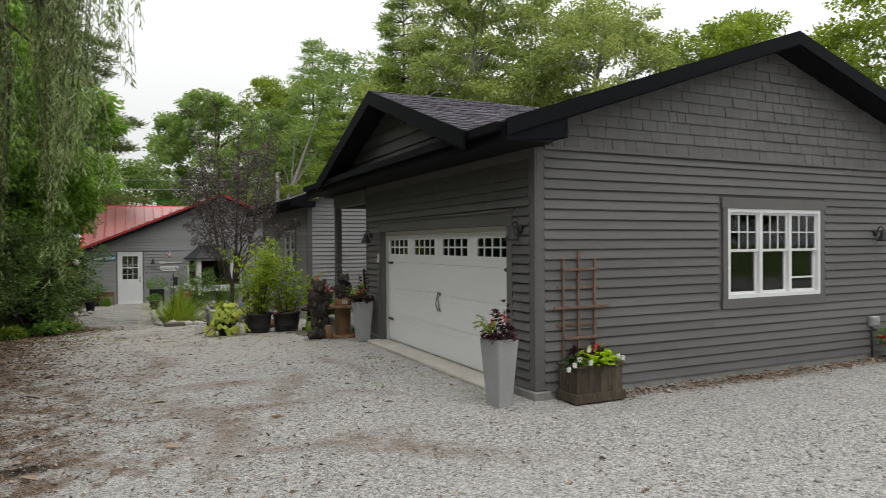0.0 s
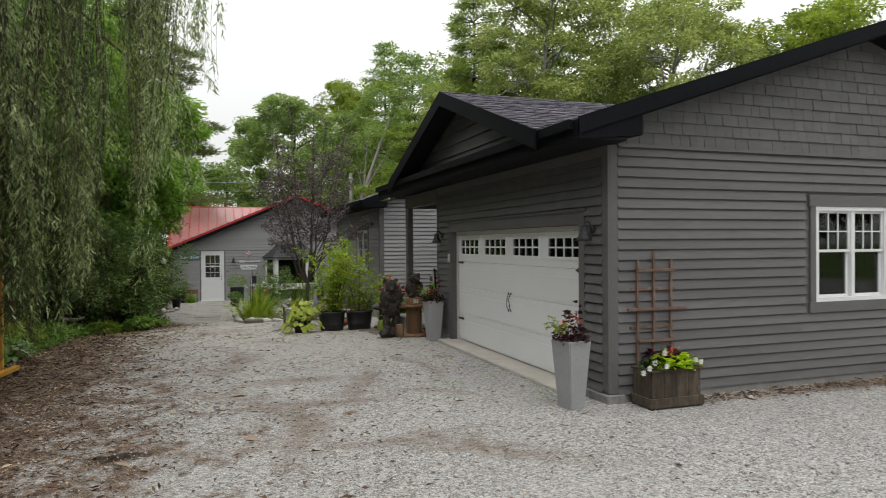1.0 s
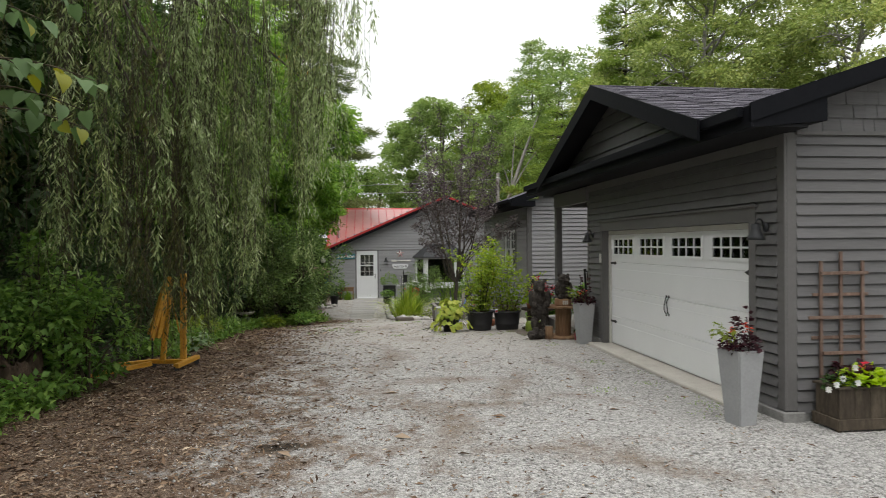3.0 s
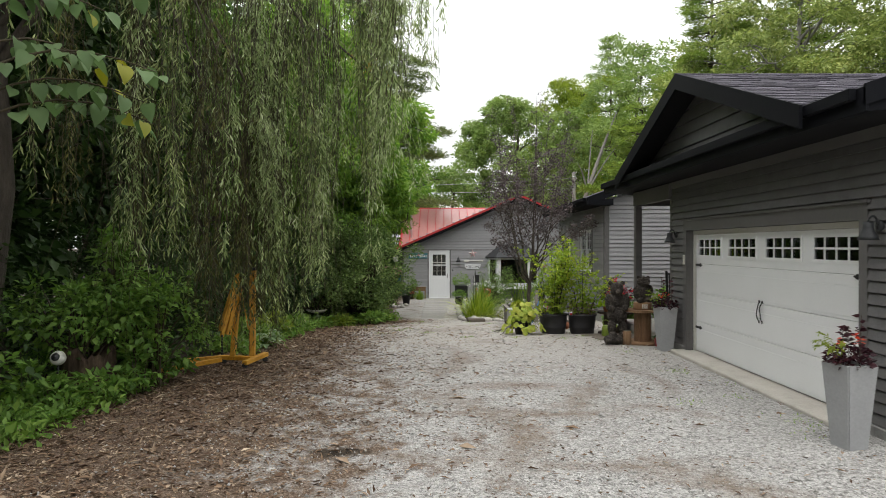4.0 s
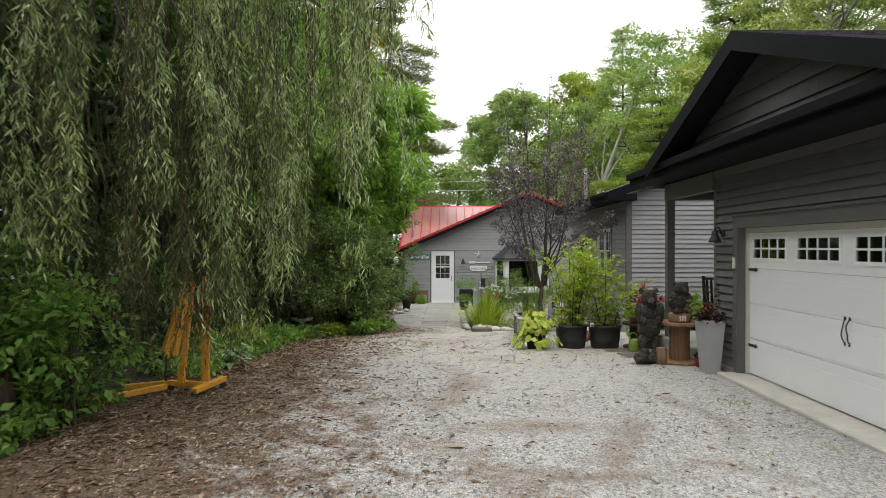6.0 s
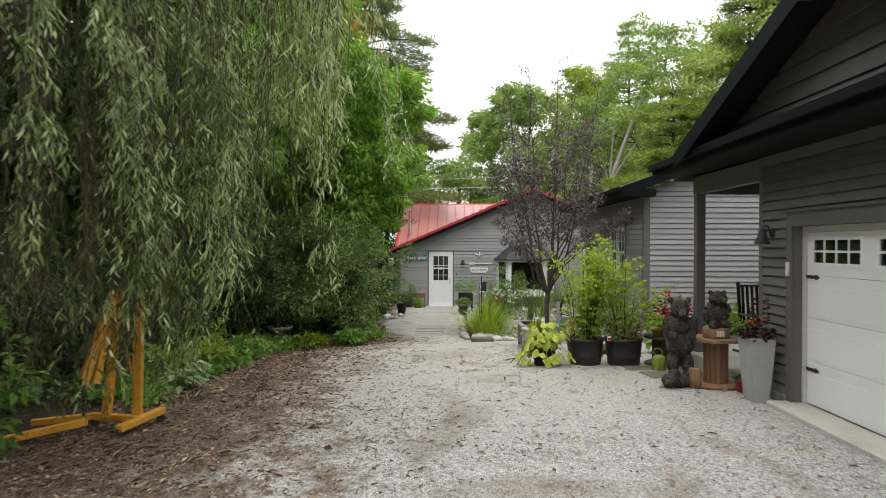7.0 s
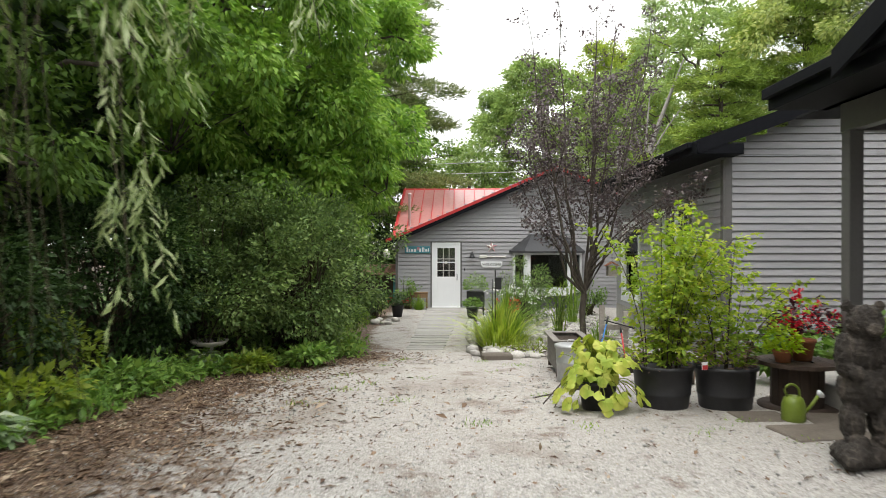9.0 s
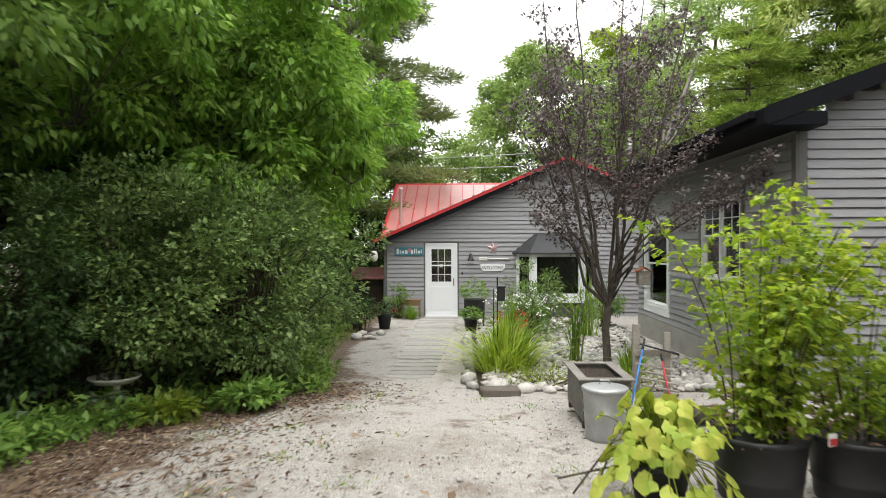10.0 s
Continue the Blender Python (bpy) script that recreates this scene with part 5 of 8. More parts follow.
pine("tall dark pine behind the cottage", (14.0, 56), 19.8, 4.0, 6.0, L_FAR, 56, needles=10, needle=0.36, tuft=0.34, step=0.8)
pine("feathery white pine behind the annex", (9.8, 33.5), 9.5, 3.6, 2.4, L_PINE, 57, needles=20, step=0.55)
pine("tall feathery white pine behind the annex", (14.2, 36), 17.0, 4.8, 2.6, L_PINE, 58, needles=18, step=0.8, tuft=0.28, needle=0.3)
pine("tall white pine behind the annex", (19.5, 37), 17.0, 4.8, 4.0, L_PINE, 59, needles=10, needle=0.34, step=0.9, tuft=0.34)
snag = thing("leaning_snag", "pale leaning bare tree trunk among the pines", "tree", (6.0, 34.0, -0.5))
quads_mesh("trunk", [tube_arrays(np.array([[0, 0, -0.1], [0.5, 0, 2.4], [1.2, 0.1, 4.9], [1.9, 0.1, 6.9], [2.7, 0.1, 9.0]]), [0.16, 0.14, 0.11, 0.08, 0.03], 9)], PALEBARK, snag)
for tip in ((2.9, -0.4, 7.6), (1.6, 0.5, 8.2), (0.7, -0.3, 6.4)):
    quads_mesh("limb", [tube_arrays(bent((1.25, 0.1, 5.0), tip, 0.2, 6), np.linspace(0.05, 0.012, 6), 6)], PALEBARK, snag)
# trees behind the garage
tree("tall olive-green tree with bare limbs behind the garage", (17.5, 33), 18, 5.8, 4.0, 640, 90, 0.2, 0.5, L_OLIVE, 61, clump=0.62, trunk=0.32, bark=PALEBARK, limbs=34, lobes=64, lobe=0.25, core=0.85)
tree("olive-green tree behind the garage", (22.5, 29), 15.5, 5.6, 3.0, 640, 90, 0.2, 0.5, L_OLIVE, 62, clump=0.62, trunk=0.3, bark=PALEBARK, limbs=30, lobes=64, lobe=0.26, core=0.85)
tree("light green tree behind the garage", (26.5, 23.5), 14.2, 5.0, 2.0, 480, 90, 0.21, 0.55, L_LIGHT, 63, clump=0.65, trunk=0.25, lobes=50, lobe=0.27, core=0.85)
tree("dark green tree behind the garage", (30.0, 26.5), 15.0, 3.6, 3.0, 240, 90, 0.22, 0.5, L_MAPLE, 64, clump=0.66, trunk=0.25, lobes=36, lobe=0.34, core=0.8)
tree("light green tree behind the garage", (26.5, 15.5), 13.0, 4.8, 2.0, 400, 90, 0.21, 0.55, L_LIGHT, 65, clump=0.65, trunk=0.25, lobes=50, lobe=0.27, core=0.85)
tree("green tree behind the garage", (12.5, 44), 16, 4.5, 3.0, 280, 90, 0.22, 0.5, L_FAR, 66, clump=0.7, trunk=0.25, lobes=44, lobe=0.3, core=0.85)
# trees behind the camera, never seen directly, added for shade and window reflections
for i, (x, y) in enumerate(((-8, -8), (1, -13), (10, -12), (18, -4))):
    tree("unseen leafy tree added behind the camera", (x, y), 11, 4.5, 1.5, 90, 30, 0.45, 0.6, L_DEEP_SHADED, 70 + i, clump=0.9, trunk=0.25)

# purple-leaved small tree in the rock bed
def purple_tree():
    """A slim trunk that forks low into open, spreading limbs with fine twigs and sparse leaves."""
    rng = np.random.default_rng(81)
    gz = float(ground_height(2.75, 21.9))
    t = thing("purple_leaf_tree", "small multi-stemmed tree with sparse dark purple leaves", "tree", (2.75, 21.9, gz))
    chunks, P, D = [], [], []
    fork = np.array([0.02, 0, 1.05])
    quads_mesh("trunk", [tube_arrays(np.array([[0.02, 0.02, -0.1], [0, 0, 0.3], [-0.02, 0.01, 0.7], fork]), [0.075, 0.062, 0.056, 0.06], 10)], BARK, t)
    at = lambda p, k: np.stack([np.interp(k, np.linspace(0, 1, len(p)), p[:, j]) for j in range(3)], -1)

    def twigs(p, s0, count, reach, dense):
        for s in np.linspace(s0, 1.0, count):
            q = at(p, s)
            b = rng.uniform(0, 6.28)
            ln = rng.uniform(0.5, 1.2) * reach * (1.25 - 0.7 * s)
            e = q + np.array([math.cos(b) * ln, math.sin(b) * ln, rng.uniform(-0.05, 0.7) * ln])
            tw = bent(q, e, 0.03, 4)
            chunks.append(tube_arrays(tw, np.linspace(0.006, 0.002, 4), 4))
            n = int(rng.integers(dense // 2, dense))
            k = rng.uniform(0.1, 1.05, n)[:, None]
            P.append(q + (e - q) * k + rng.normal(0, 0.05, (n, 3)))
            D.append(rng.normal(0, 0.6, (n, 3)) + (e - q) / ln * 0.5 + np.array([0, 0, -0.15]))

    for i in range(11):
        a = i * 2.4 + rng.uniform(-0.3, 0.3)
        out = (0.25, 1.3, 0.9, 1.55, 0.55, 1.25, 1.0, 1.45, 0.7, 1.1, 0.4)[i]
        top = np.array([math.cos(a) * out, math.sin(a) * out, rng.uniform(5.6, 7.6) - 0.9 * out])
        u = np.linspace(0, 1, 10)[:, None]
        p = fork + (top - fork) * np.concatenate([u ** 0.62, u ** 0.62, u], 1)
        p[1:-1] += rng.normal(0, 0.035, (8, 3))
        chunks.append(tube_arrays(p, np.linspace(0.03, 0.005, 10), 6))
        twigs(p, 0.26, 18, 0.52, 27)
        for s in rng.uniform(0.22, 0.7, 3):
            q = at(p, s)
            b = a + rng.uniform(-1.3, 1.3)
            ln = rng.uniform(0.7, 1.5)
            e = q + np.array([math.cos(b) * ln * 0.6, math.sin(b) * ln * 0.6, ln * 0.9])
            p2 = bent(q, e, -0.06, 7)
            chunks.append(tube_arrays(p2, np.linspace(0.014, 0.004, 7), 5))
            twigs(p2, 0.2, 10, 0.48, 27)
    # low boughs that lean out over the bed
    for tip in ((1.4, -2.4, 3.0), (1.0, -1.7, 3.35), (1.65, -1.5, 2.85), (1.3, -2.0, 2.6), (-1.35, 0.2, 2.9), (-1.2, -0.6, 2.4)):
        e = np.array(tip)
        p = bent((e[0] * 0.08, e[1] * 0.05, e[2] * 0.55), e, 0.2, 9)
        chunks.append(tube_arrays(p, np.linspace(0.02, 0.003, 9), 5))
        twigs(p, 0.35, 15, 0.3, 30)
    quads_mesh("branchwork", chunks, BARK, t)
    P, D = np.concatenate(P), np.concatenate(D)
    leaves("foliage", P, D, 0.066 * rng.uniform(0.6, 1.3, len(P)), 0.62, L_PURPLE, t, seed=82)


purple_tree()

# ---- hedge, undergrowth ----
shrub("large dark honeysuckle shrub at the drive edge", (-2.38, 20.2), 1.34, 1.45, 2.75, 30000, 0.075, 0.6, L_SHRUB, 91, clumps=200, clump=0.2, hollow=0.6, flat=0.6, jag=0.2, droop=0.0)
shrub("dark honeysuckle shrub leaning into the hedge", (-3.5, 19.3), 1.25, 1.2, 2.55, 20000, 0.075, 0.6, L_SHRUB, 90, clumps=130, clump=0.2, hollow=0.6, flat=0.6, jag=0.2, droop=0.0)
shrub("shrub with shade-dark leaves under the ash tree", (-4.6, 18.4), 1.5, 1.6, 2.6, 15000, 0.085, 0.5, L_DEEP_SHADED, 92, clumps=110, clump=0.22, hollow=0.7)
shrub("green shrub beside the drive", (-4.2, 23.2), 1.5, 1.4, 2.4, 12000, 0.075, 0.5, L_MAPLE, 93, clumps=90, clump=0.25)
shrub("tall green shrub at the lawn edge", (-3.9, 27.2), 1.2, 1.6, 2.9, 11000, 0.09, 0.5, L_DEEP_SHADED, 94, clumps=90, clump=0.28)
shrub("leafy wild shrub at the drive edge", (-4.7, 10.0), 0.8, 0.5, 1.55, 1900, 0.11, 0.62, L_WILD, 94, clumps=54, clump=0.15, z0=0.5, flat=1.0, jag=0.2)
shrub("leafy wild shrub at the drive edge", (-4.95, 7.7), 0.6, 0.7, 1.0, 1000, 0.12, 0.62, L_WILD, 95, clumps=36, clump=0.15, flat=0.9, jag=0.2)
shrub("leafy wild shrub at the drive edge", (-3.9, 10.35), 0.58, 0.5, 1.6, 1800, 0.11, 0.62, L_WILD, 96, clumps=46, clump=0.13, flat=1.0)
shrub("leafy wild shrub at the drive edge", (-4.75, 6.0), 0.75, 1.0, 1.3, 1200, 0.11, 0.62, L_WILD, 97, clumps=40, clump=0.18, flat=0.9, jag=0.2)
shrub("climbing vine leaves under the willow", (-4.6, 10.75), 0.26, 0.3, 2.15, 420, 0.14, 0.75, L_WILD, 98, name="climbing_vine", category="vine", clumps=20, clump=0.12, z0=0.9, flat=1.3)
for k, (x, y, r, h) in enumerate(((-4.0, 9.35, 0.3, 0.36), (-4.4, 8.9, 0.3, 0.34), (-3.85, 9.9, 0.28, 0.55), (-4.75, 9.0, 0.28, 0.5))):
    shrub("low leafy seedlings before the old stump", (x, y), r, r, h, 170, 0.12, 0.6, L_WILD, 190 + k, name="hedge_foot_plant", category="plant", clumps=14, clump=0.09, flat=1.3, droop=0.0)
shrub("undergrowth with shade-dark leaves beneath the willow", (-5.6, 13.2), 1.3, 1.8, 2.3, 9000, 0.08, 0.5, L_DEEP_SHADED, 99, clumps=80, clump=0.28)
shrub("undergrowth with shade-dark leaves beneath the willow", (-6.2, 8.2), 1.0, 2.6, 2.6, 11000, 0.09, 0.5, L_DEEP_SHADED, 100, clumps=90, clump=0.3)
shrub("tall undergrowth with shade-dark leaves deep among the trees", (-8.2, 13.0), 1.7, 1.7, 4.4, 9000, 0.11, 0.5, L_DEEP_SHADED, 103, clumps=90, clump=0.32)
shrub("undergrowth with shade-dark leaves beneath the trees", (-4.7, 15.6), 1.2, 1.2, 2.0, 8000, 0.08, 0.5, L_DEEP_SHADED, 101, clumps=80, clump=0.25)
shrub("undergrowth with shade-dark leaves beneath the trees", (-6.4, 4.2), 1.3, 1.8, 2.6, 8000, 0.1, 0.5, L_DEEP_SHADED, 102, clumps=80, clump=0.3)


def heart_leaf_mesh(name, mat, bend):
    """A broad heart-shaped leaf of unit length along x, cupped along its rib, tip bent down."""
    half = [(0.0, 0.0), (-0.1, 0.16), (-0.03, 0.32), (0.15, 0.42), (0.38, 0.42), (0.62, 0.3), (0.82, 0.14), (1.0, 0.0)]
    fall = lambda x: -bend * x * x
    v = [(x, 0, fall(max(x, 0.0))) for x, w in half] + [(x, w, fall(max(x, 0.0)) + 0.28 * w) for x, w in half[1:-1]] + [(x, -w, fall(max(x, 0.0)) + 0.28 * w) for x, w in half[1:-1]]
    k = len(half)
    f = []
    for sgn, o in ((1, k), (-1, k + k - 2)):
        row = [0] + [o + i for i in range(k - 2)] + [k - 1]
        for i in range(k - 1):
            q = [i, i + 1, row[i + 1], row[i]]
            q = [e for j, e in enumerate(q) if e not in q[:j]]
            if len(q) > 2:
                f.append(tuple(q if sgn > 0 else q[::-1]))
    me = bpy.data.meshes.new(name)
    me.from_pydata(v, [], f)
    me.materials.append(mat)
    me.polygons.foreach_set("use_smooth", [True] * len(f))
    return me


for k, (x, y, r, h) in enumerate(((-3.6, 15.3, 0.45, 0.5), (-3.5, 16.6, 0.4, 0.32), (-3.55, 17.5, 0.3, 0.22), (-2.6, 18.5, 0.22, 0.2), (-3.75, 14.2, 0.4, 0.45), (-1.85, 19.0, 0.26, 0.28), (-4.2, 16.6, 0.5, 0.9))):
    shrub("leafy low green plant at the hedge foot", (x, y), r, r, h, 420, 0.12, 0.55, L_COVER if k % 3 else L_LIGHT, 160 + k, name="hedge_foot_plant", category="plant", clumps=22, clump=0.1, flat=1.3, droop=0.0)


def big_leaf_sapling():
    """A sapling whose broad heart-shaped leaves reach out beside the willow."""
    rng = np.random.default_rng(111)
    org = np.array([-4.05, 6.6, 0.0])
    t = thing("basswood_sapling", "sapling branch with broad heart-shaped green leaves", "tree", tuple(org))
    chunks = [tube_arrays(np.array([[0, 0, -0.1], [0.05, 0, 1.5], [0.15, 0.05, 3.0], [0.3, 0.1, 4.6]]), [0.05, 0.04, 0.03, 0.01], 8)]
    meshes = [heart_leaf_mesh("leaf", L_BASS, b) for b in (0.15, 0.3, 0.5)]
    yellow = heart_leaf_mesh("leaf", L_BASSYELLOW, 0.35)
    for tip, n in (((1.75, 0.25, 3.3), 16), ((1.55, 0.7, 2.95), 14), ((1.25, -0.35, 4.1), 14), ((1.4, 0.1, 3.75), 16), ((1.3, 0.9, 4.2), 14), ((1.55, 0.45, 3.1), 12), ((0.95, 0.9, 3.5), 12)):
        s = np.array([0.15, 0.05, max(1.3, tip[2] - 0.2)])
        p = bent(s, tip, 0.25, 7)
        chunks.append(tube_arrays(p, np.linspace(0.014, 0.004, 7), 5))
        for i in range(n):
            k = 0.3 + 0.7 * (i + rng.uniform(0, 1)) / n
            q = np.array([np.interp(k, np.linspace(0, 1, 7), p[:, j]) for j in range(3)])
            sg = 1 if i % 2 else -1
            base = q + np.array([rng.normal(0, 0.02), sg * rng.uniform(0.02, 0.07), -rng.uniform(0.01, 0.07)])
            chunks.append(tube_arrays(np.array([q, (q + base) / 2 + [0, 0, 0.01], base]), [0.003, 0.0025, 0.002], 4))
            me = yellow if (k > 0.8 and rng.random() < 0.1) else meshes[i % 3]
            ob = new("leaf", me)
            ob.parent = t
            yaw = math.degrees(math.atan2(sg * 0.9, 0.7)) + rng.normal(0, 30)
            size = rng.uniform(0.12, 0.185)
            ob.matrix_local = pose(base[0], base[1], base[2], 0, 0, yaw) @ pose(0, 0, 0, rng.normal(0, 22), rng.uniform(15, 60), 0) @ Matrix.Scale(size, 4)
    quads_mesh("branchwork", chunks, TWIG, t)


big_leaf_sapling()


def ground_cover():
    """Low leaves, ferns and seedlings along the foot of the hedge."""
    rng = np.random.default_rng(121)
    n = 900
    y = rng.uniform(2.0, 22.5, n)
    x = drive_edge(y) - np.abs(rng.normal(0, 0.55, n)) + rng.uniform(0, 0.12, n)
    bare = (np.abs(y - 11.6) < 1.1) & (x > -4.9)
    x = np.where(bare, x - 1.3, x)
    m = 16
    cx, cy = np.repeat(x, m), np.repeat(y, m)
    P = np.stack([cx + rng.normal(0, 0.09, n * m), cy + rng.normal(0, 0.09, n * m), np.zeros(n * m)], 1)
    P[:, 2] = ground_height(P[:, 0], P[:, 1]) + np.clip(drive_edge(P[:, 1]) - P[:, 0], 0, 3) * 0.05 + np.abs(rng.normal(0, 0.11, n * m)) + 0.015
    D = rng.normal(0, 0.8, (n * m, 3)) + np.array([0.15, -0.15, 0.25])
    o = leaves("ground_cover", P, D, 0.1 * rng.uniform(0.45, 1.5, n * m), 0.5, L_COVER, None, seed=122, flat=1.3)
    tagged(o, "low green weeds and seedlings along the hedge foot", "ground cover", kind="stuff")
    # fill of leaves deeper inside the woods, coloured dark to stand for shade
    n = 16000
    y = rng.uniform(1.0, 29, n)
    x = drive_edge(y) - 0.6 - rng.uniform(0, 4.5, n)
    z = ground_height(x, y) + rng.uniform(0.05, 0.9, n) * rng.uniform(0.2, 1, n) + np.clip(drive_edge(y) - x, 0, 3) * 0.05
    o = leaves("woodland_floor_plants", np.stack([x, y, z], 1), rng.normal(0, 1, (n, 3)), 0.13 * rng.uniform(0.6, 1.3, n), 0.5, L_DEEP_SHADED, None, seed=123, flat=1.0)
    tagged(o, "green woodland floor plants with shade-dark leaves", "ground cover", kind="stuff")
    # weeds that come up through the gravel
    spots = [(3.0, 9.3), (3.98, 8.3), (3.9, 8.55), (4.05, 7.9), (3.6, 11.3), (1.6, 15.3), (3.3, 14.9), (-0.3, 16.5), (0.6, 15.4), (1.4, 16.8), (-1.0, 17.2), (-0.8, 19.2), (1.3, 19.3), (0.9, 18.6), (-1.2, 18.2), (3.4, 13.2), (2.6, 15.2), (-0.75, 17.6), (-0.1, 18.0), (0.75, 19.7), (-1.3, 16.3), (-0.55, 19.9), (3.75, 9.6), (3.95, 10.4), (3.1, 15.6), (-1.9, 17.9), (-2.1, 18.3), (3.7, 8.0)]
    P, D = [], []
    for sx, sy in spots:
        k = int(rng.integers(22, 60))
        P.append(np.stack([sx + rng.normal(0, 0.1, k), sy + rng.normal(0, 0.1, k), np.full(k, 0.0)], 1))
        D.append(rng.normal(0, 0.7, (k, 3)) + np.array([0, 0, 0.7]))
    P, D = np.concatenate(P), np.concatenate(D)
    P[:, 2] = ground_height(P[:, 0], P[:, 1])
    o = leaves("gravel_weeds", P, D, 0.042 * rng.uniform(0.5, 1.3, len(P)), 0.22, L_GRASS, None, seed=124, flat=0.3)
    tagged(o, "small green weeds growing through the gravel", "weeds", kind="stuff")


ground_cover()


def loose_gravel():
    """Loose limestone chips on the drive, denser where the camera passes close."""
    rng = np.random.default_rng(131)
    n = 36000
    y = 1.5 + 29 * rng.beta(1.2, 2.3, n)
    x = rng.uniform(-4.2, 9.5, n)
    keep = (x > drive_edge(y) - 0.2) & ~((x > 4.0) & (y > 7.5)) & ~((x > 5) & (y > 7.4)) & (rng.random(n) < np.clip((x - drive_edge(y)) / np.interp(y, [0, 12, 16], [4.0, 3.0, 0.8]), 0.03, 1)) & ~((np.abs(x + 0.3) < 0.5) & (y > 21.3)) & ~((x > 0.7) & (y > 20.2))
    x, y = x[keep], y[keep]
    n = len(x)
    s = 0.0095 * rng.lognormal(0, 0.4, n)
    z = ground_height(x, y) + 0.004
    base = np.array([[1, 0, 0], [0, 1, 0], [-1, 0, 0], [0, -1, 0], [0, 0, 0.75], [0.2, 0.1, -0.6]], float)
    v = base[None] * rng.uniform(0.6, 1.4, (n, 6, 1))
    a = rng.uniform(0, 6.283, n)
    rx = v[..., 0] * np.cos(a)[:, None] - v[..., 1] * np.sin(a)[:, None]
    ry = v[..., 0] * np.sin(a)[:, None] + v[..., 1] * np.cos(a)[:, None]
    v = np.stack([rx, ry, v[..., 2]], -1) * s[:, None, None] + np.stack([x, y, z], -1)[:, None, :]
    tri = np.array([[0, 1, 4], [1, 2, 4], [2, 3, 4], [3, 0, 4], [1, 0, 5], [2, 1, 5], [3, 2, 5], [0, 3, 5]])
    f = (np.arange(n)[:, None, None] * 6 + tri[None]).reshape(-1, 3)
    o = raw_mesh("loose_gravel", v.reshape(-1, 3), f, GRAVELBIT)
    tagged(o, "loose pale limestone chips scattered over the drive", "gravel", kind="stuff")


loose_gravel()


def fallen_leaves():
    """Dry leaves: thick along the hedge, thin over the middle of the drive."""
    rng = np.random.default_rng(141)
    n = 74000
    y = 0.8 + 20.2 * rng.beta(1.0, 1.35, n)
    e = drive_edge(y)
    x = e + np.abs(rng.normal(0, 1, n)) * np.interp(y, [0, 8, 13, 17, 21], [2.2, 1.9, 1.5, 1.1, 0.7]) - 0.4
    m = 5000
    x2, y2 = rng.uniform(-3.5, 4.2, m), rng.uniform(1.5, 19, m)
    k = 2600
    x3, y3 = rng.uniform(5.4, 11.5, k), 7.52 - np.abs(rng.normal(0, 0.2, k))
    x, y = np.concatenate([x, x2, x3]), np.concatenate([y, y2, y3])
    keep = (x < 4.2) | (y < 7.54)
    x, y = x[keep], y[keep]
    n = len(x)
    P = np.stack([x, y, ground_height(x, y) + np.clip(drive_edge(y) - x, 0, 3) * 0.05 + rng.uniform(0.004, 0.02, n)], 1)
    D = rng.normal(0, 1, (n, 3)) * np.array([[1, 1, 0.18]])
    o = leaves("fallen_leaves", P, D, 0.042 * rng.lognormal(0, 0.45, n), 0.32, LITTER, None, seed=142, flat=1.2)
    tagged(o, "dry brown fallen leaves over the drive edge", "leaf litter", kind="stuff")


fallen_leaves()


def lawn():
    rng = np.random.default_rng(151)
    n = 16000
    x, y = rng.uniform(-6.5, -1.9, n), rng.uniform(22.5, 34, n)
    keep = x < drive_edge(y) + 0.1
    x, y = x[keep], y[keep]
    P = np.stack([x, y, ground_height(x, y) + np.clip(drive_edge(y) - x, 0, 3) * 0.05], 1)
    D = rng.normal(0, 0.35, (len(x), 3)) + np.array([0, 0, 1])
    o = leaves("lawn_grass", P, D, 0.09 * rng.uniform(0.6, 1.4, len(x)), 0.09, L_GRASS, None, seed=152, flat=0)
    tagged(o, "short green lawn grass", "grass", kind="stuff")


lawn()


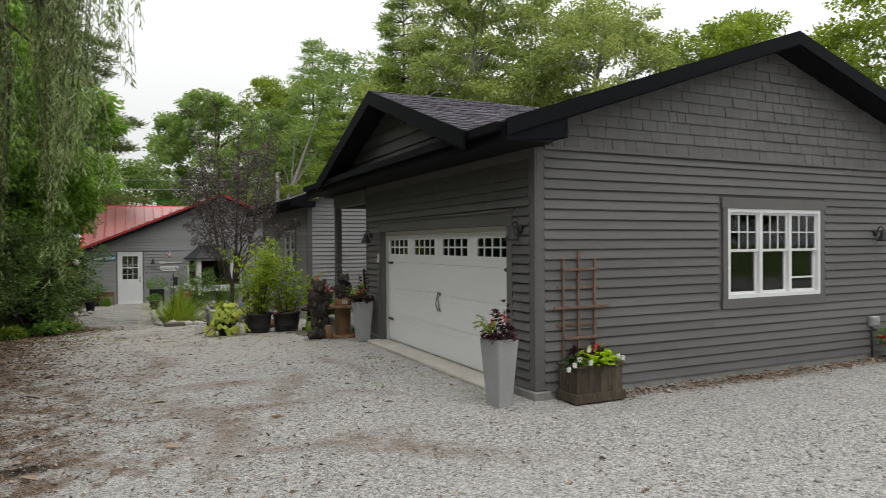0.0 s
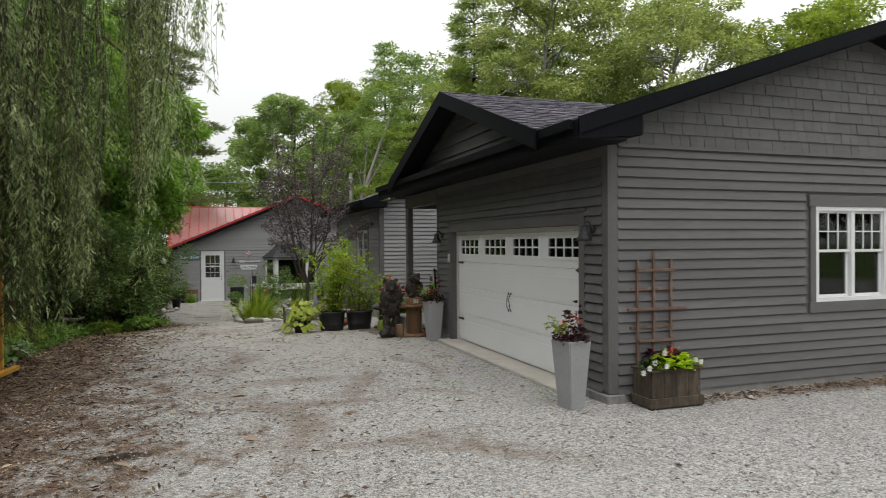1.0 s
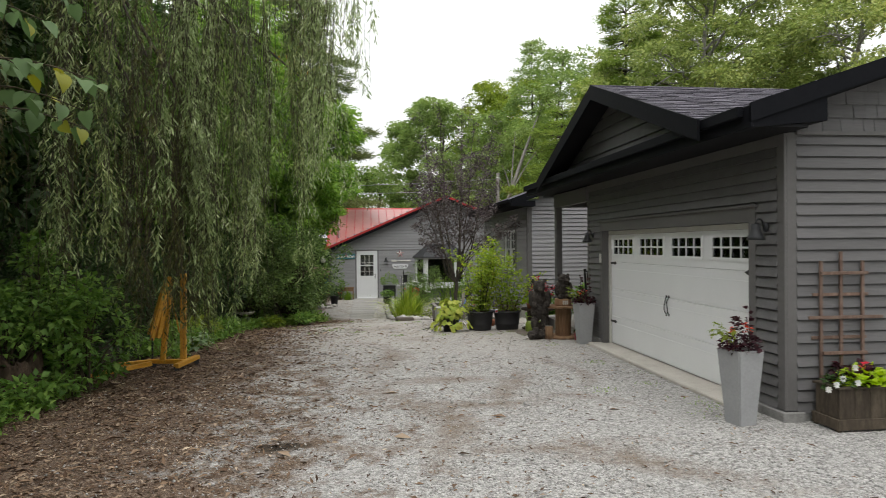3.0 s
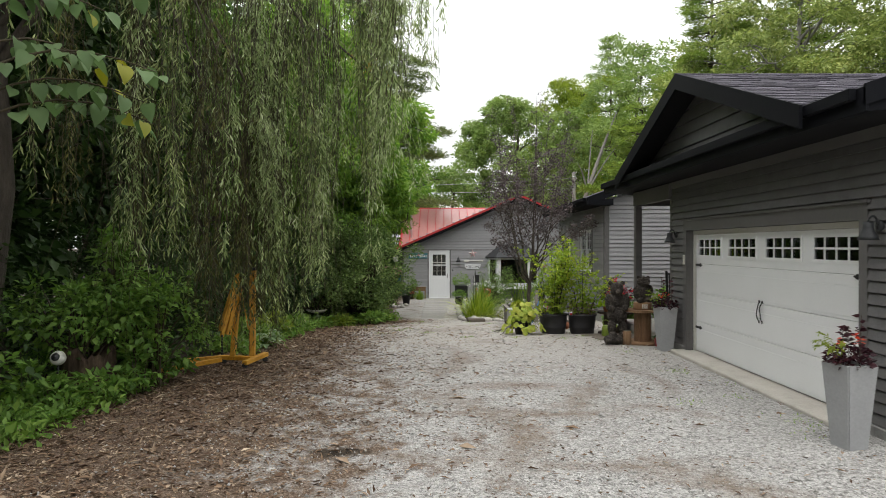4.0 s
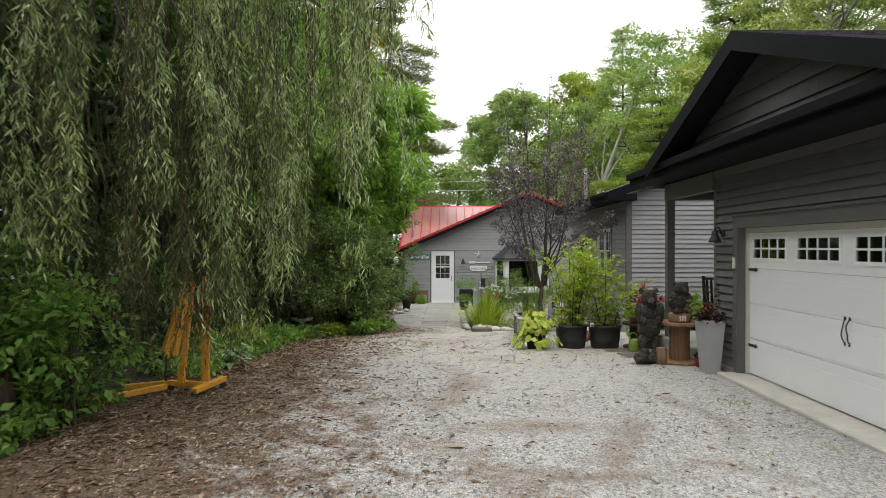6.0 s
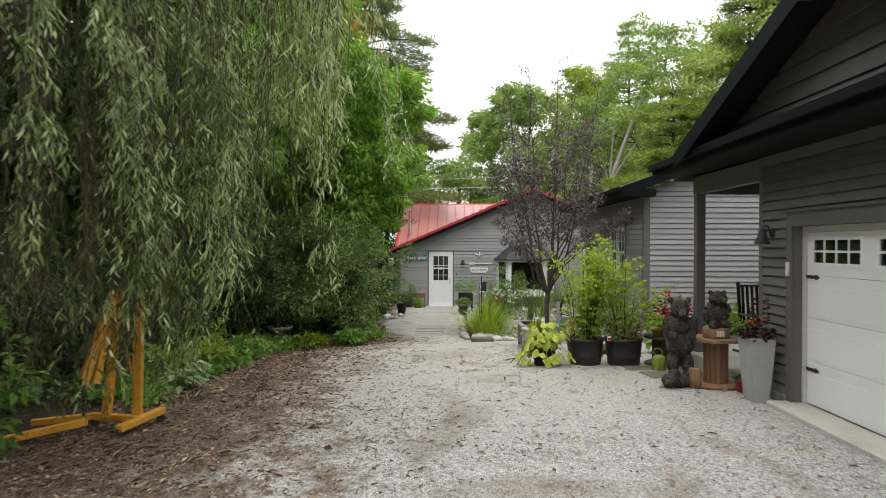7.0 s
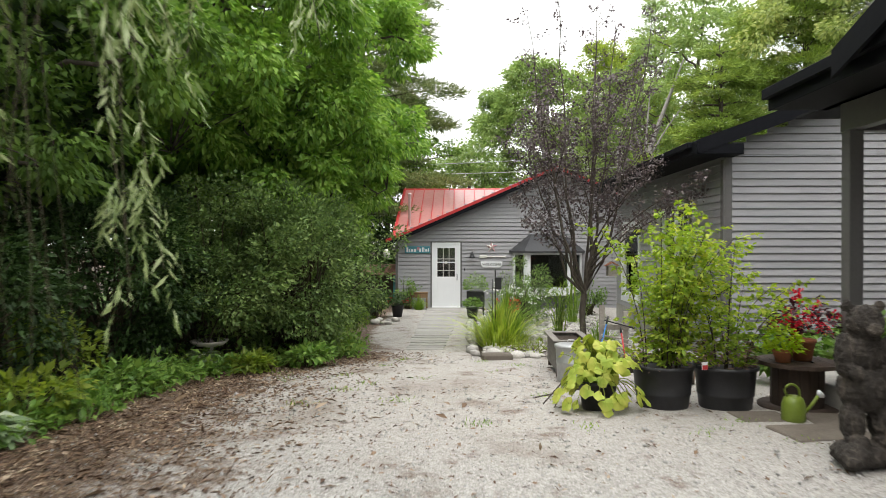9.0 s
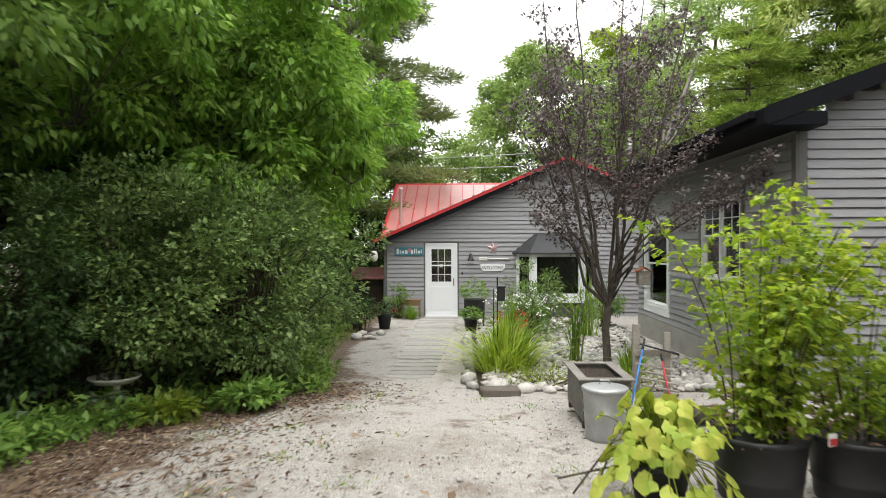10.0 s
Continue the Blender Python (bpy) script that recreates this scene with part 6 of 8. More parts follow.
# ---- doors and windows ----
def double_hung(label, m, w, h, units, grid=(3, 2), casing=0.12, lower_bar=-1, casing_mat=None):
    """Units of two sashes side by side in one white frame; x along the wall, -y outwards, origin at the lower left."""
    t = new("window")
    t.matrix_world = m
    tagged(t, label, "window")
    f = 0.055
    part("outer_frame", boxes((0, w, -0.03, 0.1, 0, f), (0, w, -0.03, 0.1, h - f, h), (0, f, -0.03, 0.1, f, h - f), (w - f, w, -0.03, 0.1, f, h - f)), WHITE, t)
    if casing:
        c = casing
        part("casing", boxes((-c, w + c, -0.045, -0.002, h, h + c * 1.25), (-c * 0.9, w + c * 0.9, -0.04, -0.002, -c * 1.2, 0), (-c * 0.8, 0, -0.038, -0.002, 0, h), (w, w + c * 0.8, -0.038, -0.002, 0, h), bevel=0.004), casing_mat or TRIM, t, "painted window casing")
    uw = (w - 2 * f) / units
    for i in range(units):
        x0, x1 = f + i * uw, f + (i + 1) * uw
        if i:
            part("mullion", boxes((x0 - 0.03, x0 + 0.03, -0.025, 0.08, f, h - f)), WHITE, t)
            x0 += 0.03
        if i < units - 1:
            x1 -= 0.03
        mid = h * 0.52
        for name, z0, z1, y in (("upper_sash", mid, h - f, 0.0), ("lower_sash", f, mid + 0.03, 0.035)):
            s = 0.035
            sash = part(name, boxes((x0, x1, y, y + 0.03, z0, z0 + s), (x0, x1, y, y + 0.03, z1 - s, z1), (x0, x0 + s, y, y + 0.03, z0 + s, z1 - s), (x1 - s, x1, y, y + 0.03, z0 + s, z1 - s)), WHITE, t)
            part("pane", boxes((x0 + s, x1 - s, y + 0.012, y + 0.016, z0 + s, z1 - s)), DARKGLASS, sash).visible_shadow = False
            if name == "upper_sash" and grid:
                gx, gz = grid
                for k in range(1, gx):
                    xx = x0 + s + (x1 - x0 - 2 * s) * k / gx
                    part("muntin", boxes((xx - 0.008, xx + 0.008, y + 0.004, y + 0.012, z0 + s, z1 - s)), WHITE, sash)
                for k in range(1, gz):
                    zz = z0 + s + (z1 - z0 - 2 * s) * k / gz
                    part("muntin", boxes((x0 + s, x1 - s, y + 0.002, y + 0.012, zz - 0.008, zz + 0.008)), WHITE, sash)
            if name == "lower_sash" and i == lower_bar:
                part("lock_rail", boxes((x0 + s, x1 - s, y + 0.002, y + 0.012, z0 + 0.2, z0 + 0.225)), WHITE, sash)
    return t


double_hung("white triple double-hung window with divided upper sashes", pose(7.61, GY0, 1.075), 2.0, 1.29, 3, lower_bar=2)
double_hung("white divided window in the annex wall", pose(AX, 23.05, 1.03, 0, 0, 270), 1.6, 1.33, 2, grid=(2, 2), casing=0.09)
double_hung("tall white window in the annex wall", pose(AX, 26.45, 0.3, 0, 0, 270), 1.55, 1.7, 1, grid=None, casing=0.13, casing_mat=WHITE)

# slatted blind and dark shelf inside the garage window
blind = thing("window_blind", "half-raised grey slatted blind inside the garage window", "blind", (7.72, GY0 + 0.2, 2.3))
for k in range(11):
    part("slat", boxes((0, 0.55, -0.02, 0.02, -0.05 * k - 0.004, -0.05 * k + 0.004)), WHITE, blind)
part("cord", boxes((0.26, 0.265, -0.003, 0.003, -0.55, 0.02)), CREAM, blind)
tagged(part("storage_tote", boxes((8.95, 9.5, GY0 + 0.3, GY0 + 0.75, 1.75, 2.2), bevel=0.03), BLUE), "blue plastic tote on a shelf inside the garage", "storage tote")
shelf = tagged(part("garage_shelf", boxes((8.5, 10.2, GY0 + 0.25, GY0 + 0.85, 1.7, 1.748), (8.5, 8.56, GY0 + 0.25, GY0 + 0.85, 0.02, 1.7), (10.14, 10.2, GY0 + 0.25, GY0 + 0.85, 0.02, 1.7)), WOODDARK), "dark wooden storage shelf inside the garage", "shelf")


def garage_door():
    x = GX + 0.12
    t = thing("garage_door", "closed white carriage-style garage door with small windows", "garage door", (x, OP0, 0.025))
    W, H = OP1 - OP0, OPT - 0.03
    part("stop_frame", boxes((-0.03, 0.03, 0, 0.06, 0, H), (-0.03, 0.03, W - 0.06, W, 0, H), (-0.03, 0.03, 0.06, W - 0.06, H - 0.07, H)), CREAM, t, "white stop moulding")
    y0, y1 = 0.06, W - 0.06
    top = H - 0.07
    sh = (top - 0.01) / 4
    for k in range(4):
        z0, z1 = 0.012 + k * sh, 0.012 + (k + 1) * sh - 0.005
        if k < 3:
            sec = part("section", boxes((0.01, 0.05, y0 + 0.002, y1 - 0.002, z0, z1), bevel=0.004), DOORWHITE, t)
            part("raised_panel", boxes((0.004, 0.012, y0 + 0.03, y1 - 0.03, z0 + 0.035, z1 - 0.12), bevel=0.005), DOORWHITE, sec)
        else:
            q = (y1 - y0) / 4
            rows = [(0.01, 0.05, y0 + 0.002, y1 - 0.002, z0, z0 + 0.13), (0.01, 0.05, y0 + 0.002, y1 - 0.002, z1 - 0.07, z1)]
            for j in range(5):
                c = y0 + j * q
                a, b = (c - 0.13, c + 0.13)
                rows.append((0.01, 0.05, max(a, y0 + 0.002), min(b, y1 - 0.002), z0 + 0.13, z1 - 0.07))
            sec = part("window_section", boxes(*rows), DOORWHITE, t)
            for j in range(4):
                a, b, c, d = y0 + j * q + 0.13, y0 + (j + 1) * q - 0.13, z0 + 0.13, z1 - 0.07
                bm = boxes((-0.004, 0.012, a - 0.02, b + 0.02, c - 0.02, c + 0.02), (-0.004, 0.012, a - 0.02, b + 0.02, d - 0.02, d + 0.02), (-0.004, 0.012, a - 0.02, a + 0.02, c + 0.02, d - 0.02), (-0.004, 0.012, b - 0.02, b + 0.02, c + 0.02, d - 0.02))
                for m in range(1, 4):
                    yy = a + (b - a) * m / 4
                    box(bm, 0.0, 0.012, yy - 0.012, yy + 0.012, c + 0.02, d - 0.02)
                box(bm, 0.001, 0.012, a + 0.02, b - 0.02, (c + d) / 2 - 0.012, (c + d) / 2 + 0.012)
                part("window_grid", bm, DOORWHITE, sec)
                part("pane", boxes((0.02, 0.025, a, b, c, d)), DARKGLASS, sec)
    for yy, sg in ((y1, -1), (y0, 1)):
        for zz in (0.42, top - sh - 0.02):
            bm = boxes((-0.004, 0.01, min(yy, yy + sg * 0.2), max(yy, yy + sg * 0.2), zz - 0.018, zz + 0.018))
            prism([(yy + sg * 0.2, zz - 0.03), (yy + sg * 0.27, zz), (yy + sg * 0.2, zz + 0.03)], -0.006, 0.009, axis="x", bm=bm)
            part("strap_hinge", bm, BLACK, t, "black strap hinge")
    for sg in (-1, 1):
        yc = W / 2 + sg * 0.042
        pts = [(-0.005, yc, 0.78), (-0.025, yc + sg * 0.006, 0.82), (-0.032, yc + sg * 0.016, 0.87), (-0.034, yc - sg * 0.002, 0.92), (-0.03, yc - sg * 0.014, 0.97), (-0.005, yc, 1.04)]
        hd = pipe(pts, 0.0075, BLACK, "pull_handle", t, label="black forged pull handle")
        part("handle_plate", boxes((-0.006, 0.011, yc - 0.01, yc + 0.01, 0.75, 0.79), (-0.006, 0.011, yc - 0.01, yc + 0.01, 1.03, 1.07)), BLACK, hd)
    return t


garage_door()
tagged(part("door_keypad", boxes((GX - 0.055, GX - 0.03, 13.06, 13.13, 1.53, 1.7), bevel=0.008), CREAM), "white garage door keypad on the casing", "keypad")


def wall_lamp(m, label="dark gooseneck barn lamp on the wall", s=1.0):
    t = new("wall_lamp")
    t.matrix_world = m
    tagged(t, label, "wall lamp", group="barn lamps")
    part("back_plate", lathe([(0.0, 0), (0.075 * s, 0.0), (0.07 * s, 0.02), (0.03 * s, 0.035), (0.0, 0.036)], 20), LAMPGREY, t).matrix_local = pose(0, 0, 0, 90, 0, 0)
    pts = [(0, -0.03, 0)] + [(0, -0.03 - 0.06 * s * (1 - math.cos(a)) - 0.01, 0.03 + 0.09 * s * math.sin(a)) for a in np.linspace(0.3, math.pi, 9)]
    pipe(pts, 0.011, LAMPGREY, "gooseneck", t)
    y = pts[-1][1]
    z = pts[-1][2]
    part("shade", lathe([(0.02, 0.06), (0.045, 0.06), (0.05, 0.0), (0.055, -0.02), (0.12 * s, -0.085), (0.135 * s, -0.12), (0.13 * s, -0.12), (0.11 * s, -0.085), (0.03, -0.02)], 24, (0, y, z - 0.05)), LAMPGREY, t)
    part("bulb", lathe([(0.0, -0.1), (0.025, -0.08), (0.03, -0.06), (0.02, -0.02), (0.0, -0.02)], 12, (0, y, z - 0.05)), CREAM, t, "unlit frosted bulb")
    return t


wall_lamp(pose(GX - 0.03, 7.87, 2.06, 0, 0, 270), s=0.72)
wall_lamp(pose(GX - 0.03, 13.5, 2.06, 0, 0, 270), s=0.72)
wall_lamp(pose(10.98, GY0 - 0.03, 2.02), s=0.76)
wall_lamp(pose(0.76, CY - 0.03, 1.28), "small dark barn lamp beside the white door", 0.75)
wall_lamp(pose(AX - 0.03, 24.6, 1.95, 0, 0, 270), "small dark barn lamp on the annex wall", 0.8)


def cottage_door():
    t = thing("front_door", "closed white storm door with a divided upper light", "door", (DX0, CY, DZ0))
    W, H = DX1 - DX0, DZ1 - DZ0
    f = 0.05
    part("frame", boxes((-f, 0, -0.05, 0.06, 0, H + f), (W, W + f, -0.05, 0.06, 0, H + f), (0, W, -0.05, 0.06, H, H + f)), WHITE, t)
    part("sill", boxes((-f, W + f, -0.12, 0.06, -0.04, 0)), WHITE, t)
    g0, g1, z0, z1 = 0.13, W - 0.13, 0.98, H - 0.13
    leaf = part("leaf", boxes((0, W, -0.03, 0.01, 0, z0), (0, W, -0.03, 0.01, z1, H), (0, g0, -0.03, 0.01, z0, z1), (g1, W, -0.03, 0.01, z0, z1)), WHITE, t)
    part("raised_panel", boxes((g0, g1, -0.036, -0.03, 0.14, z0 - 0.14), bevel=0.003), WHITE, leaf)
    part("pane", boxes((g0, g1, -0.012, -0.008, z0, z1)), DARKGLASS, leaf)
    part("mid_rail", boxes((g0, g1, -0.035, -0.014, (z0 + z1) / 2 - 0.02, (z0 + z1) / 2 + 0.02)), WHITE, leaf)
    for k in range(1, 3):
        xx = g0 + (g1 - g0) * k / 3
        part("muntin", boxes((xx - 0.011, xx + 0.011, -0.028, -0.014, z0, z1)), CREAM, leaf, "cream muntin bar")
    for zz in (z0 + (z1 - z0) * 0.22, z0 + (z1 - z0) * 0.62):
        part("muntin", boxes((g0, g1, -0.026, -0.014, zz - 0.011, zz + 0.011)), CREAM, leaf, "cream muntin bar")
    part("paper_note", boxes((g0 + 0.24, g0 + 0.33, -0.016, -0.0135, z0 + 0.42, z0 + 0.52)), CREAM, leaf)
    part("latch", boxes((W - 0.07, W - 0.045, -0.06, -0.03, 0.86, 1.08), bevel=0.008), BLACK, leaf, "black storm door latch")
    return t


cottage_door()
# wall added behind the panes, its dimness painted in
tagged(part("cottage_room", boxes((CX0 + 0.2, CX1 - 0.3, 33.6, 33.7, -0.45, 1.6)), ROOM), "added inner wall of the cottage, coloured dim", "wall", kind="structure")
tagged(part("door_bell", boxes((0.49, 0.53, CY - 0.05, CY - 0.025, 0.72, 0.8), bevel=0.01), BLACK), "black doorbell beside the white door", "doorbell")


def bay_window():
    t = thing("bay_window", "white bay window with a dark hipped metal roof", "bay window", (3.22, CY, 0))
    ax, fx, d = 1.1, 0.72, 0.5           # half widths at wall and front, depth
    z0, z1 = 0.02, 1.35

    def lay(name, a, b, post):
        """Posts and rails in the plane from a to b."""
        ang = math.degrees(math.atan2(b[1] - a[1], b[0] - a[0]))
        ln = math.hypot(b[0] - a[0], b[1] - a[1])
        face = part(name, boxes((0, post, -0.04, 0.04, z0, z1), (ln - post, ln, -0.04, 0.04, z0, z1), (post, ln - post, -0.04, 0.04, z0, z0 + 0.18), (post, ln - post, -0.04, 0.04, z1 - 0.1, z1)), WHITE, t)
        face.matrix_local = pose(a[0], a[1], 0, 0, 0, ang)
        part("pane", boxes((post, ln - post, -0.004, 0.004, z0 + 0.18, z1 - 0.1)), DARKGLASS, face)
        return face

    lay("angled_light", (-ax, -0.03), (-fx, -d), 0.09)
    lay("front_light", (-fx, -d), (fx, -d), 0.13)
    lay("angled_light", (fx, -d), (ax, -0.03), 0.09)
    bm = bmesh.new()
    e = 0.16
    low = [(-ax - e, 0, z1 + 0.02), (-fx - e * 0.6, -d - e, z1 + 0.02), (fx + e * 0.6, -d - e, z1 + 0.02), (ax + e, 0, z1 + 0.02)]
    top = [(-0.62, -0.0, z1 + 0.56), (-0.5, -0.1, z1 + 0.56), (0.5, -0.1, z1 + 0.56), (0.62, -0.0, z1 + 0.56)]
    lv, tv = [bm.verts.new(p) for p in low], [bm.verts.new(p) for p in top]
    bv = [bm.verts.new((p[0], p[1], p[2] - 0.05)) for p in low]
    for i in range(3):
        bm.faces.new((lv[i], lv[i + 1], tv[i + 1], tv[i]))
        bm.faces.new((bv[i], bv[i + 1], lv[i + 1], lv[i]))
    bm.faces.new(tv)
    bm.faces.new(bv)
    bmesh.ops.recalc_face_normals(bm, faces=bm.faces)
    roof = part("roof", bm, BAYROOF, t, "dark grey hipped metal roof")
    for a, b in ((low[1], top[1]), (low[2], top[2]), ((0, -d - e, z1 + 0.02), (0, -0.1, z1 + 0.56))):
        part("seam", bar(bmesh.new(), a, b, 0.025, 0.03), BAYROOF, roof)
    part("sill_board", boxes((-fx - 0.03, fx + 0.03, -d - 0.08, -0.02, -0.06, 0.018), bevel=0.006), WHITE, t)
    part("base_panel", boxes((-fx + 0.02, fx - 0.02, -d + 0.02, -0.03, -0.52, -0.062)), SIDING, t)
    return t


bay_window()


# ---- signs and ornaments on the cottage ----
def letters(word, size, material, parent, m, name="lettering"):
    c = bpy.data.curves.new(name, "FONT")
    c.body, c.size, c.extrude, c.align_x, c.align_y = word, size, 0.003, "CENTER", "CENTER"
    o = new(name, c)
    c.materials.append(material)
    o.parent = parent
    o.matrix_local = m
    return o


sign = thing("welcome_sign", "white carved welcome board hung on the cottage wall", "sign", (1.4, CY - 0.03, 0.94))
bm = prism([(-0.36, 0.09), (-0.35, -0.02), (-0.28, -0.11), (0.28, -0.11), (0.35, -0.02), (0.36, 0.09)], -0.03, -0.002)
part("board", bm, WHITE, sign)
letters("WELCOME", 0.13, BLACK, sign, pose(0, -0.032, -0.02, 90))
oar = thing("oar", "white painted paddle hung on the cottage wall", "oar", (1.42, CY - 0.05, 1.18))
part("shaft", lathe([(0.018, 0), (0.018, 0.62)], 10), CREAM, oar).matrix_local = pose(-0.2, 0, 0, 0, 90, 0)
part("blade", boxes((-0.42, -0.18, -0.012, 0.012, -0.05, 0.05), bevel=0.012), CREAM, oar)
part("grip", boxes((0.4, 0.46, -0.015, 0.015, -0.04, 0.04), bevel=0.01), CREAM, oar)
star = thing("barn_star", "faded red and white metal barn star", "wall star", (1.4, CY - 0.03, 1.5))
for k in range(5):
    for sgn in (-1, 1):
        bm = bmesh.new()
        a = math.radians(90 + 72 * k)
        b = a + sgn * math.radians(36)
        v = [bm.verts.new(p) for p in ((0, -0.07, 0), (0.2 * math.cos(a), -0.002, 0.2 * math.sin(a)), (0.08 * math.cos(b), -0.004, 0.08 * math.sin(b)), (0, -0.001, 0))]
        for tri in ((0, 1, 2), (0, 2, 3), (0, 3, 1), (1, 3, 2)):
            bm.faces.new([v[i] for i in tri])
        bmesh.ops.recalc_face_normals(bm, faces=bm.faces)
        part("facet", bm, PINK if sgn > 0 else CREAM, star)
name_sign = thing("painted_sign", "teal painted wooden name board with white lettering strokes", "sign", (-1.05, CY - 0.03, 1.41))
part("board", boxes((-0.42, 0.42, -0.03, -0.002, -0.12, 0.12), bevel=0.01), TEAL, name_sign)
for k, (x0, x1, z0, z1, m) in enumerate(((-0.36, -0.3, -0.07, 0.08, WHITE), (-0.27, -0.24, -0.07, 0.03, WHITE), (-0.21, -0.14, -0.06, 0.02, WHITE), (-0.11, -0.04, -0.07, 0.03, WHITE), (-0.02, 0.07, -0.01, 0.09, PINK), (0.06, 0.12, -0.07, 0.04, WHITE), (0.15, 0.18, -0.06, 0.08, WHITE), (0.2, 0.23, -0.06, 0.08, WHITE), (0.26, 0.33, -0.06, 0.02, WHITE), (0.35, 0.38, -0.06, 0.05, WHITE))):
    part("stroke", boxes((x0, x1, -0.036, -0.0305, z0, z1)), m, name_sign)
egg = thing("egg_lantern", "pale green glass egg ornament hung from the eave", "ornament", (-2.03, 30.62, 1.62))
part("cord", boxes((-0.004, 0.004, -0.004, 0.004, -0.18, 0.05)), BLACK, egg)
part("egg", lathe([(0.0, -0.5), (0.06, -0.48), (0.1, -0.42), (0.115, -0.35), (0.1, -0.26), (0.06, -0.2), (0.0, -0.18)], 18), CREAM, egg, "pale glass egg")


# ---- planters at the garage ----
def potted(name, label, at, turn, body, material, soil_z, soil_r):
    t = thing(name, label, "planter", at, turn)
    part("pot", body, material, t)
    part("soil", lathe([(soil_r, -0.03), (soil_r, 0.0), (soil_r * 0.4, 0.02), (0.0, 0.025)], 14, (0, 0, soil_z)), SOIL, t)
    return t


def square_pot(w0, w1, h, wall=0.03):
    bm = bmesh.new()
    rings = []
    for w, z in ((w0, 0), (w1, h), (w1 - wall, h), (w1 - wall - 0.02, h - 0.12)):
        rings.append([bm.verts.new((sx * w / 2, sy * w / 2, z)) for sx, sy in ((-1, -1), (1, -1), (1, 1), (-1, 1))])
    for a, b in zip(rings, rings[1:]):
        for i in range(4):
            bm.faces.new((a[i], a[(i + 1) % 4], b[(i + 1) % 4], b[i]))
    bm.faces.new(rings[0][::-1])
    bm.faces.new(rings[-1])
    bmesh.ops.bevel(bm, geom=[e for e in bm.edges if abs(e.verts[0].co.z - e.verts[1].co.z) > 0.3 or min(v.co.z for v in e.verts) > h - 0.01], offset=0.012, segments=2, affect="EDGES")
    return bm


def bunch(rng, n, r, h, tilt=0.6, base=(0, 0, 0)):
    """Leaf points and directions that fan out from a pot."""
    a = rng.uniform(0, 6.283, n)
    s = np.sqrt(rng.uniform(0, 1, n))
    z = rng.uniform(0.1, 1, n) * (1 - 0.55 * s ** 2)
    P = np.stack([np.cos(a) * s * r, np.sin(a) * s * r, z * h], 1) + np.array(base)
    D = np.stack([np.cos(a) * (0.4 + s), np.sin(a) * (0.4 + s), np.full(n, 0.5 - tilt * 0.5)], 1) + rng.normal(0, 0.4, (n, 3))
    return P, D


def tall_planter(at, turn, seed, label):
    rng = np.random.default_rng(seed)
    t = potted("tall_planter", label, at, turn, square_pot(0.22, 0.335, 0.8), PLANTER, 0.73, 0.14)
    t["group"] = "tall planters"
    P, D = bunch(rng, 260, 0.19, 0.24, base=(0, 0, 0.76))
    spikes = []
    for k in range(3):
        bx, by = rng.normal(0, 0.05, 2)
        hgt = rng.uniform(0.34, 0.6)
        spikes.append(tube_arrays(np.array([[bx, by, 0.75], [bx * 1.2, by * 1.2, 0.75 + hgt]]), [0.005, 0.003], 4))
        m = 34
        z = rng.uniform(0.15, 1, m)
        az = rng.uniform(0, 6.283, m)
        P = np.concatenate([P, np.stack([np.full(m, bx), np.full(m, by), 0.75 + z * hgt], 1)])
        D = np.concatenate([D, np.stack([np.cos(az), np.sin(az), np.full(m, 0.25)], 1)])
    quads_mesh("stem", spikes, TWIG, t)
    leaves("wine_foliage", P, D, 0.066 * rng.uniform(0.6, 1.2, len(P)), 0.6, L_WINE, t, seed=seed, label="dark wine-red foliage")
    P, D = bunch(rng, 16, 0.09, 0.12, base=(-0.06, -0.08, 0.97))
    tagged(leaves("small_flowers", P, D, 0.05, 0.8, P_ORANGE, t, seed=seed + 1, label="small orange-red flowers"), kind="stuff")
    # arching pale sprigs, one part each
    for k in range(5):
        a = 2.2 + 0.45 * k
        p = bent((-0.06, 0.03, 0.76), (-0.06 + 0.26 * math.cos(a), 0.22 * math.sin(a), 0.92 + 0.08 * (k % 3)), 0.1, 7)
        sprig = quads_mesh("pale_sprig", [tube_arrays(p, np.linspace(0.003, 0.0015, 7), 4)], L_LIGHT, t)
        k2 = np.linspace(0.3, 1, 22)
        q = np.stack([np.interp(k2, np.linspace(0, 1, 7), p[:, j]) for j in range(3)], 1)
        leaves("sprig_leaves", q, rng.normal(0, 0.7, (22, 3)) + np.array([math.cos(a), math.sin(a), 0.1]), 0.05, 0.35, L_LIGHT, sprig, seed=seed + 3 + k)
    return t


tall_planter((3.88, 7.6, -0.035), 12, 201, "tall tapered grey planter with wine-red foliage beside the door")
tall_planter((4.1, 13.36, -0.04), 4, 202, "tall tapered grey planter with dark red foliage at the far jamb")


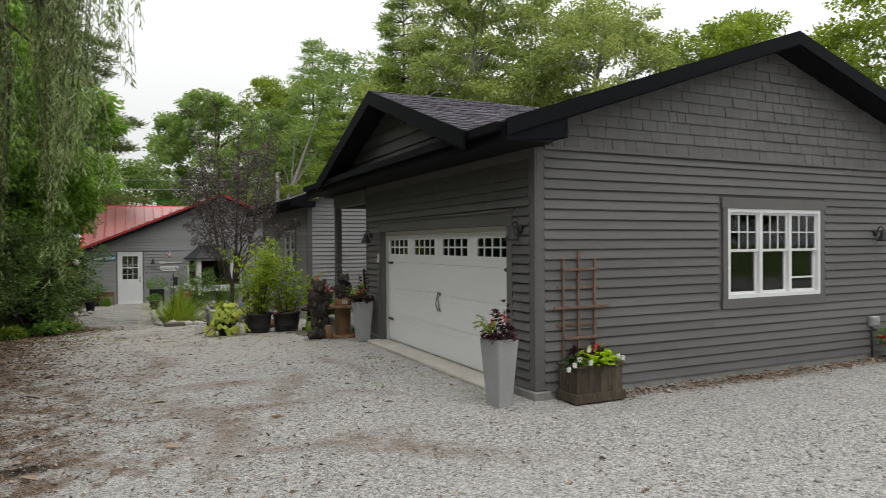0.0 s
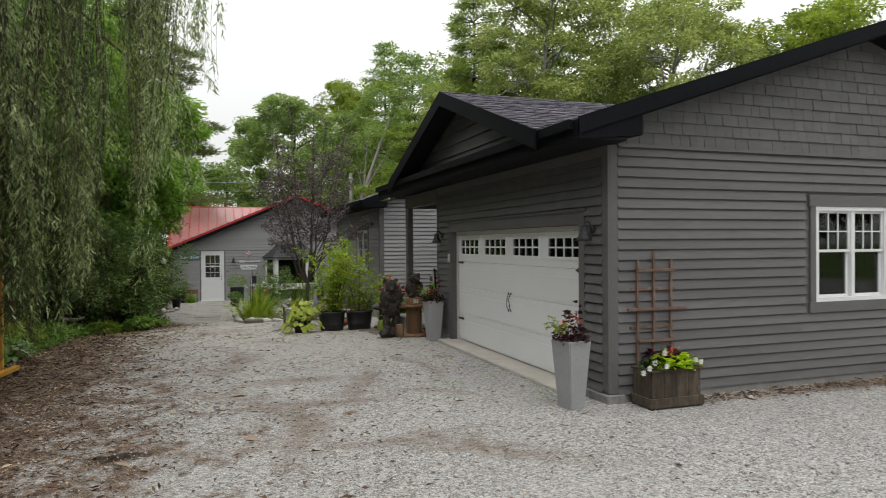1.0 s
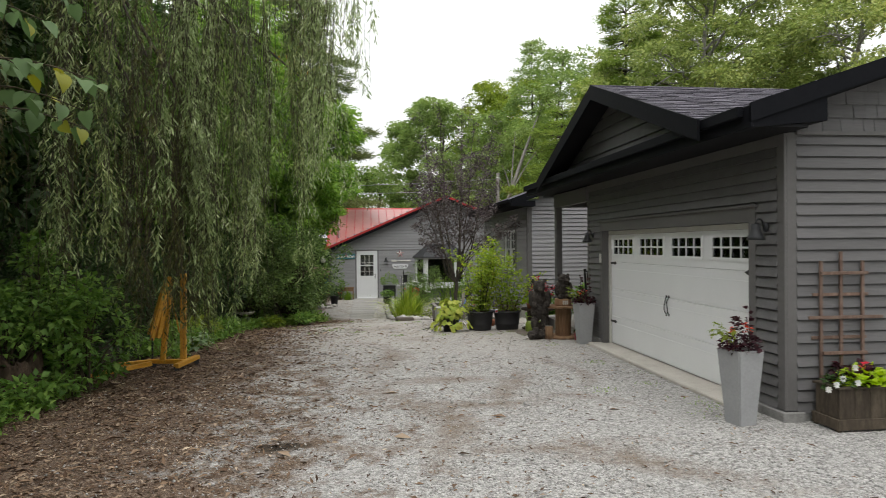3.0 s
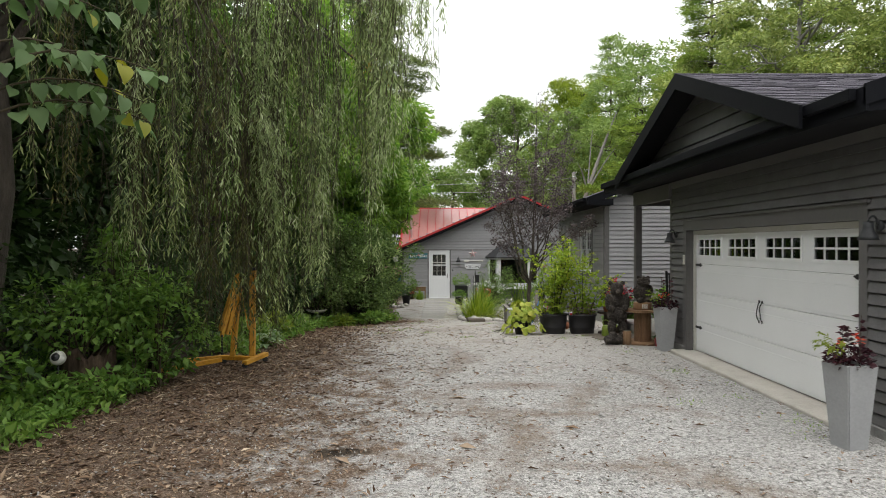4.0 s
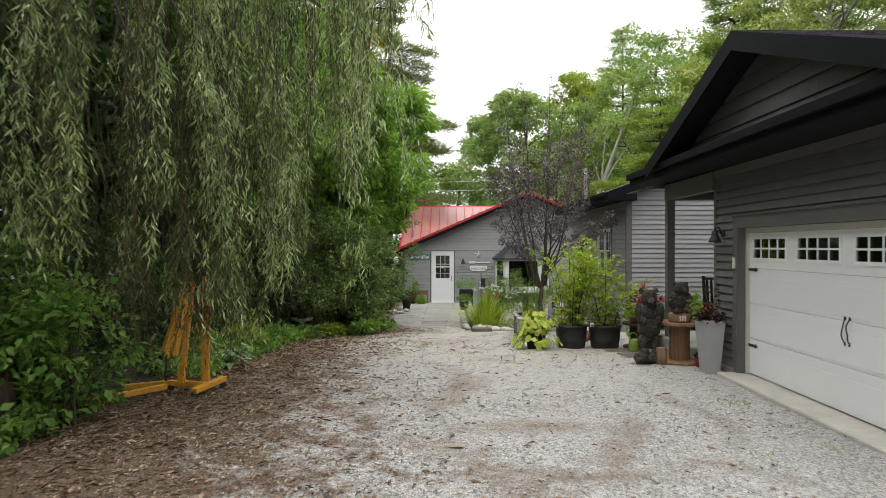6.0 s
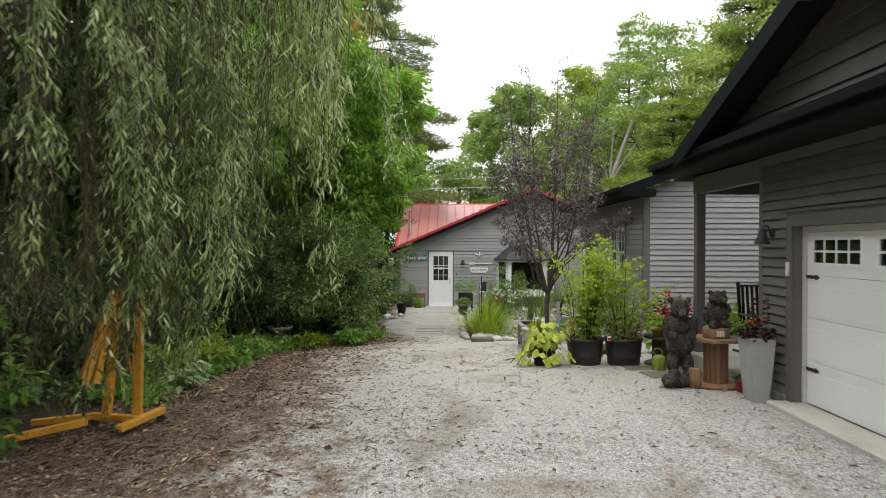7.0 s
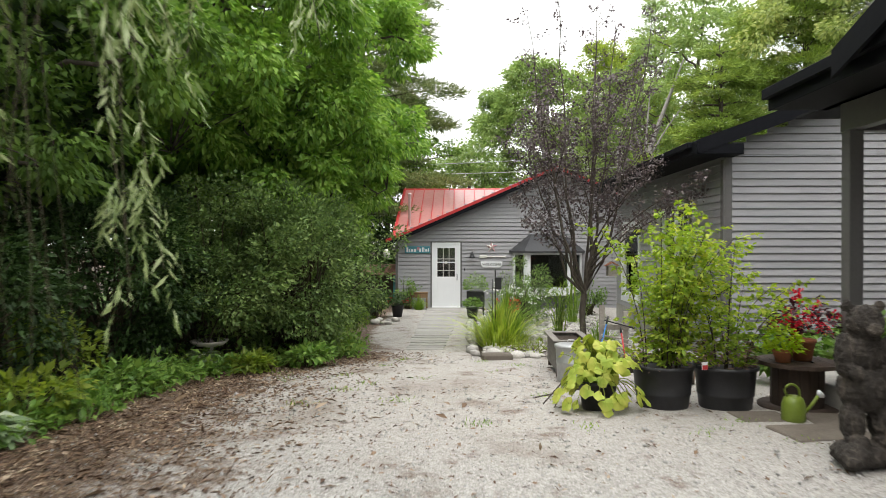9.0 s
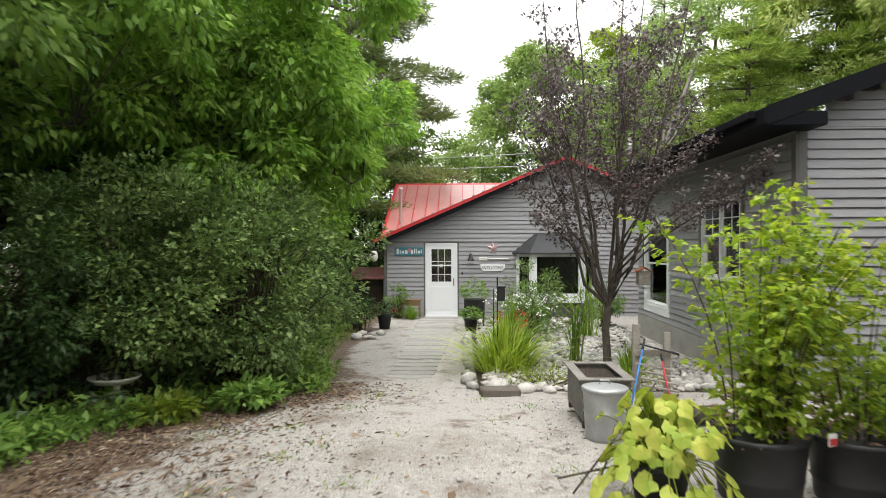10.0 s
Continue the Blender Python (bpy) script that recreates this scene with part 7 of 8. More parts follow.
def box_planter():
    t = thing("wooden_box_planter", "weathered brown wooden planter box with lime and white flowers", "planter", (5.01, 7.34, -0.04))
    rng = np.random.default_rng(211)
    part("plinth", boxes((-0.37, 0.37, -0.215, -0.19, 0.03, 0.14), (-0.37, 0.37, 0.165, 0.19, 0.03, 0.14), (-0.37, -0.345, -0.19, 0.165, 0.03, 0.14), (0.345, 0.37, -0.19, 0.165, 0.03, 0.14), bevel=0.004), WOODBOX, t)
    for sx in (-1, 1):
        for sy in (-0.17, 0.145):
            part("foot", boxes((sx * 0.33 - 0.03, sx * 0.33 + 0.03, sy - 0.03, sy + 0.03, 0, 0.03)), WOODBOX, t)
    for k in range(4):
        a = -0.34 + k * 0.1705
        part("front_slat", boxes((a, a + 0.168, -0.188, -0.165, 0.06, 0.44), bevel=0.003), WOODBOX, t)
    part("back_panel", boxes((-0.34, 0.34, 0.14, 0.163, 0.06, 0.44)), WOODBOX, t)
    for sx in (-1, 1):
        part("side_panel", boxes((sx * 0.34 - 0.012, sx * 0.34 + 0.012, -0.163, 0.14, 0.06, 0.44), bevel=0.003), WOODBOX, t)
    part("rim", boxes((-0.37, 0.37, -0.21, -0.15, 0.44, 0.465), (-0.37, 0.37, 0.13, 0.18, 0.44, 0.465), (-0.37, -0.31, -0.15, 0.13, 0.44, 0.465), (0.31, 0.37, -0.15, 0.13, 0.44, 0.465), bevel=0.004), WOODBOX, t)
    part("soil", boxes((-0.325, 0.325, -0.16, 0.138, 0.1, 0.41)), SOIL, t)
    P, D = bunch(rng, 150, 0.2, 0.2, base=(0.02, -0.06, 0.44))
    leaves("lime_foliage", P, D, 0.1 * rng.uniform(0.6, 1.2, 150), 0.85, L_LIME, t, seed=212, flat=1.2, label="lime green potato-vine leaves")
    P, D = bunch(rng, 130, 0.2, 0.26, base=(0.02, 0.08, 0.44))
    leaves("dark_foliage", P, D, 0.09, 0.7, L_WINE, t, seed=213)
    P, D = bunch(rng, 90, 0.14, 0.16, base=(-0.26, -0.08, 0.42))
    leaves("green_foliage", P, D, 0.06, 0.5, L_DEEP_SHADED, t, seed=214)
    P, D = bunch(rng, 60, 0.1, 0.2, base=(0.3, -0.05, 0.42))
    leaves("green_foliage", P, D, 0.08, 0.5, L_LIGHT, t, seed=215)
    for cx, cz, cy in ((-0.3, 0.55, -0.18), (-0.4, 0.5, -0.22), (-0.2, 0.52, -0.26), (0.24, 0.56, -0.22), (0.33, 0.53, -0.2), (-0.1, 0.64, -0.1), (-0.44, 0.44, -0.16)):
        a = np.linspace(0, 6.283, 8)[:-1]
        P = np.tile([[cx, cy, cz]], (7, 1))
        D = np.stack([np.cos(a), np.full(7, -0.35), np.sin(a)], 1)
        leaves("petunia", P, D, 0.042, 1.1, P_WHITE, t, seed=216, flat=0, label="white petunia flower")
    P, D = bunch(rng, 16, 0.06, 0.08, base=(0.12, 0.05, 0.58))
    leaves("red_flower", P, D, 0.05, 0.8, P_RED, t, seed=217)
    return t


box_planter()


def trellis():
    y = GY0 - 0.06
    t = thing("trellis", "red-brown stained wooden trellis leaning on the siding", "trellis", (5.0, y, 0.42))
    for x, h in ((-0.25, 1.27), (-0.02, 1.37), (0.23, 1.27)):
        part("upright", boxes((x - 0.017, x + 0.017, -0.012, 0.012, 0, h), bevel=0.003), WOODRED, t)
    for z, a, b, yy in ((1.14, -0.27, 0.27, -0.026), (0.91, -0.33, 0.31, 0.026), (0.67, -0.41, 0.44, -0.026), (0.45, -0.34, 0.29, 0.026), (0.29, -0.25, 0.26, -0.026)):
        part("rail", boxes((a, b, yy - 0.012, yy + 0.012, z - 0.017, z + 0.017), bevel=0.003), WOODRED, t)
    return t


trellis()
outlet = thing("outlet_box", "weathered grey outdoor outlet box with a conduit on the siding", "outlet", (10.86, GY0 - 0.03, 0.57))
part("box", boxes((-0.09, 0.09, -0.08, 0, -0.07, 0.09), bevel=0.012), GALV, outlet)
part("cover", boxes((-0.085, 0.085, -0.1, -0.08, -0.06, 0.085), bevel=0.008), GALV, outlet)
pipe([(-0.02, -0.03, -0.07), (-0.02, -0.03, -0.3), (-0.05, -0.05, -0.6)], 0.014, BLACK, "conduit", outlet)


def geranium(name, label, at, pot_r, pot_h, pot_mat, seed, r, h, n_leaf, n_flower, leafm, flower=None):
    rng = np.random.default_rng(seed)
    t = thing(name, label, "potted plant", at)
    part("pot", lathe([(pot_r * 0.7, 0), (pot_r * 0.95, pot_h * 0.85), (pot_r * 1.05, pot_h * 0.86), (pot_r * 1.05, pot_h), (pot_r * 0.95, pot_h), (pot_r * 0.92, pot_h - 0.05)], 20), pot_mat, t)
    part("soil", lathe([(pot_r * 0.9, 0), (pot_r * 0.9, 0.01), (0, 0.02)], 14, (0, 0, pot_h - 0.05)), SOIL, t)
    P, D = bunch(rng, n_leaf, r, h, base=(0, 0, pot_h - 0.02))
    leaves("foliage", P, D, 0.085 * rng.uniform(0.6, 1.2, n_leaf), 0.75, leafm, t, seed=seed, flat=1.0)
    if n_flower:
        c, _ = bunch(rng, n_flower, r * 0.95, h * 1.0, base=(0, 0, pot_h + 0.03))
        P = np.repeat(c, 26, 0) + rng.normal(0, 0.028, (n_flower * 26, 3))
        tagged(leaves("flower_heads", P, rng.normal(0, 1, P.shape), 0.034, 0.9, flower or P_RED, t, seed=seed + 1, label="clusters of red petals"), kind="stuff")
    return t


geranium("potted_geranium", "potted red flowers standing by the window wall", (11.05, 7.25, -0.04), 0.16, 0.26, TERRA, 221, 0.24, 0.4, 220, 7, L_MAPLE)


# ---- carved bears, spools and pots at the porch ----
def ball(bm, c, r, m=None):
    mm = Matrix.Translation(c) @ (m or Matrix.Identity(4)) @ Matrix.Diagonal((*r, 1))
    bmesh.ops.create_icosphere(bm, subdivisions=3, radius=1, matrix=Matrix.Diagonal((0.78, 0.86, 1, 1)) @ mm)


def carved(name, label, at, turn, balls, voxel, wide):
    bm = bmesh.new()
    for c, r in balls:
        ball(bm, c, r)
    o = part(name, bm, BEARWOOD)
    o.matrix_world = pose(*at, 0, 0, turn) @ Matrix.Diagonal((wide, 1, 1, 1))
    rm = o.modifiers.new("fuse", "REMESH")
    rm.mode, rm.voxel_size = "VOXEL", voxel
    tx = bpy.data.textures.new(name + "_cuts", "CLOUDS")
    tx.noise_scale = 0.035
    dm = o.modifiers.new("cuts", "DISPLACE")
    dm.texture, dm.strength, dm.mid_level = tx, 0.032, 0.5
    return tagged(o, label, "statue")


carved("bear_carving", "dark chainsaw-carved wooden bear statue standing on a base", (3.47, 14.32, -0.05), 0,
       [((0, 0.02, 0.82), (0.2, 0.16, 0.19)), ((0, -0.01, 0.56), (0.215, 0.19, 0.18)), ((0, -0.03, 1.06), (0.15, 0.14, 0.14)), ((0, -0.17, 1.02), (0.065, 0.08, 0.055)), ((-0.14, 0.0, 1.18), (0.05, 0.03, 0.05)), ((0.14, 0.0, 1.18), (0.05, 0.03, 0.05)),
        ((-0.21, -0.06, 0.82), (0.065, 0.085, 0.17)), ((0.21, -0.06, 0.82), (0.065, 0.085, 0.17)), ((-0.15, -0.16, 0.7), (0.06, 0.07, 0.06)), ((0.15, -0.16, 0.7), (0.06, 0.07, 0.06)),
        ((-0.12, -0.05, 0.32), (0.095, 0.12, 0.15)), ((0.12, -0.05, 0.32), (0.095, 0.12, 0.15)), ((-0.12, -0.12, 0.19), (0.08, 0.13, 0.05)), ((0.12, -0.12, 0.19), (0.08, 0.13, 0.05)), ((-0.06, -0.08, 0.08), (0.24, 0.22, 0.1)), ((-0.2, -0.22, 0.1), (0.15, 0.13, 0.09)), ((-0.26, -0.3, 0.07), (0.08, 0.08, 0.06))], 0.014, 1.1)
log = thing("log_post", "short cut log standing beside the bear", "log", (3.62, 14.12, -0.05))
part("bark_side", lathe([(0.085, 0), (0.08, 0.12), (0.083, 0.26), (0.078, 0.27)], 14), WOODSPOOL, log)
part("cut_face", lathe([(0.076, 0.27), (0.0, 0.274)], 14), WOODOLD, log)


def spool(label, at, r_top, r_base, r_drum, h, material=None):
    t = thing("cable_spool", label, "cable spool", at, group="cable spools")
    part("base_flange", lathe([(r_base, 0), (r_base, 0.04), (r_drum, 0.042)], 28), material or WOODSPOOL, t)
    drum = new("drum")
    drum.parent = t
    k = 16
    for i in range(k):
        a = 2 * math.pi * (i + 0.5) / k
        w = 2 * r_drum * math.tan(math.pi / k) - 0.004
        o = part("stave", boxes((-w / 2, w / 2, -0.012, 0.012, 0.04, h - 0.04), bevel=0.003), material or WOODSPOOL, t)
        o.matrix_local = pose(math.cos(a) * r_drum, math.sin(a) * r_drum, 0, 0, 0, math.degrees(a) - 90)
    bpy.data.objects.remove(drum)
    n = 5
    for i in range(n):
        x0, x1 = -r_top + 2 * r_top * i / n, -r_top + 2 * r_top * (i + 1) / n - 0.004
        pts = [(x, math.sqrt(max(0.0, r_top ** 2 - x * x))) for x in np.linspace(x0, x1, 6)]
        bm = bmesh.new()
        ring = [(x, y) for x, y in pts] + [(x, -y) for x, y in reversed(pts)]
        ring = [p for j, p in enumerate(ring) if j == 0 or (abs(p[0] - ring[j - 1][0]) + abs(p[1] - ring[j - 1][1])) > 1e-5]
        lo, hi = [bm.verts.new((x, y, h - 0.04)) for x, y in ring], [bm.verts.new((x, y, h)) for x, y in ring]
        bm.faces.new(lo)
        bm.faces.new(hi[::-1])
        m = len(ring)
        for j in range(m):
            bm.faces.new((lo[j], lo[(j + 1) % m], hi[(j + 1) % m], hi[j]))
        bmesh.ops.recalc_face_normals(bm, faces=bm.faces)
        part("top_board", bm, material or WOODSPOOL, t)
    for i in range(4):
        a = i * 1.571 + 0.5
        part("bolt", lathe([(0.014, 0), (0.014, 0.012), (0.0, 0.014)], 8, (math.cos(a) * r_drum * 0.7, math.sin(a) * r_drum * 0.7, h)), BLACK, t)
    return t


spool("upright brown wooden cable spool carrying a small bear carving", (3.98, 14.32, -0.045), 0.36, 0.38, 0.15, 0.66)
stand = thing("carving_stand", "round wooden plinth with carved letters strokes", "plinth", (3.98, 14.32, 0.617))
part("disc", lathe([(0.17, 0), (0.175, 0.02), (0.175, 0.12), (0.165, 0.14), (0, 0.142)], 20), WOODSPOOL, stand)
for k in range(3):
    part("stroke", boxes((-0.06 + k * 0.04, -0.035 + k * 0.04, -0.18, -0.172, 0.03, 0.11)), CREAM, stand)
carved("bear_cub_carving", "small dark carved wooden bear cub sitting on a plinth", (3.98, 14.32, 0.755), 10,
       [((0, 0, 0.19), (0.185, 0.15, 0.19)), ((0.0, -0.05, 0.4), (0.13, 0.12, 0.11)), ((0.02, -0.17, 0.38), (0.05, 0.055, 0.042)), ((-0.1, -0.02, 0.49), (0.036, 0.028, 0.036)), ((0.11, -0.02, 0.485), (0.036, 0.028, 0.036)),
        ((-0.13, -0.07, 0.24), (0.05, 0.07, 0.1)), ((0.13, -0.07, 0.24), (0.05, 0.07, 0.1)), ((-0.1, -0.12, 0.05), (0.065, 0.08, 0.05)), ((0.1, -0.12, 0.05), (0.065, 0.08, 0.05))], 0.012, 1.28)
spool("low dark wooden cable spool carrying potted red flowers", (3.95, 16.25, -0.12), 0.4, 0.38, 0.24, 0.5, WOODDARK)
geranium("potted_begonia", "terracotta pot of bright red flowers on a spool", (4.0, 16.25, 0.385), 0.13, 0.22, TERRA, 231, 0.36, 0.48, 190, 20, L_WINE)
geranium("potted_coleus", "small pot of yellow-green leaves on a spool", (3.74, 16.12, 0.385), 0.1, 0.12, TERRA, 232, 0.17, 0.28, 160, 0, L_LIME)
geranium("small_red_pot", "small red glazed pot beside the spool", (4.13, 13.86, -0.04), 0.07, 0.16, REDPOT, 233, 0.06, 0.06, 12, 0, L_DEEP_SHADED)


def watering_can():
    t = thing("watering_can", "lime green plastic watering can with a white rose", "watering can", (3.6, 15.62, -0.09), 0)
    part("body", lathe([(0.1, 0), (0.11, 0.02), (0.105, 0.16), (0.085, 0.22), (0.06, 0.24), (0.055, 0.24), (0.05, 0.2)], 20), GREENCAN, t)
    pipe([(0.09, 0, 0.06), (0.17, 0, 0.15), (0.23, 0, 0.24)], 0.016, GREENCAN, "spout", t)
    part("rose", lathe([(0.02, 0), (0.042, 0.03), (0.038, 0.045), (0, 0.05)], 14), WHITE, t, "white sprinkler rose").matrix_local = pose(0.23, 0, 0.24, 0, 55, 0)
    pipe([(-0.06, 0, 0.23)] + [(-0.02 + 0.08 * math.cos(a), 0, 0.25 + 0.1 * math.sin(a)) for a in np.linspace(2.6, 0.5, 7)] + [(0.06, 0, 0.22)], 0.012, GREENCAN, "handle", t)
    return t


watering_can()


def porch_chair():
    t = thing("porch_rocker", "black slat-backed wooden porch chair", "chair", (5.35, 15.75, 0.14), 8)
    for x in (-0.28, 0.28):
        part("rear_post", bar(bmesh.new(), (x, 0.2, 0.02), (x, 0.32, 1.16), 0.045, 0.045, 0.005), BLACK, t)
        part("front_leg", bar(bmesh.new(), (x, -0.26, 0.02), (x, -0.26, 0.62), 0.045, 0.045, 0.005), BLACK, t)
        part("arm", boxes((x - 0.045, x + 0.045, -0.32, 0.27, 0.62, 0.65), bevel=0.008), BLACK, t)
        part("rocker_rail", boxes((x - 0.02, x + 0.02, -0.4, 0.45, 0.0, 0.04), bevel=0.008), BLACK, t)
    part("top_rail", bar(bmesh.new(), (-0.28, 0.31, 1.1), (0.28, 0.31, 1.1), 0.1, 0.03, 0.006), BLACK, t)
    part("low_rail", bar(bmesh.new(), (-0.28, 0.25, 0.5), (0.28, 0.25, 0.5), 0.06, 0.03, 0.004), BLACK, t)
    for k in range(6):
        x = -0.21 + k * 0.084
        part("back_slat", bar(bmesh.new(), (x, 0.255, 0.5), (x, 0.312, 1.1), 0.045, 0.014, 0.002), BLACK, t)
    for k in range(6):
        part("seat_slat", boxes((-0.28, 0.28, -0.28 + k * 0.088, -0.2 + k * 0.088, 0.4, 0.42), bevel=0.003), BLACK, t)
    return t


porch_chair()
shrub("green hosta leaves growing behind the porch", (4.6, 17.9, -0.18), 0.45, 0.4, 0.75, 420, 0.16, 0.7, L_MAPLE, 241, name="porch_plant", clumps=24, clump=0.1, category="plant", flat=1.2)
shrub("green leafy plant behind the porch post", (5.6, 18.2, -0.18), 0.6, 0.4, 0.9, 460, 0.16, 0.7, L_MAPLE, 242, name="porch_plant", clumps=24, clump=0.12, category="plant", flat=1.2)
bucket = thing("galvanized_pail", "grey metal pail on the porch step", "pail", (4.35, 15.3, 0.14))
part("body", lathe([(0.1, 0), (0.13, 0.24), (0.135, 0.24), (0.135, 0.25), (0.12, 0.25), (0.1, 0.03)], 20), GALV, bucket)
for k, (x, y, w, d, r) in enumerate(((3.55, 15.15, 0.62, 0.5, 8), (4.0, 15.6, 0.5, 0.55, -6), (3.35, 15.75, 0.5, 0.4, 3), (4.02, 14.9, 0.42, 0.5, 12))):
    o = tagged(part("paving_stone", boxes((-w / 2, w / 2, -d / 2, d / 2, -0.06, 0.02), bevel=0.012), SLAB), "flat tan paving stone set beside the gravel", "paving stone", "porch paving")
    o.matrix_world = pose(x, y, float(ground_height(x, y)), 0, 0, r)


# ---- tubs, vine, bin and trough ----
def tub(at, seed, label, count=30, tall=1.0, wide=1.0, dry=170):
    rng = np.random.default_rng(seed)
    t = thing("plant_tub", label, "planter", at, group="black tubs")
    part("tub", lathe([(0.25, 0), (0.262, 0.02), (0.275, 0.14), (0.285, 0.15), (0.283, 0.17), (0.305, 0.41), (0.325, 0.415), (0.328, 0.45), (0.31, 0.452), (0.295, 0.4)], 36), TUB, t)
    part("soil", lathe([(0.295, 0), (0.295, 0.02), (0, 0.03)], 20, (0, 0, 0.33)), SOIL, t)
    stems, P, D, Q = [], [], [], []
    for k in range(count):
        a, s = rng.uniform(0, 6.283), rng.uniform(0, 1)
        lean = rng.uniform(0.1, 0.72) * wide
        h = tall * rng.uniform(0.6, 1.2) * (1.3 if k % 9 == 0 else 1.0)
        b = np.array([math.cos(a) * s * 0.22, math.sin(a) * s * 0.22, 0.35])
        e = b + np.array([math.cos(a) * lean, math.sin(a) * lean, h])
        p = bent(b, e, 0.0, 7)
        u7 = np.linspace(0, 1, 7)
        p[:, :2] = b[:2] + (e[:2] - b[:2]) * (u7[:, None] ** 1.7)
        p[:, 2] += 0.12 * np.sin(u7 * math.pi)
        stems.append(tube_arrays(p, np.linspace(0.007, 0.003, 7), 4))
        for z in np.linspace(0.1, 1.0, int(h * 11)):
            q = np.array([np.interp(z, np.linspace(0, 1, 7), p[:, j]) for j in range(3)])
            for b2 in (rng.uniform(0, 6.283), rng.uniform(0, 6.283)):
                ln = rng.uniform(0.07, 0.27) * (0.6 + 0.7 * z) * (1.0 if z < 0.75 else 0.7)
                d = np.array([math.cos(b2), math.sin(b2), 0.25])
                m = 8
                u = np.linspace(0.25, 1.1, m)[:, None]
                pts = q + d * ln * u + rng.normal(0, 0.012, (m, 3))
                P.append(pts)
                D.append(d + rng.normal(0, 0.45, (m, 3)) + np.array([0, 0, -0.55]))
    quads_mesh("stemwork", stems, TWIG, t)
    P, D = np.concatenate(P), np.concatenate(D)
    leaves("foliage", P, D, 0.064 * rng.uniform(0.5, 1.3, len(P)), 0.62, L_TUB, t, seed=seed, flat=0.6)
    P, D = bunch(rng, 210, 0.28, 0.6, base=(0, 0, 0.42))
    leaves("low_foliage", P, D, 0.075 * rng.uniform(0.6, 1.3, 210), 0.58, L_TUB, t, seed=seed + 2, flat=0.6)
    P, D = bunch(rng, dry, 0.3, 0.45, base=(0, 0, 0.4))
    leaves("withered_leaves", P, D, 0.07, 0.35, L_DRY, t, seed=seed + 1, label="withered pink-brown lower leaves")
    return t


tub((2.56, 16.28, -0.115), 251, "round black plastic tub of tall leafy green plants", 25, 1.3, 0.85, 150)
tub((3.2, 16.24, -0.115), 252, "round black plastic tub of leafy plants with withered stalks", 12, 1.18, 1.0, 260)
tag = thing("plant_tag", "red and white plastic plant tag on a tub rim", "tag", (2.9, 16.0, 0.36), 20)
part("card", boxes((-0.035, 0.035, -0.004, 0.004, -0.04, 0.04)), WHITE, tag)
part("patch", boxes((-0.03, 0.03, -0.008, -0.0045, -0.035, 0.01)), RED, tag)


def squash_vine():
    rng = np.random.default_rng(261)
    t = thing("potted_squash_vine", "black pot of broad yellow-green squash leaves spilling over", "potted plant", (1.84, 16.12, -0.115))
    part("pot", lathe([(0.15, 0), (0.2, 0.27), (0.215, 0.275), (0.215, 0.31), (0.2, 0.31), (0.19, 0.25)], 24), TUB, t)
    part("soil", lathe([(0.19, 0), (0.19, 0.01), (0, 0.02)], 16, (0, 0, 0.25)), SOIL, t)
    stems = []
    for k in range(150):
        a = rng.uniform(0, 6.283)
        s = rng.uniform(0.1, 0.5)
        z = rng.uniform(0.06, 0.66) if s > 0.26 else rng.uniform(0.35, 0.72)
        c = np.array([math.cos(a) * s, math.sin(a) * s, z])
        stems.append(tube_arrays(bent((c[0] * 0.25, c[1] * 0.25, 0.26), c, 0.1, 6), np.linspace(0.006, 0.003, 6), 5))
        out = Vector((math.cos(a) * 0.8, math.sin(a) * 0.8, rng.uniform(0.25, 0.9))).normalized()
        size = rng.uniform(0.045, 0.084)
        bm = bmesh.new()
        m = 11
        mid = bm.verts.new((0, 0, 0.012))
        ring = []
        for i in range(m):
            b = 2 * math.pi * i / m
            lobe = (1 + 0.16 * math.cos(5 * b + 0.3)) * (0.45 if i == 0 else 1.0)
            ring.append(bm.verts.new((math.cos(b) * lobe * -1 + 0.15, math.sin(b) * lobe, -0.22 * (math.cos(b) ** 2) + rng.uniform(-0.1, 0.1))))
        for i in range(m):
            bm.faces.new((mid, ring[i], ring[(i + 1) % m]))
        o = part("leaf", bm, L_VINE, t)
        q = out.to_track_quat("Z", "Y").to_matrix().to_4x4()
        o.matrix_local = Matrix.Translation(c) @ q @ pose(0, 0, 0, 0, 0, math.degrees(a) + rng.uniform(-60, 60)) @ Matrix.Diagonal((size, size, size, 1))
    quads_mesh("stemwork", stems, L_LIGHT, t)
    return t


squash_vine()
can = thing("galvanized_bin", "galvanized metal bin with a flat lid", "bin", (1.86, 17.9, -0.2))
part("body", lathe([(0.17, 0), (0.175, 0.03), (0.18, 0.05), (0.19, 0.25), (0.197, 0.26), (0.19, 0.27), (0.2, 0.46), (0.205, 0.47)], 32), GALV, can)
part("lid", lathe([(0.215, 0.45), (0.218, 0.48), (0.2, 0.49), (0.12, 0.5), (0.0, 0.515)], 32), GALV, can, "dull white metal lid")
pipe([(-0.05, 0, 0.51), (-0.04, 0, 0.545), (0.04, 0, 0.545), (0.05, 0, 0.51)], 0.007, GALV, "lid_handle", can)
trough = thing("wooden_trough", "weathered wooden trough box behind the bin", "trough", (1.96, 18.75, -0.22))
part("side_board", boxes((-0.24, 0.24, -0.46, -0.43, 0.08, 0.48), bevel=0.004), WOODGREY, trough)
part("side_board", boxes((-0.24, 0.24, 0.43, 0.46, 0.08, 0.48), bevel=0.004), WOODGREY, trough)
part("end_board", boxes((-0.24, -0.21, -0.43, 0.43, 0.08, 0.48), bevel=0.004), WOODGREY, trough)
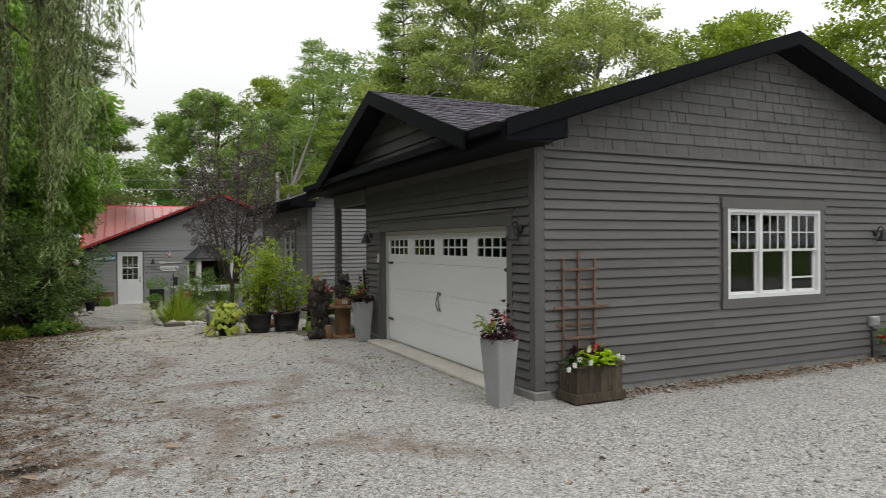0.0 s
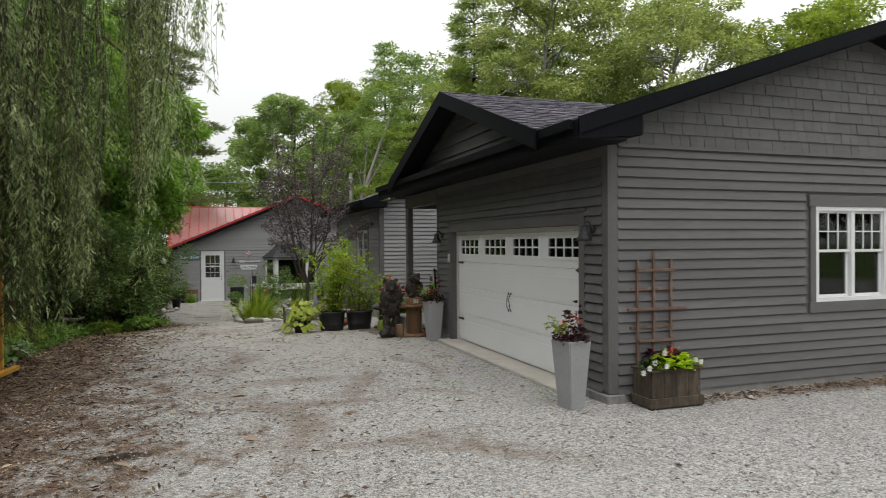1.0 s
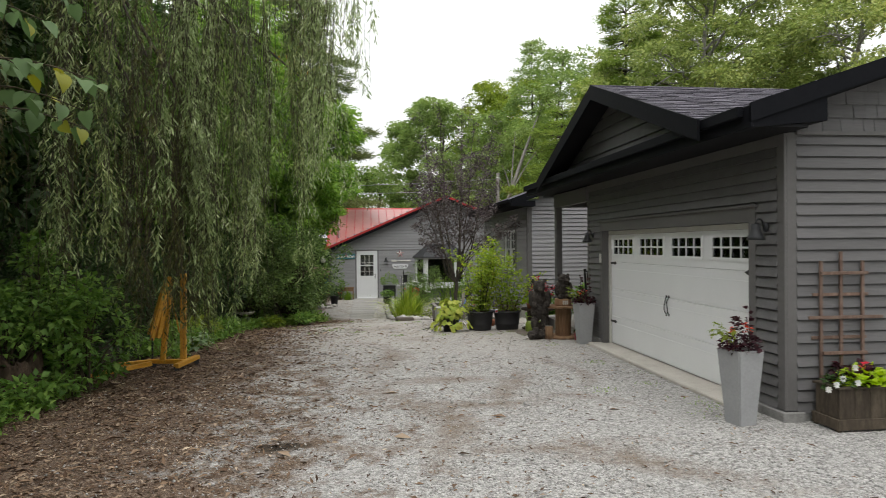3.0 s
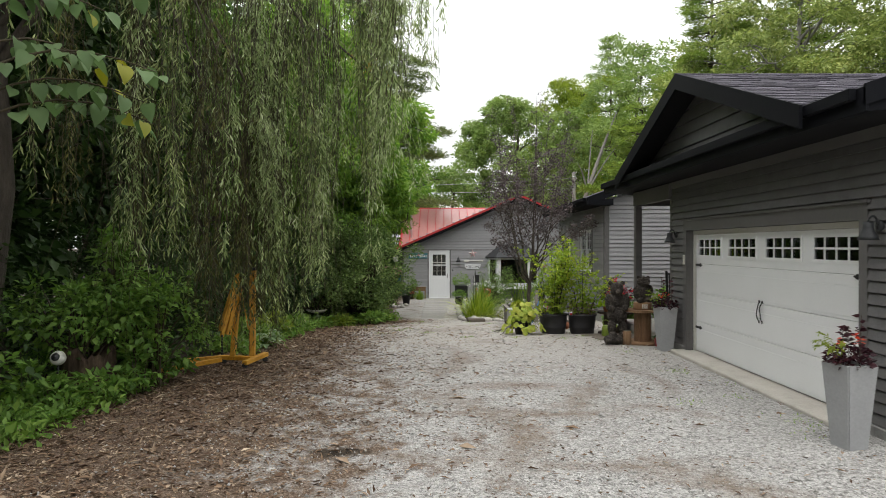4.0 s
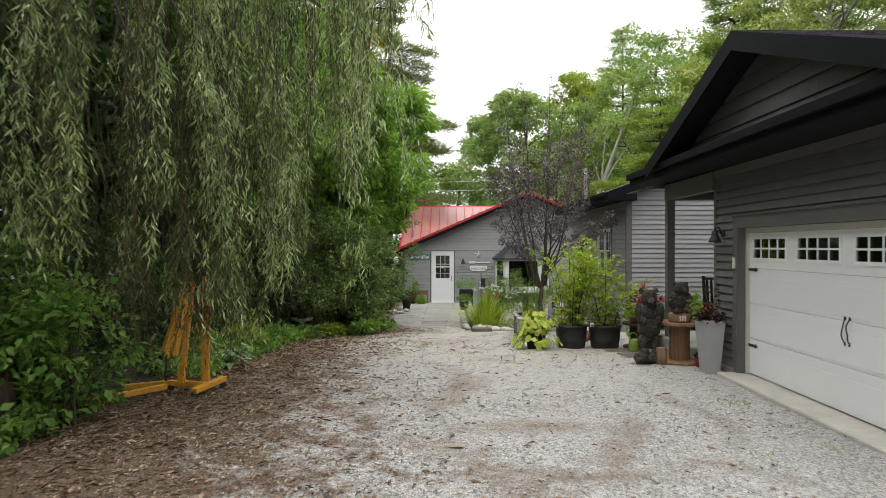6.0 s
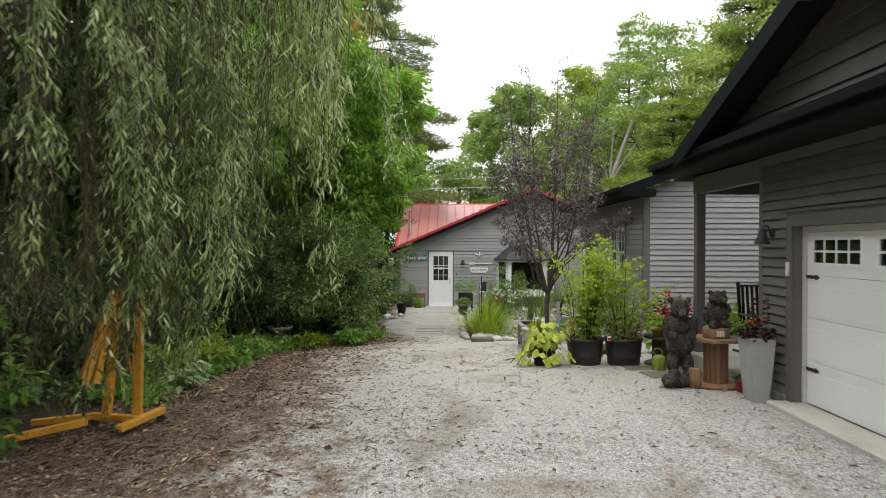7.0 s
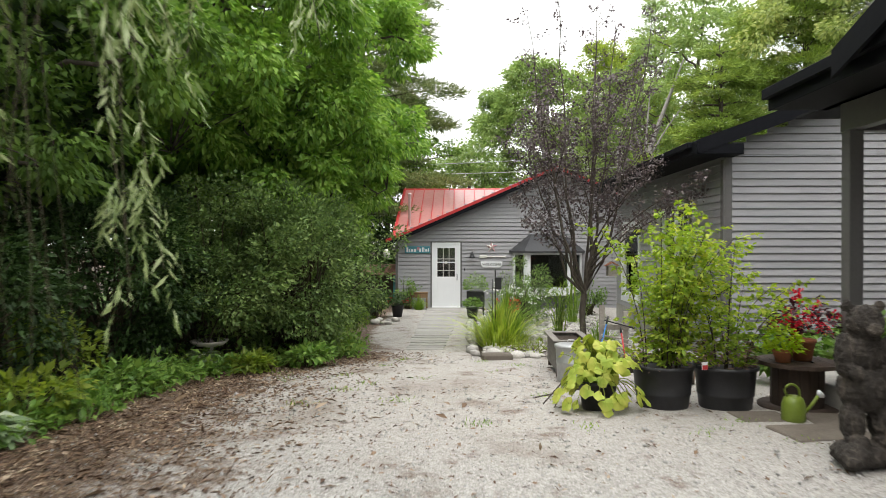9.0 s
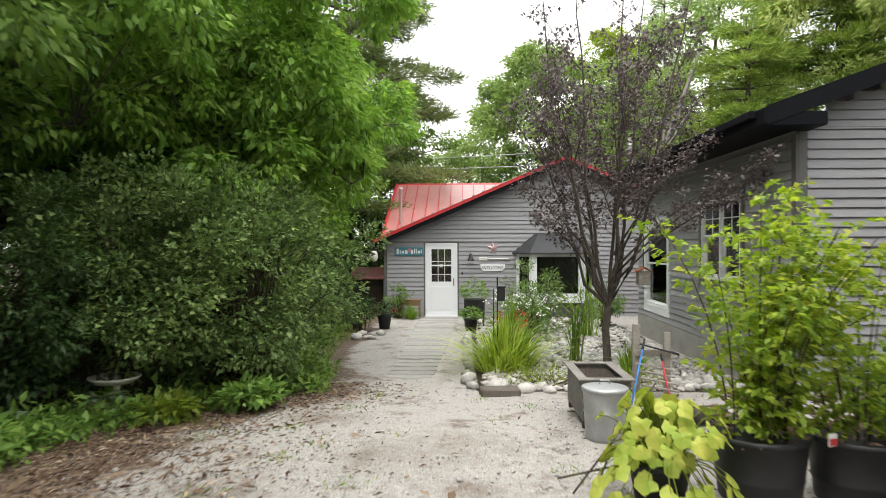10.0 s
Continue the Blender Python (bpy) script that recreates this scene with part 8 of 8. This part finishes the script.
part("end_board", boxes((0.21, 0.24, -0.43, 0.43, 0.08, 0.48), bevel=0.004), WOODGREY, trough)
part("rim", boxes((-0.28, 0.28, -0.5, -0.4, 0.48, 0.5), (-0.28, 0.28, 0.4, 0.5, 0.48, 0.5), (-0.28, -0.18, -0.4, 0.4, 0.48, 0.5), (0.18, 0.28, -0.4, 0.4, 0.48, 0.5), bevel=0.004), WOODGREY, trough)
part("soil", boxes((-0.208, 0.208, -0.428, 0.428, 0.1, 0.44)), SOIL, trough)
for sx in (-0.2, 0.2):
    for sy in (-0.42, 0.42):
        part("leg", boxes((sx - 0.03, sx + 0.03, sy - 0.03, sy + 0.03, 0, 0.079)), WOODDARK, trough)
dead = thing("bare_twigs", "bare dark twigs lying beside the vine pot", "twigs", (1.55, 16.5, -0.13))
for k, (a, b) in enumerate((((-0.25, -0.2, 0.02), (0.55, 0.6, 0.62)), ((-0.15, -0.35, 0.02), (0.2, 0.5, 0.3)), ((-0.3, 0.1, 0.02), (0.5, 0.2, 0.1)), ((0.1, 0.1, 0.05), (0.7, 0.5, 0.55)))):
    pipe([a, ((a[0] + b[0]) / 2 + 0.03, (a[1] + b[1]) / 2, (a[2] + b[2]) / 2 + 0.04), b], 0.008, BARK, "twig", dead, 6)


def garden_frame():
    """Upright stakes with slanting slats, and two tool handles leaning on them."""
    t = thing("garden_chair_frame", "weathered wooden chair frame with slanting slats", "chair", (2.9, 20.1, -0.3), 0)
    part("stake", boxes((-0.22, -0.13, -0.02, 0.03, 0, 0.9), bevel=0.004), WOODOLD, t)
    part("stake", boxes((0.17, 0.25, -0.02, 0.03, 0, 0.8), bevel=0.004), WOODOLD, t)
    part("cross_bar", boxes((-0.2, 0.25, -0.045, -0.02, 0.5, 0.58), bevel=0.004), WOODOLD, t)
    for k in range(4):
        part("slat", bar(bmesh.new(), (-0.2, -0.1 - k * 0.09, 0.42 - k * 0.07), (0.24, -0.1 - k * 0.09, 0.34 - k * 0.07), 0.07, 0.02, 0.003), WOODOLD, t)
    return t


garden_frame()
for label, a, b, mat in (("long blue-handled garden tool leaning on the frame", (2.5, 19.45, -0.27), (2.8, 20.04, 0.36), BLUE), ("red-handled garden tool leaning on the frame", (3.0, 19.6, -0.28), (3.02, 20.04, 0.2), RED), ("black-handled garden tool leaning on the frame", (2.75, 20.03, 0.36), (3.2, 20.03, 0.24), BLACK)):
    tl = thing("garden_tool", label, "garden tool", a, group="leaning tools")
    v = tuple(q - p for p, q in zip(a, b))
    h = pipe([(0, 0, 0), v], 0.011, mat, "handle", tl)
    pipe([tuple(c * 0.9 for c in v), tuple(c * 1.08 for c in v)], 0.016, BLACK, "grip", tl)
for k, (x, y) in enumerate(((2.95, 17.55), (3.2, 17.75), (2.75, 17.85))):
    lg = thing("firewood_log", "cut firewood log lying behind the tubs", "log", (x, y, float(ground_height(x, y)) + 0.1 + 0.12 * (k == 2)), 40 + 30 * k, group="firewood")
    part("bark_side", lathe([(0.095, -0.2), (0.1, 0.0), (0.094, 0.2)], 12), BARK, lg).matrix_local = pose(0, 0, 0, 90, 0, 0)
    part("cut_face", lathe([(0.092, 0.2), (0, 0.203)], 12), TERRA, lg).matrix_local = pose(0, 0, 0, 90, 0, 0)


# ---- garden in front of the cottage ----
def pebble_mesh(name, seed, flat=0.6):
    rng = random.Random(seed)
    bm = bmesh.new()
    bmesh.ops.create_icosphere(bm, subdivisions=1, radius=1)
    off = Vector((rng.uniform(0, 50), rng.uniform(0, 50), 0))
    for v in bm.verts:
        v.co *= 1 + 0.28 * noise.noise(v.co * 1.1 + off)
        v.co.z *= flat
    for f in bm.faces:
        f.smooth = True
    me = bpy.data.meshes.new(name)
    bm.to_mesh(me)
    bm.free()
    me.materials.append(ROCK)
    return me


STONES = [pebble_mesh("stone", s) for s in range(7)]


def rock_bed():
    bed = thing("rock_bed", "bed of pale rounded river rocks around the purple tree", "rock bed", (2.6, 24.0, -0.42))
    rng = random.Random(301)
    spots = []
    for k in range(300):
        spots.append((rng.uniform(0.95, 4.4), 20.5 + 7.5 * rng.random() ** 1.5, rng.uniform(0.05, 0.11)))
    for x, y, s in spots:
        STONE_ROWS.append((bed, rng.choice(STONES), pose(x, y, float(ground_height(x, y)) + s * 0.3, rng.uniform(-20, 20), rng.uniform(-20, 20), rng.uniform(0, 360)) @ Matrix.Diagonal((s, s * rng.uniform(0.65, 1), s, 1))))
    # the smaller stones between and farther back
    r2 = np.random.default_rng(302)
    n = 3600
    x, y = r2.uniform(0.85, 4.45, n), 20.4 + 10.2 * r2.beta(1.0, 1.5, n)
    s = r2.uniform(0.025, 0.08, n)
    src = STONES[0]
    v0 = np.array([v.co[:] for v in src.vertices])
    f0 = np.array([p.vertices[:] for p in src.polygons])
    a = r2.uniform(0, 6.283, n)
    ca, sa = np.cos(a)[:, None], np.sin(a)[:, None]
    V = np.stack([(v0[None, :, 0] * ca - v0[None, :, 1] * sa), (v0[None, :, 0] * sa + v0[None, :, 1] * ca), np.repeat(v0[None, :, 2], n, 0)], -1) * (s[:, None, None] * r2.uniform(0.75, 1.25, (n, 1, 3)))
    V += np.stack([x, y, ground_height(x, y) + s * 0.25], -1)[:, None, :]
    F = (np.arange(n)[:, None, None] * len(v0) + f0[None]).reshape(-1, 3)
    o = raw_mesh("rock_scatter", V.reshape(-1, 3), F, island_rock(), bed, smooth=True)
    o.matrix_parent_inverse = bed.matrix_world.inverted()
    tagged(o, kind="stuff")


def island_rock():
    m = ROCK.copy()
    m.name = "river_rock_mixed"
    n, l = m.node_tree.nodes, m.node_tree.links
    geo = n.new("ShaderNodeNewGeometry")
    rng_node = [q for q in n if q.type == "MAP_RANGE"][0]
    l.new(geo.outputs["Random Per Island"], rng_node.inputs["Value"])
    return m


STONE_ROWS = []
rock_bed()


def lay_stones():
    for parent, mesh, m in STONE_ROWS:
        o = new("stone", mesh)
        o.parent = parent
        o.matrix_world = m


rngb = random.Random(311)
border = [(0.95, 20.3, 0.2), (0.66, 20.55, 0.13), (0.6, 20.95, 0.15), (1.35, 20.25, 0.15), (1.65, 20.2, 0.12), (0.62, 21.3, 0.14)] + [(0.6 + 0.03 * math.sin(k), 21.7 + 0.34 * k, rngb.uniform(0.07, 0.12)) for k in range(15)] + [(-1.65 + rngb.uniform(-0.35, 0.35), 26.4 + rngb.uniform(-0.5, 0.6), rngb.uniform(0.09, 0.15)) for k in range(12)]
for k, (x, y, s) in enumerate(border):
    o = tagged(new("border_stone", STONES[k % 7]), "pale rounded border stone edging the garden bed", "stone", "garden edging stones")
    o.matrix_world = pose(x, y, float(ground_height(x, y)) + s * 0.35, 0, 0, rngb.uniform(0, 360)) @ Matrix.Diagonal((s, s * 0.75, s * 0.85, 1))
step = tagged(part("flat_edging_stone", boxes((-0.25, 0.25, -0.12, 0.12, -0.03, 0.1), bevel=0.02), SLAB), "flat tan edging stone at the bed corner", "stone")
step.matrix_world = pose(1.0, 20.05, float(ground_height(1, 20.05)), 0, 0, 6)


def grass_clump(label, at, r, h, n, seed, mat=None, name="grass_clump"):
    rng = np.random.default_rng(seed)
    t = thing(name, label, "ornamental grass", (at[0], at[1], float(ground_height(at[0], at[1]))))
    a, s = rng.uniform(0, 6.283, n), rng.uniform(0, 1, n)
    b = np.stack([np.cos(a) * s * r * 0.5, np.sin(a) * s * r * 0.5, np.zeros(n)], 1)
    out = np.stack([np.cos(a), np.sin(a), np.zeros(n)], 1) + rng.normal(0, 0.6, (n, 3)) * np.array([[1, 1, 0]])
    H = h * rng.uniform(0.35, 1.3, n)[:, None] * (1.15 - 0.4 * s[:, None])
    side = unit(np.cross(out, np.array([[0, 0, 1.0]]))) * 0.01
    ring = []
    for f, w in ((0, 1.0), (0.35, 1.0), (0.7, 0.7), (1.0, 0.08)):
        c = b + out * (f ** 1.8) * r * rng.uniform(0.9, 1.0) * s[:, None] * 1.1 + np.array([[0, 0, 1]]) * H * (f - 0.28 * f ** 3 * (0.4 + s[:, None]))
        ring += [c - side * w, c + side * w]
    v = np.stack(ring, 1).reshape(-1, 3)
    base = np.arange(n)[:, None, None] * 8
    f = (base + np.array([[[0, 1, 3, 2], [2, 3, 5, 4], [4, 5, 7, 6]]])).reshape(-1, 4)
    raw_mesh("blade_tuft", v, f, mat or L_GRASS, t)
    return t


grass_clump("arching green ornamental grass clump in the bed", (1.2, 22.2), 0.85, 0.85, 460, 321, L_YGRASS)
grass_clump("tall green strappy grass in the bed", (1.28, 22.45), 0.8, 1.0, 240, 326)
grass_clump("arching green ornamental grass clump in the bed", (1.4, 23.3), 0.6, 0.95, 320, 322)
shrub("thin leafy stalks beside the purple tree", (2.45, 23.0), 0.3, 0.3, 1.5, 420, 0.09, 0.22, L_GRASS, 323, clumps=22, clump=0.1, name="stalk_plant", category="plant", stems=L_GRASS)
grass_clump("tall green reed grass beside the bay window", (3.3, 26.5), 0.7, 1.6, 70, 324)
grass_clump("thin green grass beneath the purple tree", (3.05, 21.6), 0.35, 0.6, 160, 325)
shrub("flowering green shrub in front of the bay window", (2.15, 27.0), 0.75, 0.6, 1.55, 3400, 0.085, 0.34, L_SHRUB, 331, clumps=60, clump=0.15, jag=0.2)
shrub("green perennial with small white flowers in the bed", (1.8, 25.6), 0.6, 0.5, 1.2, 2200, 0.07, 0.35, L_MAPLE, 332, clumps=46, clump=0.12, jag=0.2)
rng_w = np.random.default_rng(338)
heads = np.array([1.8, 25.5, 0.4]) + rng_w.normal(0, 1, (26, 3)) * np.array([[0.36, 0.3, 0.14]])
tagged(leaves("white_blooms", np.repeat(heads, 9, 0) + rng_w.normal(0, 0.03, (234, 3)), rng_w.normal(0, 1, (234, 3)), 0.04, 0.9, P_WHITE, None, seed=339), "small white flower heads above the perennials", "flowers", kind="stuff")
shrub("low green plants along the bed edge", (1.7, 20.7), 0.6, 0.3, 0.2, 520, 0.055, 0.45, L_LIGHT, 333, clumps=40, clump=0.08, name="bed_plant", category="plant")
shrub("low green plants along the bed edge", (2.6, 20.5), 0.5, 0.3, 0.2, 600, 0.06, 0.5, L_LIGHT, 334, clumps=30, clump=0.08, name="bed_plant", category="plant")
shrub("green leafy perennial below the annex wall", (4.1, 28.4), 0.4, 0.5, 1.0, 1000, 0.08, 0.4, L_MAPLE, 335, clumps=30, clump=0.12)
P = np.array([[1.4 + 0.25 * math.sin(k * 2.1), 23.0 + 0.5 * math.cos(k * 1.7), float(ground_height(1.4, 23)) + 0.75 + 0.12 * math.sin(k)] for k in range(60)])
tagged(leaves("orange_daylilies", P, np.random.default_rng(5).normal(0, 1, (60, 3)), 0.06, 0.5, P_ORANGE, None, seed=336), "faded orange lily flowers above the grass clump", "flowers", kind="stuff")

stake = thing("lantern_stake", "black garden stake with a small box lantern", "garden lantern", (1.1, 22.5, -0.41))
part("stake", lathe([(0.012, 0), (0.012, 1.45), (0.018, 1.46), (0.0, 1.5)], 8), BLACK, stake)
part("stake", lathe([(0.01, 0), (0.01, 1.3)], 8, (-0.06, 0.03, 0)), BLACK, stake)
part("lantern_box", boxes((0.0, 0.12, -0.06, 0.06, 1.1, 1.32), bevel=0.01), BLACK, stake)
part("lantern_roof", boxes((-0.02, 0.14, -0.08, 0.08, 1.32, 1.345), bevel=0.008), BLACK, stake)
feeder = thing("bird_feeder", "small wooden bird house hanging in the purple tree", "bird house", (3.25, 21.7, 1.0))
part("body", boxes((-0.09, 0.09, -0.08, 0.08, 0, 0.2), bevel=0.006), WOODOLD, feeder)
part("roof", prism([(-0.13, 0.19), (0, 0.27), (0.13, 0.19), (0, 0.25)], -0.11, 0.11), TERRA, feeder)
part("hanger", boxes((-0.004, 0.004, -0.004, 0.004, 0.25, 0.75)), BLACK, feeder)

stand = thing("black_planter_stand", "tall black box planter with leafy plants by the walk", "planter", (0.82, 28.5, -0.49))
part("box", boxes((-0.26, 0.26, -0.22, 0.22, 0.3, 0.72), bevel=0.012), BLACK, stand)
for sx in (-0.23, 0.23):
    for sy in (-0.19, 0.19):
        part("leg", boxes((sx - 0.02, sx + 0.02, sy - 0.02, sy + 0.02, 0, 0.3)), BLACK, stand)
rngp = np.random.default_rng(341)
P, D = bunch(rngp, 420, 0.34, 0.55, base=(0, 0, 0.7))
leaves("foliage", P, D, 0.09, 0.4, L_MAPLE, stand, seed=341)
geranium("potted_plant", "black pot with trailing green plant by the walk", (0.72, 27.6, -0.475), 0.17, 0.3, TUB, 342, 0.26, 0.32, 260, 0, L_MAPLE)
geranium("potted_plant", "black pot with green plant and pink flowers at the walk edge", (-1.42, 28.0, -0.48), 0.18, 0.34, TUB, 343, 0.32, 0.36, 320, 4, L_DEEP_SHADED)
shrub("green plant with pink blooms by the rocks", (-2.0, 27.6), 0.42, 0.4, 0.85, 1500, 0.07, 0.45, L_DEEP_SHADED, 344, clumps=36, clump=0.12, name="flowering_plant", category="plant")
shrub("green potted fern against the cottage wall", (-1.35, 30.5), 0.32, 0.25, 0.95, 900, 0.08, 0.35, L_MAPLE, 345, clumps=30, clump=0.1, name="fern", category="plant")
bench = thing("wooden_plant_stand", "small weathered wooden plant stand by the door", "plant stand", (-0.98, 30.6, -0.5))
part("top", boxes((-0.3, 0.3, -0.14, 0.14, 0.5, 0.54), bevel=0.005), WOODSPOOL, bench)
part("apron", boxes((-0.28, 0.28, -0.12, -0.1, 0.36, 0.5)), WOODSPOOL, bench)
for sx in (-0.26, 0.26):
    for sy in (-0.11, 0.11):
        part("leg", boxes((sx - 0.02, sx + 0.02, sy - 0.02, sy + 0.02, 0, 0.5)), WOODSPOOL, bench)
grass_clump("green strappy plant under the plant stand", (-0.95, 30.25), 0.3, 0.42, 220, 346)


def shed():
    t = thing("garden_shed", "small dark wooden shed with a red metal roof", "shed", (-2.65, 34.2, -0.5))
    part("wall", boxes((-0.6, 0.62, 0, 1.2, 0, 0.95)), WOODDARK, t)
    for k in range(7):
        part("board", boxes((-0.6, 0.62, -0.02, -0.001, 0.02 + k * 0.133, 0.13 + k * 0.133)), WOODDARK, t)
    part("roof", slab_between((-0.75, -0.25, 0.98), (0.75, -0.25, 0.98), (0.75, 1.3, 1.3), (-0.75, 1.3, 1.3), 0.05), REDROOF, t, "red metal shed roof")
    part("teal_panel", boxes((0.45, 0.62, -0.05, -0.021, 0.0, 0.95)), TEAL, t)
    return t


shed()

# boardwalk to the white door
y, k = 21.45, 0
walk_rng = random.Random(351)
while y < 30.8:
    w = 0.225
    x0, x1 = np.interp(y, [21, 31], [-0.62, -0.72]), np.interp(y, [21, 31], [0.06, 0.46])
    o = tagged(part("walk_plank", boxes((x0 + walk_rng.uniform(-0.03, 0.03), x1 + walk_rng.uniform(-0.03, 0.03), 0, w, -0.05, 0.008), bevel=0.006), WALKWOOD), "weathered grey boardwalk plank set in the gravel", "plank", "boardwalk planks")
    o.matrix_world = pose(0, y, float(ground_height(0, y)) + walk_rng.uniform(0, 0.006), 0, 0, walk_rng.uniform(-1, 1))
    y += w + walk_rng.uniform(0.02, 0.05) + (0.12 if y < 23.5 else 0)


# ---- yellow engine hoist at the hedge ----
def hoist():
    t = thing("engine_hoist", "worn yellow folding engine hoist parked at the hedge", "engine hoist", (-3.03, 11.85, -0.02))
    part("mast", bar(bmesh.new(), (0.05, 0.05, 0.1), (0.05, 0.1, 1.5), 0.09, 0.075, 0.006), YELLOW, t)
    part("boom", bar(bmesh.new(), (-0.16, -0.02, 1.4), (-0.36, -0.22, 0.56), 0.09, 0.075, 0.006), YELLOW, t)
    part("boom_extension", bar(bmesh.new(), (-0.15, -0.03, 1.36), (-0.27, -0.16, 0.5), 0.075, 0.07, 0.006), YELLOW, t)
    part("rear_strut", bar(bmesh.new(), (-0.13, 0.03, 1.38), (-0.26, 0.03, 0.12), 0.085, 0.075, 0.006), YELLOW, t)
    part("ram", bar(bmesh.new(), (-0.2, -0.12, 1.1), (-0.34, -0.24, 0.48), 0.05, 0.05, 0.004), YELLOW, t)
    part("brace", bar(bmesh.new(), (-0.11, 0.04, 1.12), (-0.01, 0.06, 0.55), 0.025, 0.02), YELLOW, t)
    part("mast_cap", boxes((0.005, 0.095, 0.055, 0.145, 1.49, 1.54), bevel=0.01), BLACK, t, "black rubber mast cap")
    part("pivot_plate", lathe([(0.075, -0.03), (0.075, 0.03)], 18), YELLOW, t).matrix_local = pose(-0.13, -0.02, 1.38, 90, 0, 20)
    part("base_bar", bar(bmesh.new(), (-0.45, 0.12, 0.1), (0.1, 0.0, 0.1), 0.07, 0.07, 0.005), YELLOW, t)
    part("rear_foot", bar(bmesh.new(), (0.03, -0.3, 0.08), (0.2, 0.32, 0.12), 0.085, 0.065, 0.005), YELLOW, t)
    part("front_leg", bar(bmesh.new(), (-0.4, -0.1, 0.1), (-1.0, -0.95, 0.085), 0.075, 0.065, 0.005), YELLOW, t)
    part("front_leg", bar(bmesh.new(), (-0.42, 0.15, 0.1), (-0.95, -0.12, 0.09), 0.07, 0.06, 0.005), YELLOW, t)
    for x, y in ((0.03, -0.28), (0.19, 0.29), (-0.98, -0.93), (-0.42, 0.1)):
        c = part("caster", lathe([(0.04, -0.016), (0.042, 0), (0.04, 0.016)], 14), BLACK, t, "black caster wheel")
        c.matrix_local = pose(x, y, 0.042, 90, 0, 30)
    for k in range(7):
        o = part("chain_link", lathe([(0.012, -0.02), (0.016, 0.0), (0.012, 0.02)], 8), BLACK, t)
        o.matrix_local = pose(-0.31, -0.31, 0.5 - k * 0.045, 0, 0, 90 * k)
    return t


hoist()
stump = thing("tree_stump", "old ragged tree stump among the leaves", "stump", (-4.5, 9.9, 0.03))
bm = lathe([(0.4, -0.1), (0.34, 0.06), (0.3, 0.18), (0.285, 0.3), (0.28, 0.42), (0.27, 0.5), (0.16, 0.42), (0.06, 0.36), (0.0, 0.35)], 44)
for v in bm.verts:
    a = math.atan2(v.co.y, v.co.x)
    k = 1 + 0.1 * math.sin(a * 5) + 0.06 * math.sin(a * 13 + v.co.z * 4) + 0.04 * math.sin(a * 23)
    v.co.x *= k
    v.co.y *= k
    if v.co.z > 0.38:
        v.co.z += 0.03 * math.sin(a * 7 + 1) + 0.025 * math.sin(a * 17) + 0.06 * math.sin(a * 2)
part("wood", bm, STUMPWOOD, stump)
gb = thing("garden_ball", "weathered white and black garden ball by the stump", "garden ball", (-4.64, 9.45, 0.5))
bm = bmesh.new()
bmesh.ops.create_icosphere(bm, subdivisions=3, radius=0.09)
part("ball", bm, CREAM, gb)
part("dark_patch", lathe([(0.0, 0.094), (0.035, 0.088), (0.05, 0.078)], 12), BLACK, gb).matrix_local = pose(0, 0, 0, 70, 20, 0)
part("stake", lathe([(0.012, -0.52), (0.012, -0.07)], 8), BLACK, gb)


def hosta(at, r, n, seed):
    rng = np.random.default_rng(seed)
    t = thing("hosta", "variegated hosta with white-edged leaves at the hedge foot", "plant", (at[0], at[1], float(ground_height(*at)) + 0.0), group="hostas")
    a, s = rng.uniform(0, 6.283, n), rng.uniform(0.2, 1, n)
    P = np.stack([np.cos(a) * s * r * 0.5, np.sin(a) * s * r * 0.5, 0.28 - 0.18 * s], 1)
    D = np.stack([np.cos(a), np.sin(a), 0.35 - 0.6 * s], 1) + rng.normal(0, 0.15, (n, 3))
    leaves("foliage", P, D, 0.2 * rng.uniform(0.7, 1.15, n), 0.5, L_HOSTA, t, seed=seed, flat=1.5)
    quads_mesh("stalkwork", [tube_arrays(np.array([[0, 0, -0.02], p * np.array([0.6, 0.6, 0.8]), p]), [0.006, 0.005, 0.004], 4) for p in P[:40]], L_LIGHT, t)


hosta((-3.3, 13.7), 0.42, 90, 361)
hosta((-3.45, 14.5), 0.38, 80, 362)
hosta((-3.3, 18.6), 0.4, 70, 363)
hosta((-3.7, 17.6), 0.38, 70, 364)
bath = thing("bird_bath", "low pale bird bath dish among the leaves", "bird bath", (-3.3, 18.85, -0.2))
part("dish", lathe([(0.06, 0.28), (0.2, 0.31), (0.27, 0.36), (0.275, 0.38), (0.255, 0.38), (0.18, 0.335), (0.0, 0.325)], 28), PALECONC, bath)
part("pedestal", lathe([(0.12, 0), (0.1, 0.04), (0.05, 0.1), (0.06, 0.28)], 16), PALECONC, bath)

# ---- utility pole and wires behind the cottage ----
pole = thing("utility_pole", "pale wooden utility pole behind the cottage", "utility pole", (8.08, 41.6, -0.5))
part("pole", lathe([(0.14, 0), (0.11, 6.85), (0.0, 6.9)], 14), PALEBARK, pole)
part("cap_band", lathe([(0.12, 6.5), (0.12, 6.6)], 14), GALV, pole)
part("insulator", lathe([(0.05, 0), (0.06, 0.06), (0.03, 0.14), (0, 0.15)], 10, (0.14, 0, 6.4)), CREAM, pole)
for z, sag in ((6.5, 0.9), (5.85, 0.7)):
    w = thing("overhead_wire", "sagging pale grey overhead wire", "wire", (8.08, 41.6, z - 0.5))
    pts = [(-40 * s, 4 * s, 1.2 * s - sag * 4 * s * (1 - s)) for s in np.linspace(0, 1, 16)]
    pipe(pts, 0.016, GALV, "cable", w, 5)

# ---- boards, shakes, tabs and stones ----
lay_boards()
lay_shakes()
lay_stones()
